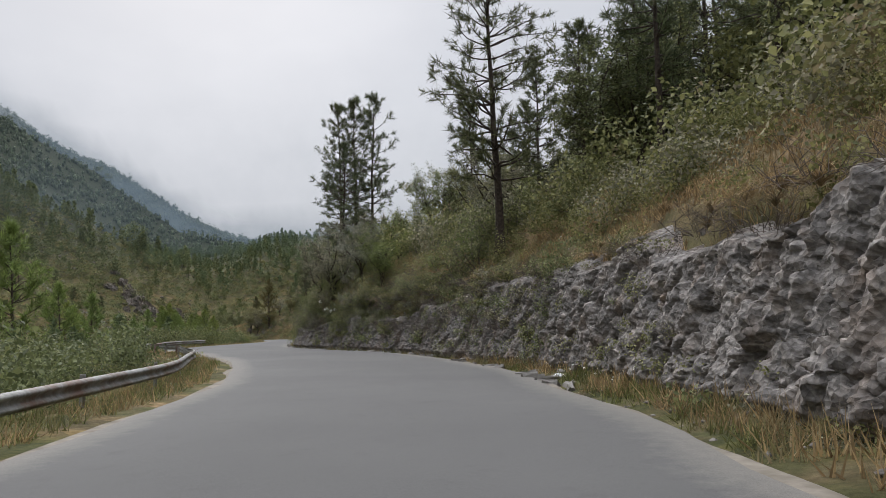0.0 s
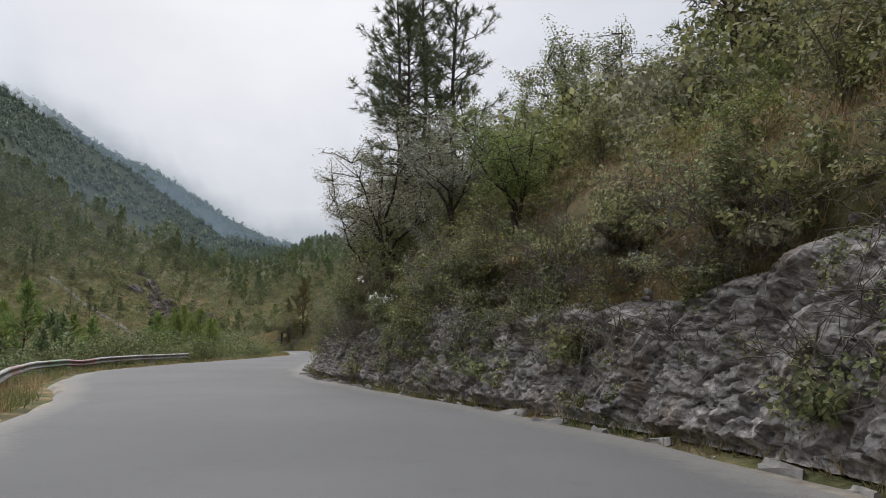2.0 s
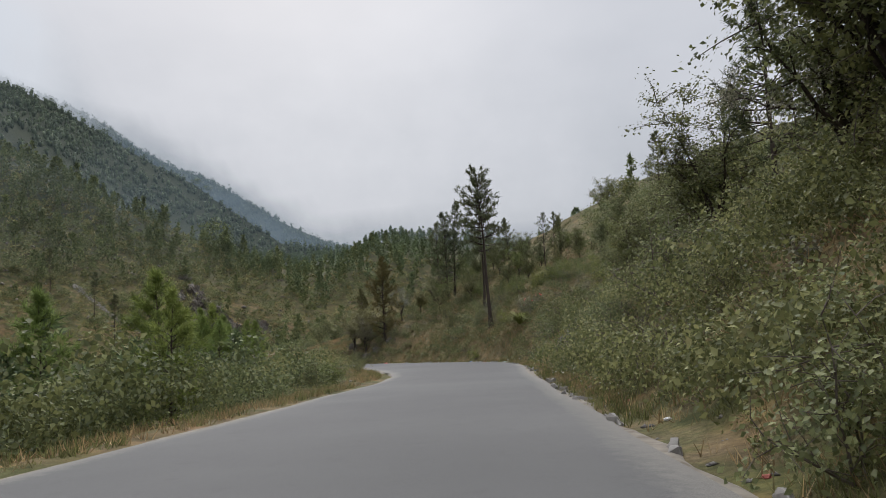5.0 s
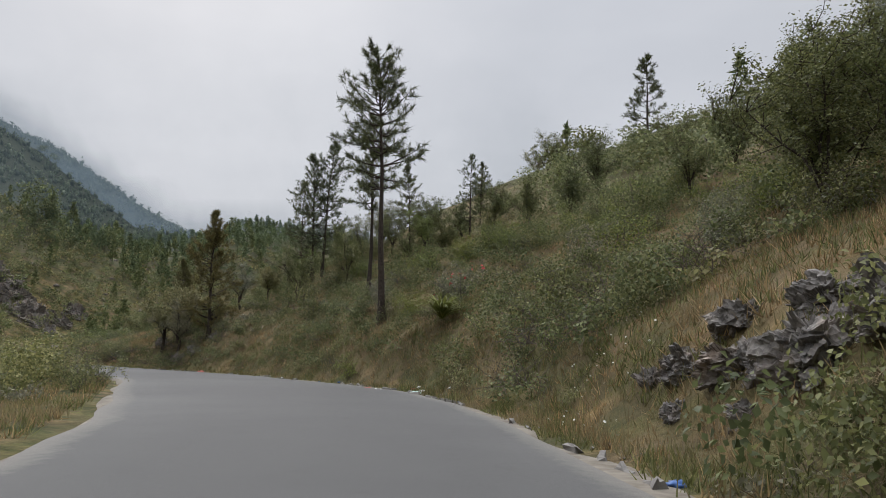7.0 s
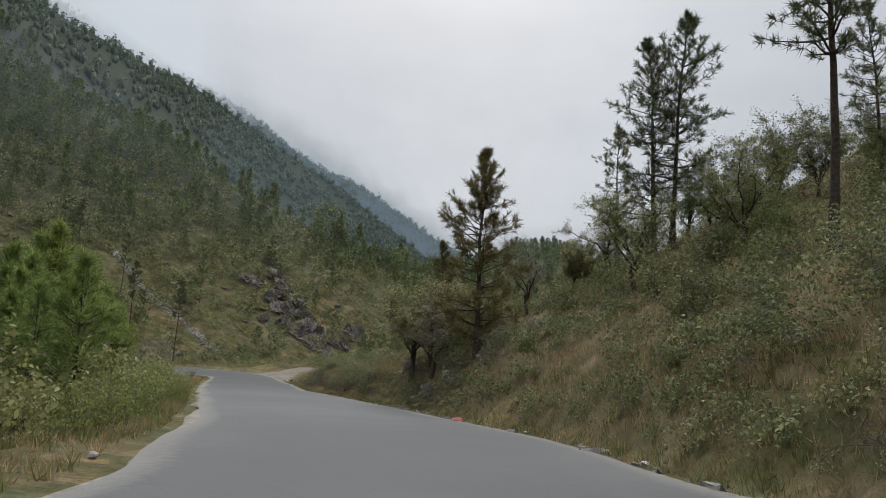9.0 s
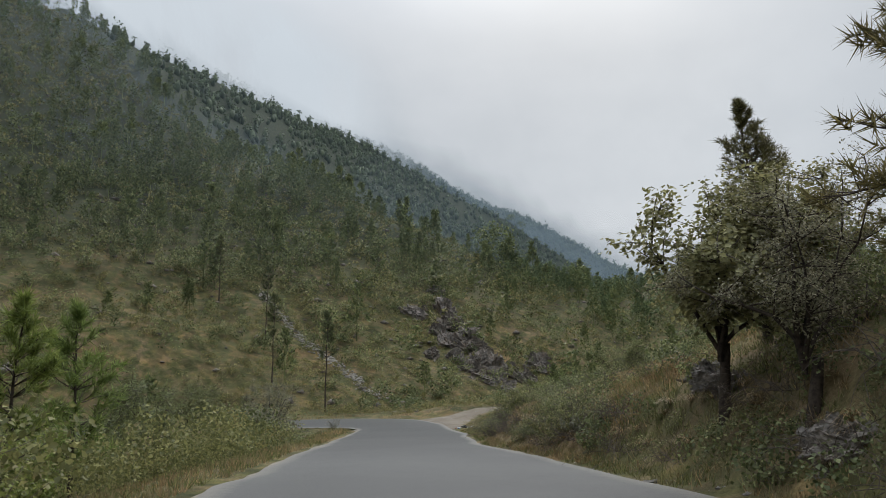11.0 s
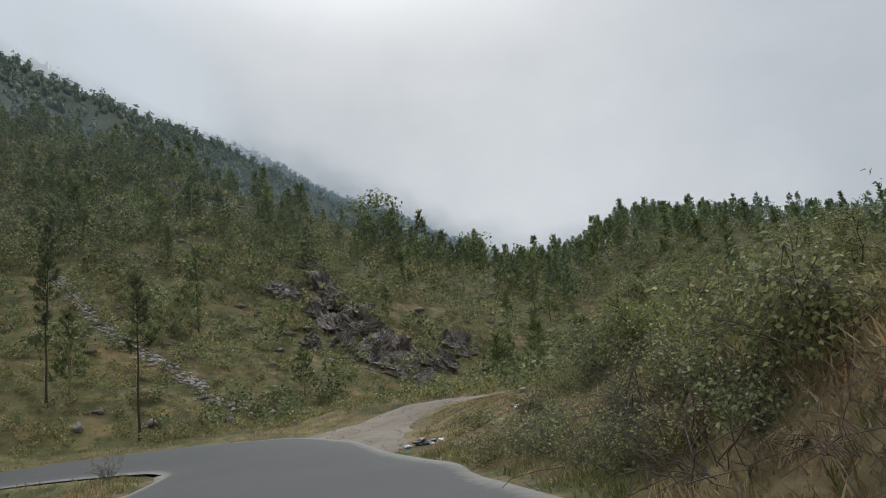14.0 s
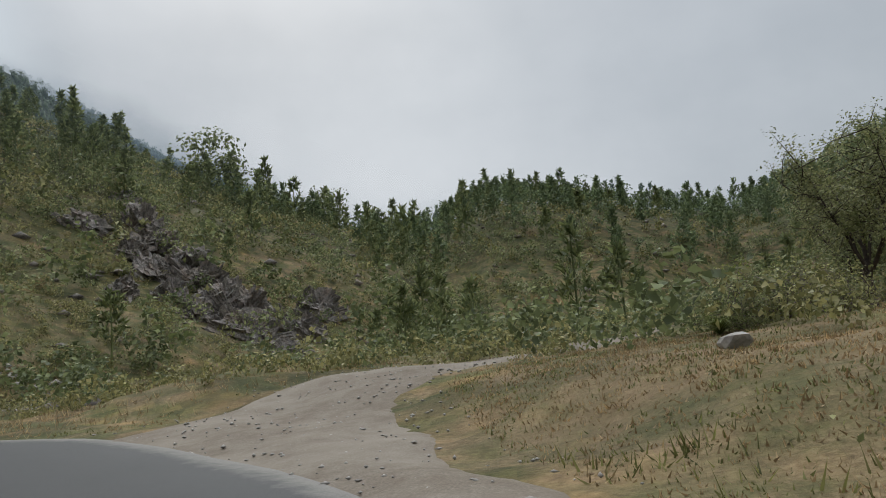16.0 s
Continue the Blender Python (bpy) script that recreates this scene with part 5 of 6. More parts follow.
def on_gravel(x, y):
    x, y = np.asarray(x, float), np.asarray(y, float)
    d, qx, qy, u = nearest(TRACK, x, y)
    k = np.clip(u.astype(int), 0, len(TRACK) - 1)
    side = (x - qx) * TRACK_N[k, 0] + (y - qy) * TRACK_N[k, 1]
    return (d < np.where(side > 0, TRACK_RIGHT[k], TRACK_W[k])).astype(float)


def gravel():
    k = np.arange(len(TRACK))
    rows = []
    for t in np.linspace(-1, 1, 25):
        w = (TRACK_RIGHT if t > 0 else TRACK_W) * (1 + 0.15 * fbm(k * 0.7, k * 0.0 + (5 if t > 0 else 0), 2.5, 3, 6))
        q = TRACK + TRACK_N * (w * t)[:, None]
        z = ground(q[:, 0], q[:, 1])
        z = z + 0.06 - 0.4 * abs(t) ** 8 + 0.04 * fbm(q[:, 0], q[:, 1], 1.2, 3, 7)
        z = np.where(inside_road(q[:, 0], q[:, 1]), road_z(q[:, 1]) - 0.02, z)
        z[0] -= 0.35
        rows.append(np.column_stack((q, z)))
    V = np.stack(rows, 1).reshape(-1, 3)
    return tagged(new("gravel_turnout", mesh_from("gravel_turnout", V, grid_faces(25, len(TRACK)), 4, [M_GRAVEL], True)), "pale gravel turnout and dirt track off the bend", "track", kind="structure")


gravel()

# ---------------------------------------------------------------- grass over the banks


def grass_field(name, label, n, right, y0, y1, d0, d1, size, material, seed, power=1.4, blades=6):
    r = np.random.default_rng(seed)
    line, nrm = (R_LINE, R_NORM) if right else (L_LINE, L_NORM)
    cut = int(np.argmax(line[:, 1])) + 1
    ys = r.uniform(y0, y1, n)
    i = np.searchsorted(line[:cut, 1], ys).clip(1, cut - 1)
    t = ((ys - line[i - 1, 1]) / np.maximum(line[i, 1] - line[i - 1, 1], 1e-6))[:, None]
    d = d0 + (d1 - d0) * r.uniform(0, 1, n) ** power
    xy = line[i - 1] + (line[i] - line[i - 1]) * t + nrm[i] * d[:, None]
    keep = ~inside_road(xy[:, 0], xy[:, 1]) & (on_gravel(xy[:, 0], xy[:, 1]) < 0.5) & (fbm(xy[:, 0], xy[:, 1], 2.0, 3, seed) > -0.35)
    xy = xy[keep]
    dd = np.minimum(nearest(R_LINE, xy[:, 0], xy[:, 1])[0], nearest(L_LINE, xy[:, 0], xy[:, 1])[0])
    xy = xy[dd > 0.75 * d0]
    c = np.column_stack((xy, ground(xy[:, 0], xy[:, 1]) - 0.03))
    g = Geo()
    m = len(c)
    w = unit(np.array((0, 0, 1.0)) + r.normal(0, 0.45, (m, blades, 3)))
    ln = size * r.uniform(0.4, 1.2, (m, 1, 1)) * r.uniform(0.6, 1.1, (m, blades, 1))
    s = unit(np.cross(w, r.normal(0, 1, (m, blades, 3)))) * 0.012 * (0.6 + size)
    root = c[:, None] + r.normal(0, 0.06, (m, blades, 3)) * (1, 1, 0)
    V = np.stack((root - s, root + s, root + w * ln), 2).reshape(-1, 3)
    g.add(V, np.arange(len(V)).reshape(-1, 3))
    return tagged(new(name, g.mesh(name, material)), label, "grass", kind="stuff")


grass_field("bank_grass", "dry straw-coloured grass on the bank", 15000, True, -4, 62, 0.5, 9, 0.42, M_GRASS_DRY, 3, 1.0)
grass_field("bank_grass", "dry straw-coloured grass on the slope", 15000, True, 60, 177, 0.5, 16, 0.34, M_GRASS_DRY, 4, 1.2)
grass_field("bank_grass", "tan and brown grass on the open slope", 9000, True, 104, 150, 0.6, 14, 0.28, M_GRASS_TAN, 14, 1.1)
grass_field("bank_grass", "olive grass on the open slope", 16000, True, 96, 165, 0.6, 13, 0.34, M_GRASS_GREEN, 15, 1.1)
grass_field("green_grass", "green weeds along the foot of the bank", 15000, True, 0, 190, 0.3, 2.2, 0.3, M_GRASS_GREEN, 5, 1.0)
grass_field("green_grass", "green and brown weeds beside the road", 14000, False, -6, 190, 0.6, 7.0, 0.34, M_GRASS_GREEN, 6, 1.3)
grass_field("verge_grass", "dry grass below the guard rail", 9000, False, -6, 190, 0.6, 6.0, 0.3, M_GRASS_DRY, 7, 1.3)

# ---------------------------------------------------------------- woods and scrub of the hills


def low_pine(seed, H, n, blades, size, slim=0.2):
    """A small pine: a thin trunk and whorls of limbs that end in bushy tufts."""
    r = np.random.default_rng(seed)
    g = Geo()
    bare = r.uniform(0.16, 0.34)
    tube(g, np.array(((0, 0, -0.3), (0.01, 0, H * 0.5), (0, 0, H))), (0.016 * H, 0.011 * H, 0.006), 3)
    t = r.uniform(bare, 0.98, n) ** 0.9
    up = np.clip((t - bare) / (1 - bare), 0, 1)
    rad = H * slim * (1.05 - up) ** 0.7 * np.sqrt(r.uniform(0.12, 1.25, n))
    az = r.uniform(0, 6.28, n)
    c = np.stack((rad * np.cos(az), rad * np.sin(az), t * H + 0.25 * rad), 1)
    w = unit(np.stack((np.cos(az), np.sin(az), np.full(n, 0.8)), 1))
    tufts(g, c, w, size, blades, r, 0.2)
    return np.vstack(g.v), np.vstack(g.f)


BALL_V = unit(np.array([(-1, 1.618, 0), (1, 1.618, 0), (-1, -1.618, 0), (1, -1.618, 0), (0, -1, 1.618), (0, 1, 1.618), (0, -1, -1.618), (0, 1, -1.618), (1.618, 0, -1), (1.618, 0, 1), (-1.618, 0, -1), (-1.618, 0, 1)], float))
BALL_F = np.array([(0, 11, 5), (0, 5, 1), (0, 1, 7), (0, 7, 10), (0, 10, 11), (1, 5, 9), (5, 11, 4), (11, 10, 2), (10, 7, 6), (7, 1, 8), (3, 9, 4), (3, 4, 2), (3, 2, 6), (3, 6, 8), (3, 8, 9), (4, 9, 5), (2, 4, 11), (6, 2, 10), (8, 6, 7), (9, 8, 1)])


def round_tree(seed, H, R, n, size, lobes=8, stem=0.0):
    """A bush or crown of several leafy clumps with dark gaps between them."""
    r = np.random.default_rng(seed)
    g = Geo()
    way = unit(r.normal(0, 1, (lobes, 3)) + (0, 0, 0.25))
    hub = way * (R * 0.62, R * 0.62, H * 0.33) * r.uniform(0.55, 1.05, (lobes, 1)) + (0, 0, H * (0.45 + 0.3 * stem))
    rad = r.uniform(0.2, 0.36, lobes) * R * 1.1
    k = r.choice(lobes, n, p=rad ** 2 / (rad ** 2).sum())
    out = unit(r.normal(0, 1, (n, 3)) + (0, 0, 0.35))
    p = hub[k] + out * (rad[k] * r.uniform(0.3, 1.0, n) ** 0.5 * 1.2)[:, None] * (1, 1, 0.85)
    p[:, 2] = np.maximum(0.04, p[:, 2])
    leaves(g, p, size, r, 0.7, 0.1, out)
    if stem:
        tube(g, np.array(((0, 0, -0.2), (0.02, 0, H * 0.3), (0, 0.02, H * 0.6))), (0.03 * H, 0.022 * H, 0.012 * H), 4)
    return np.vstack(g.v), np.vstack(g.f)


def far_tree(seed):
    """A far tree: a ragged solid crown with loose tufts."""
    r = np.random.default_rng(seed)
    v, f = BALL_V, BALL_F
    g = Geo()
    g.add(v * r.uniform(0.35, 1.1, (12, 1)) * (0.3, 0.3, 0.5) + (0, 0, 0.3), f)
    a, b = round_tree(seed + 500, 1.1, 0.5, 22, 0.2, 5)
    g.add(a, b)
    return np.vstack(g.v), np.vstack(g.f)


def scatter(name, label, category, spots, kits, material, seed):
    """Many copies of small kits in one mesh."""
    r = np.random.default_rng(seed)
    which = r.integers(0, len(kits), len(spots))
    Vs, Fs, n = [], [], 0
    for k, (v, f) in enumerate(kits):
        s = spots[which == k]
        if not len(s):
            continue
        a, z = r.uniform(0, 6.28, len(s)), s[:, 3] * r.uniform(0.85, 1.2, len(s))
        ca, sa, sz = np.cos(a)[:, None], np.sin(a)[:, None], s[:, 3][:, None]
        V = np.stack((s[:, 0:1] + sz * (ca * v[:, 0] - sa * v[:, 1]), s[:, 1:2] + sz * (sa * v[:, 0] + ca * v[:, 1]), s[:, 2:3] + z[:, None] * v[:, 2]), 2)
        F = f[None] + (np.arange(len(s)) * len(v))[:, None, None] + n
        Vs.append(V.reshape(-1, 3))
        Fs.append(F.reshape(-1, 3))
        n += V.shape[0] * V.shape[1]
    return tagged(new(name, mesh_from(name, np.vstack(Vs), np.vstack(Fs), 3, [material])), label, category, kind="stuff")


def hill_spots(seed, n, c, r0, r1, a0, a1, s0, s1, wood=None, near=9.0, power=0.6):
    """Chance spots on the hills in a ring sector round c; wood: how the growth thickens and thins."""
    r = np.random.default_rng(seed)
    rr = r0 + (r1 - r0) * r.uniform(0, 1, n) ** power
    az = np.radians(r.uniform(a0, a1, n))
    x, y = c[0] - rr * np.sin(az), c[1] + rr * np.cos(az)
    ok = ~inside_road(x, y)
    d = np.minimum(nearest(R_LINE, x, y)[0], nearest(L_LINE, x, y)[0])
    ok &= d > near
    if wood is not None:
        ok &= r.uniform(0, 1, n) < wood(x, y)
    x, y = x[ok], y[ok]
    return np.column_stack((x, y, sheet(x, y) - 0.2, r.uniform(s0, s1, len(x))))


def off_crag(x, y):
    """Little grows on the crags and just below them."""
    return 1.0 - 0.35 * (np.hypot((x + 93) / 13.0, (y - 243) / 11.0) < 1)


def near_side(x, y):
    """The side of the spur that faces the road."""
    r, az = polar(x, y, (-50.3, 165.5))
    return (r < np.interp(az, [-30, 0, 10, 16, 24, 34, 44, 57, 75, 110, 160], [150, 165, 172, 172, 165, 180, 210, 270, 330, 380, 420]) + 14) * (hash2(np.floor(x * 3), np.floor(y * 3), 5) < off_crag(x, y))


def far_side(x, y):
    """The side of the far mountain that faces the road."""
    r, az = polar(x, y, (-10.7, 48.4))
    return r < np.interp(az, [-40, 0, 9, 15, 19.3, 24.5, 29.7, 33.7, 41.4, 48.4, 60, 90, 150], [620, 640, 640, 660, 690, 720, 700, 670, 540, 390, 320, 290, 290]) + 3


def upper(x, y):
    """Woods close in towards the crest, and stay open on the lower slope; none behind the crest."""
    rise = np.maximum(0, -0.502 * x + 0.2207 * y - 90.4)
    return np.clip(0.14 + (rise / 55) ** 1.3 + 0.3 * fbm(x, y, 26, 3, 31), 0.04, 0.95) * near_side(x, y)


def side_woods(x, y):
    return np.clip(0.35 + 0.5 * fbm(x, y, 25, 3, 41), 0.02, 1.0)


def right_side(x, y):
    """Only ground to the right of the road."""
    return (y < 166 - 0.35 * (x + 45)) * (nearest(R_LINE, x, y)[0] < nearest(L_LINE, x, y)[0]) * np.clip(0.8 + 0.5 * fbm(x, y, 9, 3, 51), 0.15, 1)


C1 = (-50, 160)
KIT_MID = [low_pine(100 + i, 1.0, 60, 6, 0.1, 0.17 + 0.02 * i) for i in range(5)]
KIT_WOOD = [low_pine(110 + i, 1.0, 46, 5, 0.12, 0.16 + 0.02 * i) for i in range(5)] + [round_tree(115 + i, 1.0, 0.36, 130, 0.075, 10) for i in range(2)]
KIT_FAR = [far_tree(120 + i) for i in range(6)]
KIT_BUSH = [round_tree(140 + i, 1.0, 0.75, 34, 0.2, 4) for i in range(5)]
KIT_BUSH_NEAR = [round_tree(150 + i, 1.0, 0.8, 110, 0.12, 6) for i in range(5)]
KIT_CROWN = [round_tree(160 + i, 1.0, 0.46, 760, 0.045, 16) for i in range(4)]
KIT_LOW = [round_tree(170 + i, 1.0, 0.85, 190, 0.085, 8) for i in range(5)]
KIT_FINE = [round_tree(180 + i, 1.0, 0.8, 330, 0.062, 11) for i in range(5)]
scatter("pine_wood", "dark pines scattered over the opposite slope", "trees", hill_spots(1, 2300, C1, 55, 275, -8, 100, 4.0, 8.5, upper, 12), KIT_MID + KIT_WOOD, M_FOREST, 1)
scatter("pine_wood", "dense pine wood on the closing hill", "trees", hill_spots(2, 2900, (-63, 186), 105, 300, -45, 25, 4.0, 6.8, lambda x, y: np.clip(0.9 + 0.5 * fbm(x, y, 30, 3, 8), 0.3, 1), 12), KIT_WOOD, M_FOREST, 2)
scatter("far_wood", "misty wood on the far mountain", "trees", hill_spots(3, 18000, (-10, 48), 370, 735, -10, 78, 3.0, 6.5, lambda x, y: np.clip(0.85 + 0.6 * fbm(x, y, 60, 3, 18), 0.15, 1) * far_side(x, y), 12, 0.6), KIT_FAR, M_FAR, 3)
crest_a = np.arange(-8, 52, 0.11)
crest_r = np.interp(crest_a, [-40, 0, 9, 15, 19.3, 24.5, 29.7, 33.7, 41.4, 48.4, 60], [620, 640, 640, 660, 690, 720, 700, 670, 540, 390, 320]) - 3 + np.random.default_rng(90).normal(0, 2.0, len(crest_a))
crest = np.column_stack((-10.7 - crest_r * np.sin(np.radians(crest_a)), 48.4 + crest_r * np.cos(np.radians(crest_a))))
scatter("far_wood", "trees along the crest of the far mountain", "trees", np.column_stack((crest, sheet(crest[:, 0], crest[:, 1]) - 0.6, np.random.default_rng(91).uniform(2.5, 5.5, len(crest)))), KIT_FAR, M_FAR, 92)
scatter("lone_tree", "tall dark trees standing out on the ridge", "trees", np.array([(-120.0, 306.0, gz(-120, 306) - 0.5, 15.0), (-117.0, 308.0, gz(-117, 308) - 0.5, 12.0), (-102.0, 312.0, gz(-102, 312) - 0.5, 11.0), (-290.0, 660.0, gz(-290, 660) - 1, 13.0), (-281.0, 662.0, gz(-281, 662) - 1, 11.0)]), KIT_CROWN, M_FOREST, 71)
scatter("hill_scrub", "olive and brown scrub on the opposite slope", "scrub", hill_spots(4, 2600, C1, 35, 115, -10, 110, 0.4, 1.7, near_side, 7, 0.65), KIT_BUSH_NEAR, M_SCRUB, 4)
scatter("hill_scrub", "dark green bushes on the opposite slope", "scrub", hill_spots(24, 2200, C1, 40, 170, -10, 110, 0.7, 2.6, near_side, 7, 0.65), KIT_BUSH_NEAR, M_LEAF_DARK, 24)
scatter("hill_scrub", "olive and brown scrub high on the slope", "scrub", hill_spots(14, 5200, C1, 112, 250, -10, 110, 0.7, 2.6, near_side, 45, 0.75), KIT_BUSH, M_SCRUB, 14)
scatter("hill_scrub", "olive scrub over the valley side", "scrub", hill_spots(5, 4200, (-20, 70), 40, 280, 20, 110, 0.7, 2.8, near_side, 38, 0.7), KIT_BUSH, M_SCRUB, 5)
scatter("hill_scrub", "dark bushes over the valley side", "scrub", hill_spots(25, 3200, (-20, 70), 40, 300, 20, 110, 1.2, 3.0, near_side, 42, 0.7), KIT_BUSH, M_LEAF_DARK, 25)
scatter("slope_trees", "small leafy trees on the opposite slope", "trees", hill_spots(15, 420, C1, 50, 150, -8, 80, 1.8, 3.8, near_side, 14, 0.7), KIT_LOW, M_LEAF, 15)
scatter("valley_pines", "pines standing in the valley below the road", "trees", hill_spots(6, 900, (-20, 60), 25, 260, 12, 110, 3.0, 6.0, side_woods, 8), KIT_MID, M_FOREST, 6)
scatter("slope_thicket", "green thicket on the slope above the road", "scrub", hill_spots(7, 1400, (-12, 110), 15, 110, -115, 5, 1.0, 3.2, right_side, 8, 0.8), KIT_FINE, M_LEAF, 7)
scatter("bank_thicket", "dense green thicket above the rock face", "scrub", hill_spots(10, 1000, (4, 30), 0, 60, -180, 180, 1.2, 3.0, right_side, 3.4, 0.7), KIT_FINE, M_LEAF, 10)
scatter("bank_thicket", "grey-green thicket above the rock face", "scrub", hill_spots(11, 700, (2, 34), 0, 45, -180, 180, 1.0, 2.6, right_side, 3.0, 0.7), KIT_FINE, M_LEAF_GREY, 11)
scatter("bank_woods", "dark green tree crowns above the rock face", "trees", hill_spots(12, 260, (10, 24), 0, 38, -180, 180, 3.2, 6.0, right_side, 7.5, 0.6), KIT_CROWN, M_LEAF_DARK, 12)
scatter("slope_woods", "dark trees on the ridge above the road", "trees", hill_spots(13, 200, (-5, 125), 14, 70, -115, 5, 2.6, 4.4, right_side, 17, 0.7), KIT_CROWN, M_LEAF_DARK, 13)
scatter("slope_woods", "pines on the ridge above the road", "trees", hill_spots(8, 320, (-5, 115), 45, 170, -110, 0, 4.0, 7.0, None, 24), KIT_WOOD, M_FOREST, 8)
scatter("hill_scrub", "low bushes at the foot of the slope", "scrub", hill_spots(9, 1100, (-70, 195), 10, 75, 0, 80, 0.4, 1.3, lambda x, y: 1.0 - on_gravel(x, y), 5, 0.8), KIT_BUSH_NEAR, M_SCRUB, 9)


def edge_spots(seed, n, right, y0, y1, d0, d1, s0, s1, power=1.0):
    r = np.random.default_rng(seed)
    q = np.array(bank_spots(r, n, right, y0, y1, d0, d1, s0, s1, power, 0.08))
    q = q[on_gravel(q[:, 0], q[:, 1]) < 0.5]
    return q[:, [0, 1, 2, 4]]


scatter("slope_scrub", "olive green knee-high scrub over the bank", "scrub", edge_spots(31, 620, True, 92, 166, 1.1, 18, 0.4, 1.3, 1.4), KIT_LOW, M_LEAF_DARK, 31)
scatter("slope_scrub", "brown and grey scrub over the bank", "scrub", edge_spots(32, 700, True, 92, 168, 1.0, 18, 0.3, 1.0, 1.4), KIT_LOW, M_SCRUB, 32)
scatter("slope_scrub", "dark green bushes over the bank", "scrub", edge_spots(39, 190, True, 110, 165, 1.3, 13, 0.6, 1.5, 1.2), KIT_FINE, M_LEAF_DARK, 39)
scatter("face_scrub", "green scrub rooted in the rock face", "scrub", np.array(face_spots(rng, 150, 20, 60, 0.05, 0.98, 0.4, 0.9))[:, [0, 1, 2, 4]], KIT_LOW, M_LEAF, 43)
scatter("face_scrub", "brown and olive scrub rooted in the rock face", "scrub", np.array(face_spots(rng, 130, 12, 60, 0.05, 0.98, 0.3, 0.8))[:, [0, 1, 2, 4]], KIT_LOW, M_SCRUB, 44)
scatter("bank_scrub", "dark green bushes at the foot of the bank", "scrub", edge_spots(42, 130, True, 59, 84, 0.9, 4, 0.6, 1.5, 1.0), KIT_FINE, M_LEAF_DARK, 42)
scatter("bank_scrub", "green scrub along the top of the rock face", "scrub", edge_spots(33, 420, True, -6, 70, 2.4, 9, 0.4, 1.5, 1.2), KIT_FINE, M_LEAF, 33)
scatter("bank_scrub", "green scrub covering the steep bank", "scrub", edge_spots(34, 420, True, 62, 104, 0.9, 12, 0.4, 1.7, 1.3), KIT_FINE, M_LEAF, 34)
scatter("valley_thicket", "green bushes below the guard rail", "scrub", edge_spots(35, 520, False, -5, 112, 3.2, 16, 0.8, 2.8, 1.1), KIT_FINE, M_LEAF_DARK, 35)
scatter("valley_pines", "young pines behind the guard rail", "trees", edge_spots(41, 130, False, 58, 114, 6, 30, 2.4, 4.6, 0.9), KIT_MID, M_FOREST, 41)
scatter("valley_thicket", "dense green bushes behind the guard rail's end", "scrub", edge_spots(37, 110, False, 68, 93, 2.6, 11, 1.5, 2.7, 1.0), KIT_FINE, M_LEAF_DARK, 37)
scatter("valley_thicket", "tall green thicket in the valley below the rail", "scrub", edge_spots(38, 120, False, 46, 78, 7, 26, 2.2, 4.2, 1.0), KIT_FINE, M_LEAF_DARK, 38)
scatter("valley_thicket", "green bushes beside the bend", "scrub", edge_spots(36, 260, False, 118, 176, 2.2, 12, 0.8, 2.3, 1.2), KIT_FINE, M_LEAF, 36)


def patch_grass(name, label, n, c, radius, size, material, seed, blades=6):
    """Short grass in a round patch, off the asphalt and the gravel."""
    r = np.random.default_rng(seed)
    a, d = r.uniform(0, 6.28, n), radius * np.sqrt(r.uniform(0, 1, n))
    x, y = c[0] + d * np.cos(a), c[1] + d * np.sin(a)
    ok = ~inside_road(x, y) & (on_gravel(x, y) < 0.5) & (fbm(x, y, 2.5, 3, seed) > -0.3)
    x, y = x[ok], y[ok]
    ok = np.minimum(nearest(R_LINE, x, y)[0], nearest(L_LINE, x, y)[0]) > 0.5
    x, y = x[ok], y[ok]
    p = np.column_stack((x, y, ground(x, y) - 0.02))
    m = len(p)
    w = unit(np.array((0, 0, 1.0)) + r.normal(0, 0.55, (m, blades, 3)))
    ln = size * r.uniform(0.4, 1.2, (m, 1, 1)) * r.uniform(0.6, 1.1, (m, blades, 1))
    t = unit(np.cross(w, r.normal(0, 1, (m, blades, 3)))) * 0.014
    root = p[:, None] + r.normal(0, 0.07, (m, blades, 3)) * (1, 1, 0)
    V = np.stack((root - t, root + t, root + w * ln), 2).reshape(-1, 3)
    return tagged(new(name, mesh_from(name, V, np.arange(len(V)), 3, [material])), label, "grass", kind="stuff")


r_hide = np.random.default_rng(80)
q = np.column_stack((np.interp(r_hide.uniform(0, 1, 260), [0, 1], [-84, -106]), np.zeros(260)))
q[:, 1] = 178 + (q[:, 0] + 84) * 1.42
q += r_hide.normal(0, 1.6, (260, 2)) + (5.5, -4.5)
q = q[~inside_road(q[:, 0], q[:, 1])]
q = q[np.minimum(nearest(R_LINE, q[:, 0], q[:, 1])[0], nearest(L_LINE, q[:, 0], q[:, 1])[0]) > 3]
scatter("valley_thicket", "green bushes inside the lower bend", "scrub", np.column_stack((q, ground(q[:, 0], q[:, 1]) - 0.1, r_hide.uniform(1.8, 4.0, len(q)))), KIT_FINE, M_LEAF_DARK, 81)
q = np.column_stack((r_hide.uniform(-92, -66, 150), r_hide.uniform(166, 184, 150)))
q = q[~inside_road(q[:, 0], q[:, 1])]
q = q[np.minimum(nearest(R_LINE, q[:, 0], q[:, 1])[0], nearest(L_LINE, q[:, 0], q[:, 1])[0]) > 4]
scatter("valley_thicket", "dark bushes on the slope below the bend", "scrub", np.column_stack((q, ground(q[:, 0], q[:, 1]) - 0.1, r_hide.uniform(1.4, 3.4, len(q)))), KIT_FINE, M_LEAF_DARK, 82)
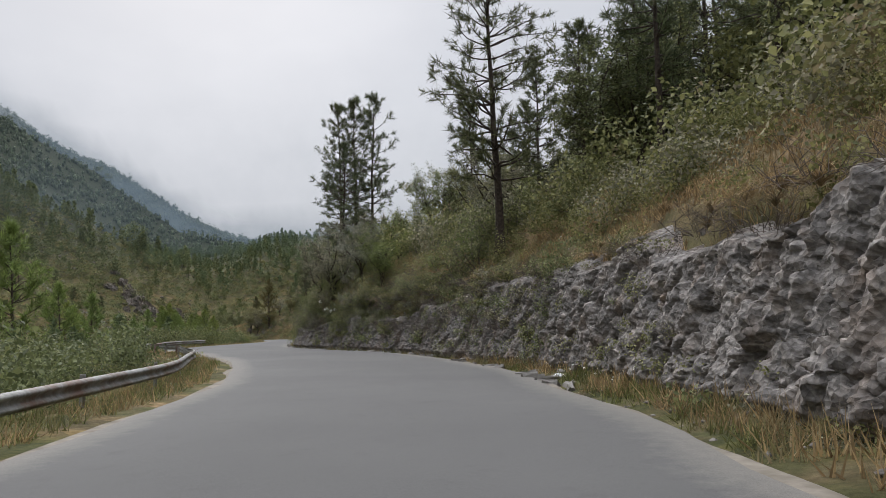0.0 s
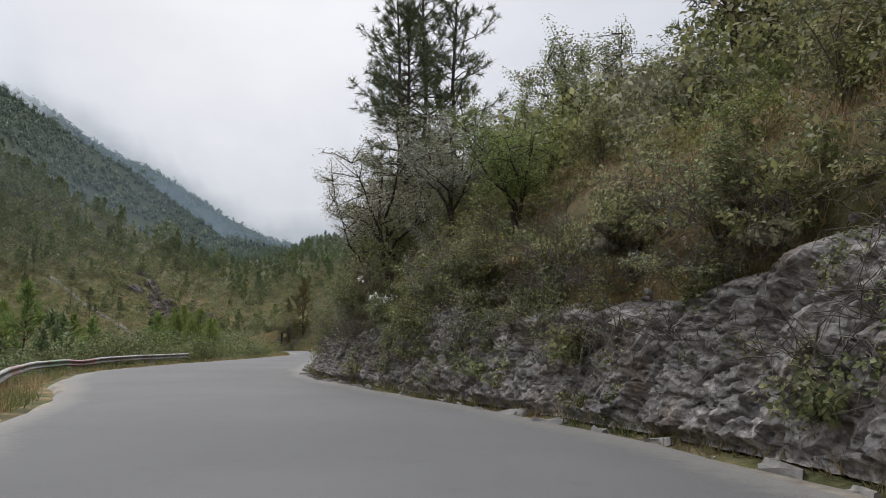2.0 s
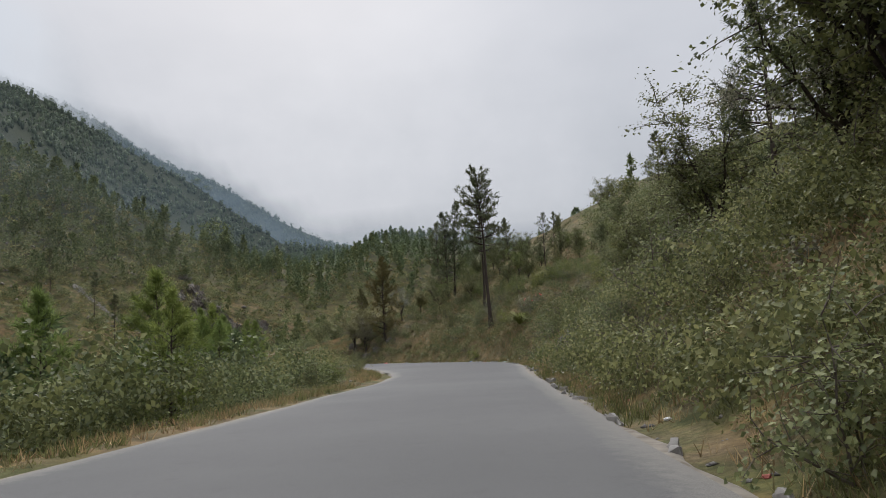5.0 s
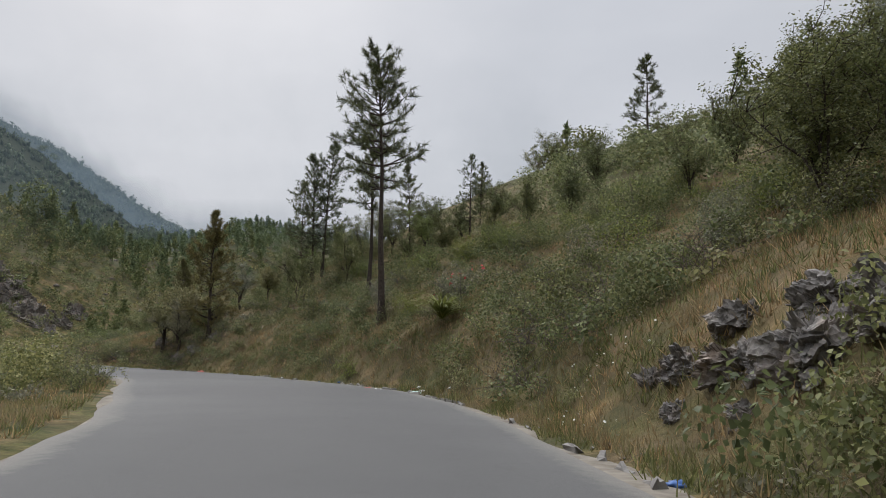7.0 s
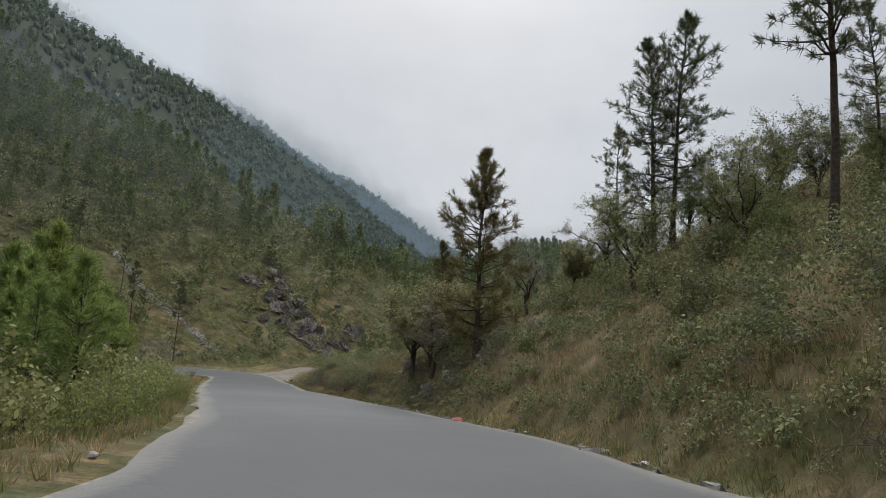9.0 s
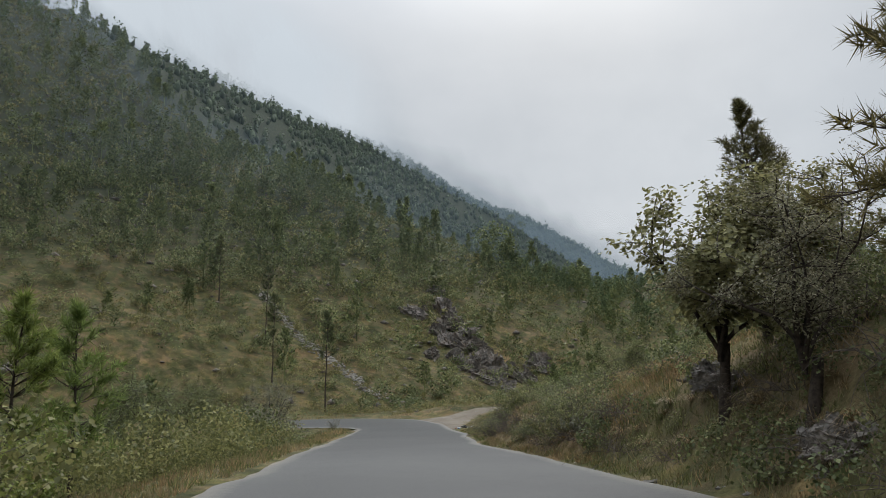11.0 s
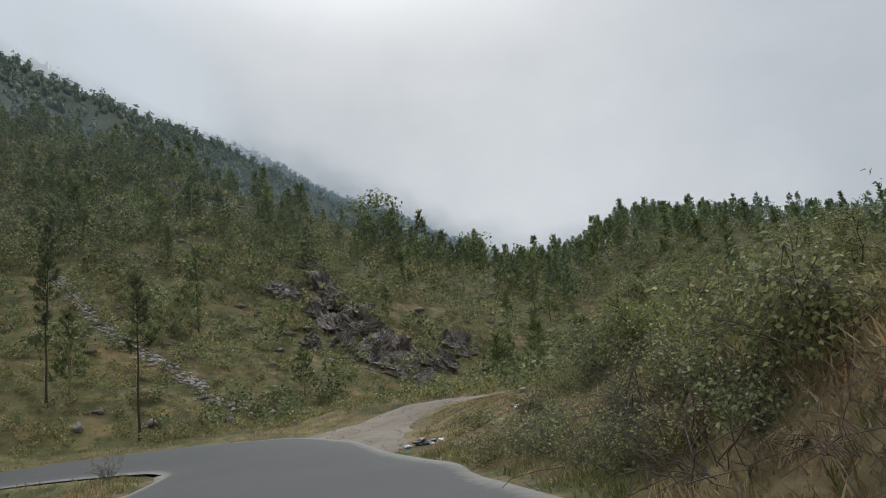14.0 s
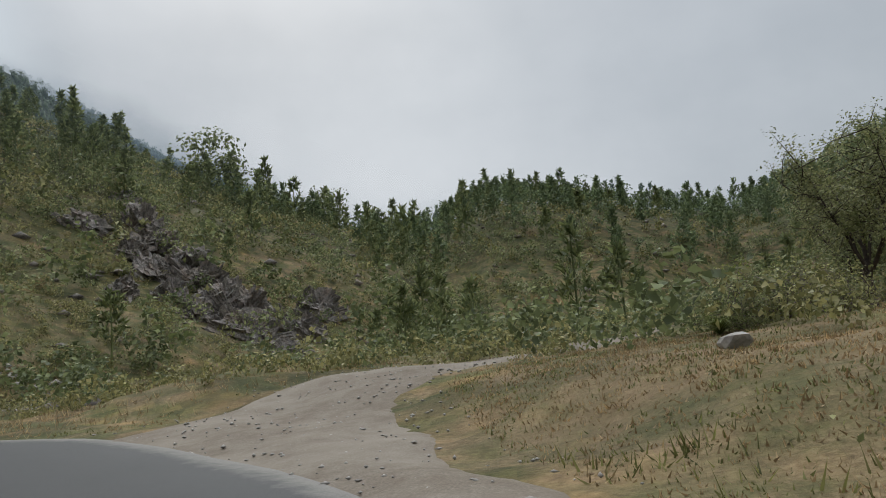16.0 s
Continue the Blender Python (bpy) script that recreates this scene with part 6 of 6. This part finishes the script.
patch_grass("mound_grass", "tan dry grass covering the mound", 8000, (-52, 186), 15, 0.11, M_GRASS_TAN, 65, 5)
patch_grass("mound_grass", "long tan grass on the steep side of the mound", 10000, (-46, 172), 9, 0.3, M_GRASS_TAN, 68, 5)
patch_grass("mound_grass", "olive grass on the steep side of the mound", 5000, (-46, 172), 9, 0.28, M_GRASS_GREEN, 69, 5)
patch_grass("mound_grass", "long dry grass on the mound's cut side", 7000, (-53.5, 180.5), 6, 0.3, M_GRASS_DRY, 70, 5)
patch_grass("turnout_grass", "short straw-coloured grass beside the gravel turnout", 8000, (-57, 199), 17, 0.09, M_GRASS_TAN, 61)
patch_grass("turnout_grass", "short green grass beside the gravel turnout", 8000, (-58, 200), 17, 0.09, M_GRASS_GREEN, 62)
patch_grass("turf", "short trodden tan grass on the mound", 8000, (-60, 196), 8, 0.085, M_GRASS_TAN, 66, 4)
patch_grass("turf", "short trodden green grass on the mound", 6000, (-60, 196), 8, 0.075, M_GRASS_GREEN, 67, 4)
patch_grass("meadow_grass", "brown grass below the opposite slope", 9000, (-84, 213), 22, 0.25, M_GRASS_DRY, 63, 4)
patch_grass("spit_grass", "olive grass inside the bend", 4000, (-72, 183), 14, 0.25, M_GRASS_GREEN, 64, 5)

# ---------------------------------------------------------------- crags, stones and litter


def crag(seed, material, name="crag", label="dark weathered limestone crag jutting from the slope", group="crags"):
    """A jagged outcrop: one rock mass broken into many tilted facets, ledges and clefts."""
    r = np.random.default_rng(seed)
    bm = bmesh.new()
    bmesh.ops.create_icosphere(bm, subdivisions=6, radius=1)
    d = np.array([v.co for v in bm.verts])
    warp = unit(d + 0.1 * np.stack([fbm(d[:, (i + 1) % 3], d[:, (i + 2) % 3], 0.4, 2, seed + i) for i in range(3)], 1))
    reach = np.ones(len(d))
    for count, depth in ((40, 0.2), (300, 0.12)):
        site = unit(r.normal(0, 1, (count, 3)))
        way = unit(site + r.normal(0, 0.3, (count, 3)))
        near = np.argmax(warp @ site.T, 1)
        lift = 1 + depth * (r.uniform(-1, 1, count) + 0.5 * np.sin(9 * site[:, 0] + seed))
        reach = reach * lift[near] * np.clip((site * way).sum(1)[near] / np.maximum((d * way[near]).sum(1), 0.35), 0.75, 1.3)
    co = d * reach[:, None] * (1.0, 0.8, 1.0) + (0, 0, 0.15)
    for v, c in zip(bm.verts, co):
        v.co = c
    me = bpy.data.meshes.new(name)
    bm.to_mesh(me)
    bm.free()
    me.materials.append(material)
    return tagged(new(name, me), label, "rock", group)


CRAG = [crag(200 + 20 * i, M_CRAG) for i in range(4)]
crag_spots = [(-86.8, 239.8, 2.2), (-88.6, 242.6, 2.4), (-91.0, 245.0, 1.8), (-93.4, 247.4, 2.0), (-96.2, 249.6, 1.7), (-99.4, 250.6, 1.9), (-102.8, 254.2, 1.9), (-97.0, 245.0, 1.5), (-93.0, 241.0, 1.3), (-90.4, 239.6, 1.2), (-99.6, 247.2, 1.2), (-84.4, 246.0, 1.6), (-85.6, 253.0, 2.0), (-104.5, 247.5, 1.5), (-109, 262, 1.6),
              ]
crag_spots += [(x + rng.normal(0, 3.0), y + rng.normal(0, 2.5), rng.uniform(0.5, 1.3)) for x, y, _ in crag_spots[:11] for _ in range(2)]
for i, (x, y, s) in enumerate(crag_spots):
    o = CRAG[i] if i < 4 else CRAG[i % 4].copy()
    if i >= 4:
        scene.collection.objects.link(o)
    tilt = Vector(((gz(x - 1.5, y) - gz(x + 1.5, y)) / 3, (gz(x, y - 1.5) - gz(x, y + 1.5)) / 3, 1)).normalized().to_track_quat("Z", "Y").to_matrix().to_4x4()
    o.matrix_basis = Matrix.Translation((x, y, gz(x, y) - 0.3 * s)) @ tilt @ Matrix.Rotation(rng.uniform(0, 6.28), 4, "Z") @ Matrix.Diagonal((s * rng.uniform(0.9, 1.4), s * 1.05, s * rng.uniform(0.75, 1.05), 1))

WHITE = [boulder("pale_stone", 230 + i, 1.0, M_PALE, "pale limestone block lying beside the road", group="pale stones", detail=2, squash=(1, 0.8, 0.7)) for i in range(3)]
white = [(-60.7, 188.9, 0.3), (-59.3, 187.2, 0.2), (-58.4, 186.4, 0.16), (-60.2, 190.2, 0.22), (-61.4, 197.4, 0.5), (-58.6, 192.0, 0.3), (-11.4, 37.3, 0.32), (-12.0, 38.5, 0.2), (0.2, 34.6, 0.2), (-0.2, 32.6, 0.26), (1.3, 27.0, 0.2), (1.6, 25.5, 0.15), (2.4, 21.0, 0.2), (2.7, 18.4, 0.24), (-24.3, 101.5, 0.22), (-32.5, 131.0, 0.22), (-76.0, 211.9, 0.8), 
         (-46.8, 181.5, 0.45), (-21.4, 127.6, 0.16)]
for i, (x, y, s) in enumerate(white):
    o = WHITE[i] if i < 3 else WHITE[i % 3].copy()
    if i >= 3:
        scene.collection.objects.link(o)
    o.matrix_basis = Matrix.Translation((x, y, gz(x, y) + 0.15 * s)) @ Matrix.Rotation(rng.uniform(0, 6.28), 4, "Z") @ Matrix.Scale(s * 0.5, 4)


def pebbles(name, label, pts, size, material, seed):
    """Many small angular stones in one mesh."""
    r = np.random.default_rng(seed)
    base = np.array(((1, 0, 0), (-1, 0, 0), (0, 1, 0), (0, -1, 0), (0, 0, 1), (0, 0, -1)), float)
    f = np.array(((0, 2, 4), (2, 1, 4), (1, 3, 4), (3, 0, 4), (2, 0, 5), (1, 2, 5), (3, 1, 5), (0, 3, 5)))
    n = len(pts)
    s = size * r.uniform(0.35, 1.2, (n, 1, 1)) * r.uniform(0.6, 1.3, (n, 1, 3)) * (1, 1, 0.55)
    v = base[None] * s * r.uniform(0.7, 1.2, (n, 6, 3))
    a = r.uniform(0, 6.28, n)
    ca, sa = np.cos(a)[:, None], np.sin(a)[:, None]
    v = np.stack((v[:, :, 0] * ca - v[:, :, 1] * sa, v[:, :, 0] * sa + v[:, :, 1] * ca, v[:, :, 2]), 2) + pts[:, None]
    F = f[None] + (np.arange(n) * 6)[:, None, None]
    return tagged(new(name, mesh_from(name, v.reshape(-1, 3), F.reshape(-1, 3), 3, [material])), label, "stones", kind="stuff")


def along(line, n, width, seed):
    r = np.random.default_rng(seed)
    line = smooth_line(np.array(line, float), 0.5)
    i = r.integers(0, len(line), n)
    q = line[i] + r.normal(0, width, (n, 2))
    return np.column_stack((q, sheet(q[:, 0], q[:, 1]) + 0.02))


pebbles("stony_gully", "pale stones of a dry gully down the slope", along([(-85.5, 214), (-87.3, 220.4), (-91.5, 219.2), (-95.1, 220.3), (-99.8, 221.4), (-103.3, 222.3), (-108.8, 223.6), (-118, 228)], 900, 0.5, 3), 0.3, M_PALE, 4)
q = along(TRACK[:45], 1500, 2.4, 8)
pebbles("gravel", "loose pale gravel stones on the turnout", q[~inside_road(q[:, 0], q[:, 1]) & (on_gravel(q[:, 0], q[:, 1]) > 0.5)] + (0, 0, 0.05), 0.045, M_PALE, 5)
q = np.array([beside(True, y, d) for y, d in zip(rng.uniform(4, 190, 900), rng.uniform(0.1, 1.2, 900))])
pebbles("gravel", "small stones fallen along the bank's foot", np.column_stack((q, ground(q[:, 0], q[:, 1]) + 0.01)), 0.06, M_ROCK, 6)
q = hill_spots(21, 900, C1, 40, 170, -5, 110, 0.2, 0.9, None, 6, 0.7)
q = q[np.hypot(q[:, 0] + 62, q[:, 1] - 214) > 17]
pebbles("hill_stones", "grey limestone outcrops strewn over the slope", q[:, :3] + (0, 0, 0.25), 0.75, M_CRAG, 7)

# broken rock showing through the slope
OUT = [crag(300 + 20 * i, M_ROCK, "outcrop", "grey broken rock showing through the bank", "outcrops") for i in range(3)]
out_spots = [(-14.7, 104.6, 0.62), (-14.3, 103.8, 0.6), (-15.0, 106.2, 0.5), (-14.9, 105.4, 0.42), (-15.2, 107.6, 0.45), (-14.6, 107.0, 0.4), (-14.2, 105.4, 0.5), (-15.4, 108.3, 0.28), (-13.9, 104.8, 0.45), (-15.5, 106.9, 0.22), (-15.3, 105.2, 0.2),
             (-39.4, 162.0, 0.6), (-38.9, 161.0, 0.5), (-36.4, 156.6, 0.6), (-35.2, 155.6, 0.5), (-34.8, 154.9, 0.45), (-33.4, 154.2, 0.5), (-32.0, 159.6, 0.6), (-34.6, 158.6, 0.55), (-40.2, 163.6, 0.45)]
for i, (x, y, sz) in enumerate(out_spots):
    o = OUT[i] if i < 3 else OUT[i % 3].copy()
    if i >= 3:
        scene.collection.objects.link(o)
    o.matrix_basis = Matrix.Translation((x, y, gz(x, y) - 0.25 * sz)) @ Euler((rng.normal(0, 0.3), rng.normal(0, 0.3), rng.uniform(0, 6.28))).to_matrix().to_4x4() @ Matrix.Diagonal((0.8 * sz, 0.8 * sz, sz * rng.uniform(0.5, 0.75), 1))

q = np.array([(-17.2, 128.2)] * 14) + rng.normal(0, 0.55, (14, 2))
gr = Geo()
leaves(gr, np.column_stack((q, ground(q[:, 0], q[:, 1]) + rng.uniform(0.9, 1.7, len(q)))), 0.16, rng, 0.8)
tagged(new("red_flowers", gr.mesh("red_flowers", make_plain("red_petals", (0.5, 0.06, 0.06), (0.65, 0.1, 0.1), 0.7))), "few red flowers on the grey shrub", "flowers", kind="stuff")

# white blossoms on a bush that hangs over the rock
gb = Geo()
for _ in range(13):
    spot = np.array((-7.15, 50.6, 2.75)) + rng.normal(0, 1, 3) * (0.3, 0.3, 0.28)
    leaves(gb, spot + rng.normal(0, 0.03, (14, 3)), 0.085, rng, 0.9, 0.3, rng.normal(0, 0.5, (14, 3)))
tagged(new("white_blossoms", gb.mesh("white_blossoms", M_FLOWER)), "white blossoms on a bush above the rock", "flowers", kind="stuff")

# small white flowers among the weeds
q = np.array([beside(True, y, d) for y, d in zip(rng.uniform(4, 112, 1500), rng.uniform(0.6, 2.6, 1500))])
q = q[fbm(q[:, 0], q[:, 1], 2.5, 3, 50) > 0.05]
gf = Geo()
leaves(gf, np.column_stack((q, ground(q[:, 0], q[:, 1]) + rng.uniform(0.1, 0.35, len(q)))), 0.045, rng, 0.9)
tagged(new("wild_flowers", gf.mesh("wild_flowers", M_FLOWER)), "tiny white flowers among the roadside weeds", "flowers", kind="stuff")


def crumpled(name, seed, size, material, label, squash=0.55):
    """A crumpled bag or cloth."""
    bm = bmesh.new()
    bmesh.ops.create_icosphere(bm, subdivisions=3, radius=1)
    for v in bm.verts:
        c = v.co.copy()
        k = 1 + 0.6 * noise.noise(c * 1.8 + Vector((seed * 3.1, 0, 0))) + 0.5 * abs(noise.noise(c * 3.6 + Vector((0, seed, 0))))
        c = c * k
        c.z = max(-0.25, c.z * squash)
        v.co = c * size
    me = bpy.data.meshes.new(name)
    bm.to_mesh(me)
    bm.free()
    me.materials.append(material)
    for f in me.polygons:
        f.use_smooth = True
    return tagged(new(name, me), label, "litter", "roadside litter")


M_BLACKBAG = make_plain("black_plastic", (0.012, 0.012, 0.013), (0.03, 0.03, 0.032), 0.35, 0.0, 6.0, 0.2)
M_WHITEBAG = make_plain("white_plastic", (0.55, 0.55, 0.55), (0.75, 0.75, 0.74), 0.5, 0.0, 9.0, 0.2)
M_BLUEBAG = make_plain("blue_plastic", (0.04, 0.1, 0.3), (0.1, 0.2, 0.45), 0.5)
M_REDCLOTH = make_plain("red_cloth", (0.22, 0.06, 0.05), (0.4, 0.13, 0.1), 0.9)
M_GREENBAG = make_plain("pale_green_plastic", (0.35, 0.5, 0.42), (0.5, 0.66, 0.56), 0.5)


def drop(name, seed, x, y, size, material, label, squash=0.55, lift=0.2):
    o = crumpled(name, seed, size, material, label, squash)
    o.matrix_basis = Matrix.Translation((x, y, gz(x, y) + lift * size)) @ Matrix.Rotation(seed * 1.3, 4, "Z")


drop("rubbish_bag", 1, -62.5, 190.6, 0.2, M_BLACKBAG, "torn black rubbish bag lying on the gravel")
drop("rubbish_bag", 2, -62.2, 190.4, 0.14, M_BLACKBAG, "small black rubbish bag on the gravel", 0.45)
drop("rubbish_bag", 13, -62.3, 190.9, 0.12, M_BLACKBAG, "small black rubbish bag on the gravel", 0.5)
for i, (x, y, z, mt, word) in enumerate([(-62.9, 190.5, 0.09, M_WHITEBAG, "white"), (-63.0, 190.7, 0.07, M_BLUEBAG, "blue"), (-61.9, 190.6, 0.09, M_WHITEBAG, "white"), (-62.8, 190.3, 0.06, M_BLUEBAG, "blue"), (-62.0, 190.2, 0.07, M_WHITEBAG, "white"), (-63.1, 190.4, 0.06, M_REDCLOTH, "red"), (-59.7, 191.1, 0.13, M_WHITEBAG, "white"), (-59.4, 191.3, 0.11, M_WHITEBAG, "white"), (-59.8, 191.4, 0.1, M_GREENBAG, "pale green"), (-59.5, 190.9, 0.09, M_REDCLOTH, "red")]):
    drop("plastic_bag", 30 + i, x, y, z, mt, "crumpled %s plastic scrap thrown away beside the turnout" % word, 0.6)
drop("cloth", 6, -20.5, 124.5, 0.26, M_REDCLOTH, "heap of faded red cloth beside the asphalt")
drop("cloth", 7, -20.2, 124.1, 0.2, M_WHITEBAG, "crumpled pale cloth beside the asphalt")
drop("plastic_bag", 8, -18.9, 121.6, 0.14, M_GREENBAG, "pale green plastic bag caught in the grass", 0.6)
drop("plastic_bag", 9, -18.7, 122.0, 0.1, M_WHITEBAG, "white plastic bag caught in the grass")
drop("cloth", 10, -32.6, 148.3, 0.2, M_REDCLOTH, "scrap of red cloth at the foot of the bank")
drop("plastic_bag", 12, 2.5, 17.5, 0.15, M_WHITEBAG, "white plastic scrap at the foot of the bank", 0.4)
for i in range(26):
    p = beside(True, rng.uniform(12, 150), rng.uniform(0.35, 1.0))
    drop("litter", 20 + i, p[0], p[1], rng.uniform(0.035, 0.09), (M_WHITEBAG, M_WHITEBAG, M_BLUEBAG, M_REDCLOTH)[i % 4], "small scrap of litter at the roadside", 0.5)

# ---------------------------------------------------------------- cloud and haze sheets on the mountain


RIDGE_A = [-40, 0, 9, 15, 19.3, 24.5, 29.7, 33.7, 41.4, 48.4, 60, 90, 150]
RIDGE_R = [620, 640, 640, 660, 690, 720, 700, 670, 540, 390, 320, 290, 290]
RIDGE_E = [6.4, 7.4, 7.9, 8.4, 9.6, 12.7, 15.2, 17.6, 20.2, 21.9, 23.0, 20, 15]


def ridge_top(a):
    return np.interp(a, RIDGE_A, RIDGE_R) * math.tan(radians(np.interp(a, RIDGE_A, RIDGE_E)))


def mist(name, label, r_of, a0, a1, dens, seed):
    """A glowing cloud and haze sheet along the mountain; thickness set by height and bearing."""
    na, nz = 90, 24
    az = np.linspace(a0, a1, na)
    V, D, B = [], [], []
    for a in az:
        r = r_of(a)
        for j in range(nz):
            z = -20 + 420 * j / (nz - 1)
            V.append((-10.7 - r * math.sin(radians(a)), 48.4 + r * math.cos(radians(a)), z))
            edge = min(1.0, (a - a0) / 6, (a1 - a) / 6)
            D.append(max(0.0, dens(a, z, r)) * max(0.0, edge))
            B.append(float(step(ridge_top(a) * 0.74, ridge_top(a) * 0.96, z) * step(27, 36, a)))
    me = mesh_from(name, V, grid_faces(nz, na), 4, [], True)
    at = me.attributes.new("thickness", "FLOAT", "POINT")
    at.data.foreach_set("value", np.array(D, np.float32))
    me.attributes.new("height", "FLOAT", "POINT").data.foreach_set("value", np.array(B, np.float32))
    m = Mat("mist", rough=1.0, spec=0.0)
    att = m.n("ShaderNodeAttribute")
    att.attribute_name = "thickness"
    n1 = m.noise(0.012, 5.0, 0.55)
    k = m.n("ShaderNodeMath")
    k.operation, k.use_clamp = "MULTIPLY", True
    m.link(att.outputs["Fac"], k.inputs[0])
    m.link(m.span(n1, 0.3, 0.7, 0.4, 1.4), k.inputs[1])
    # the sheet emits its haze colour itself: blue below, pale near the crest
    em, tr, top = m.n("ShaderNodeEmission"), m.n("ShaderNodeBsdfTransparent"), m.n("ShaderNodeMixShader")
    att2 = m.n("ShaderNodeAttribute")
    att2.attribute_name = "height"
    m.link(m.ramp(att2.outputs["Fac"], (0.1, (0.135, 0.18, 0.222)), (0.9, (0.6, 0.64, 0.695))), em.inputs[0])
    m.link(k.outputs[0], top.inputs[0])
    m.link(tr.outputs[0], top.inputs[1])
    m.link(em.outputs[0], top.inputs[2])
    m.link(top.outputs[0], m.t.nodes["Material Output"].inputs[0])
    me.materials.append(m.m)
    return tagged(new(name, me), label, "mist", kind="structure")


def cloud_haze_density(a, z, r):
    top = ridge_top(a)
    # low: distance haze over the whole face; cap: cloud on the crest
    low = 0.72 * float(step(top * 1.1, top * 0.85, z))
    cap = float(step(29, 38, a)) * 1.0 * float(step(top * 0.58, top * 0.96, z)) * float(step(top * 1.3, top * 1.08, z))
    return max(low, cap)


mist("cloud_backdrop", "glowing sheet of thin cloud and haze before the far ridge", lambda a: np.interp(a, RIDGE_A, RIDGE_R) - 45, -8, 80, cloud_haze_density, 1)
mist("haze_backdrop", "glowing sheet of faint blue haze behind the near spur", lambda a: 345.0, -12, 75, lambda a, z, r: 0.2 * float(step(170, 70, z)), 2)


def slope_veil():
    """An added sheet imitating haze over the opposite slope, thicker towards the top and lit by the sky."""
    gx2, gy2 = np.linspace(-330, -86, 62), np.linspace(60, 420, 72)
    X, Y = np.meshgrid(gx2, gy2)
    X, Y = X.ravel(), Y.ravel()
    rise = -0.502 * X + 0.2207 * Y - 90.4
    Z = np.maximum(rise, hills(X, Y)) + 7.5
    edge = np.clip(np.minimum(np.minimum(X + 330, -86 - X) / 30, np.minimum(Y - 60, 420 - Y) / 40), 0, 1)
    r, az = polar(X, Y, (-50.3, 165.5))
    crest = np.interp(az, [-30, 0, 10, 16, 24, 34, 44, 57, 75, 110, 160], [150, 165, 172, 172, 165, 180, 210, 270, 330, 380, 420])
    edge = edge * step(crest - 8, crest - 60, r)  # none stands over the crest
    # haze is put in as opacity that grows up the slope
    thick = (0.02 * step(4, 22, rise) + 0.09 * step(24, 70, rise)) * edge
    me = mesh_from("slope_haze_sheet", np.column_stack((X, Y, Z)), grid_faces(len(gx2), len(gy2)), 4, [], True)
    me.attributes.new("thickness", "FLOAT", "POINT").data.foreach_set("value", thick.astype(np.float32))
    m = Mat("slope_haze_sheet", rough=1.0, spec=0.0)
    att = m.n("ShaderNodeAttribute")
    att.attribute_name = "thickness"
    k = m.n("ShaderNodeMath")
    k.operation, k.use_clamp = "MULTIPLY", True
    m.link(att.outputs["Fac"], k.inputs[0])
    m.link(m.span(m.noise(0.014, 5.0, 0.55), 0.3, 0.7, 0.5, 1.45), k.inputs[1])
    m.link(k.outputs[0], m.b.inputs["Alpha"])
    # blue-grey haze tone laid over the woods behind the sheet
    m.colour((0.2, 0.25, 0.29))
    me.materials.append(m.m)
    ob = tagged(new("slope_haze_sheet", me), "thin blue-grey sheet imitating haze over the wooded slope", "mist", kind="structure")
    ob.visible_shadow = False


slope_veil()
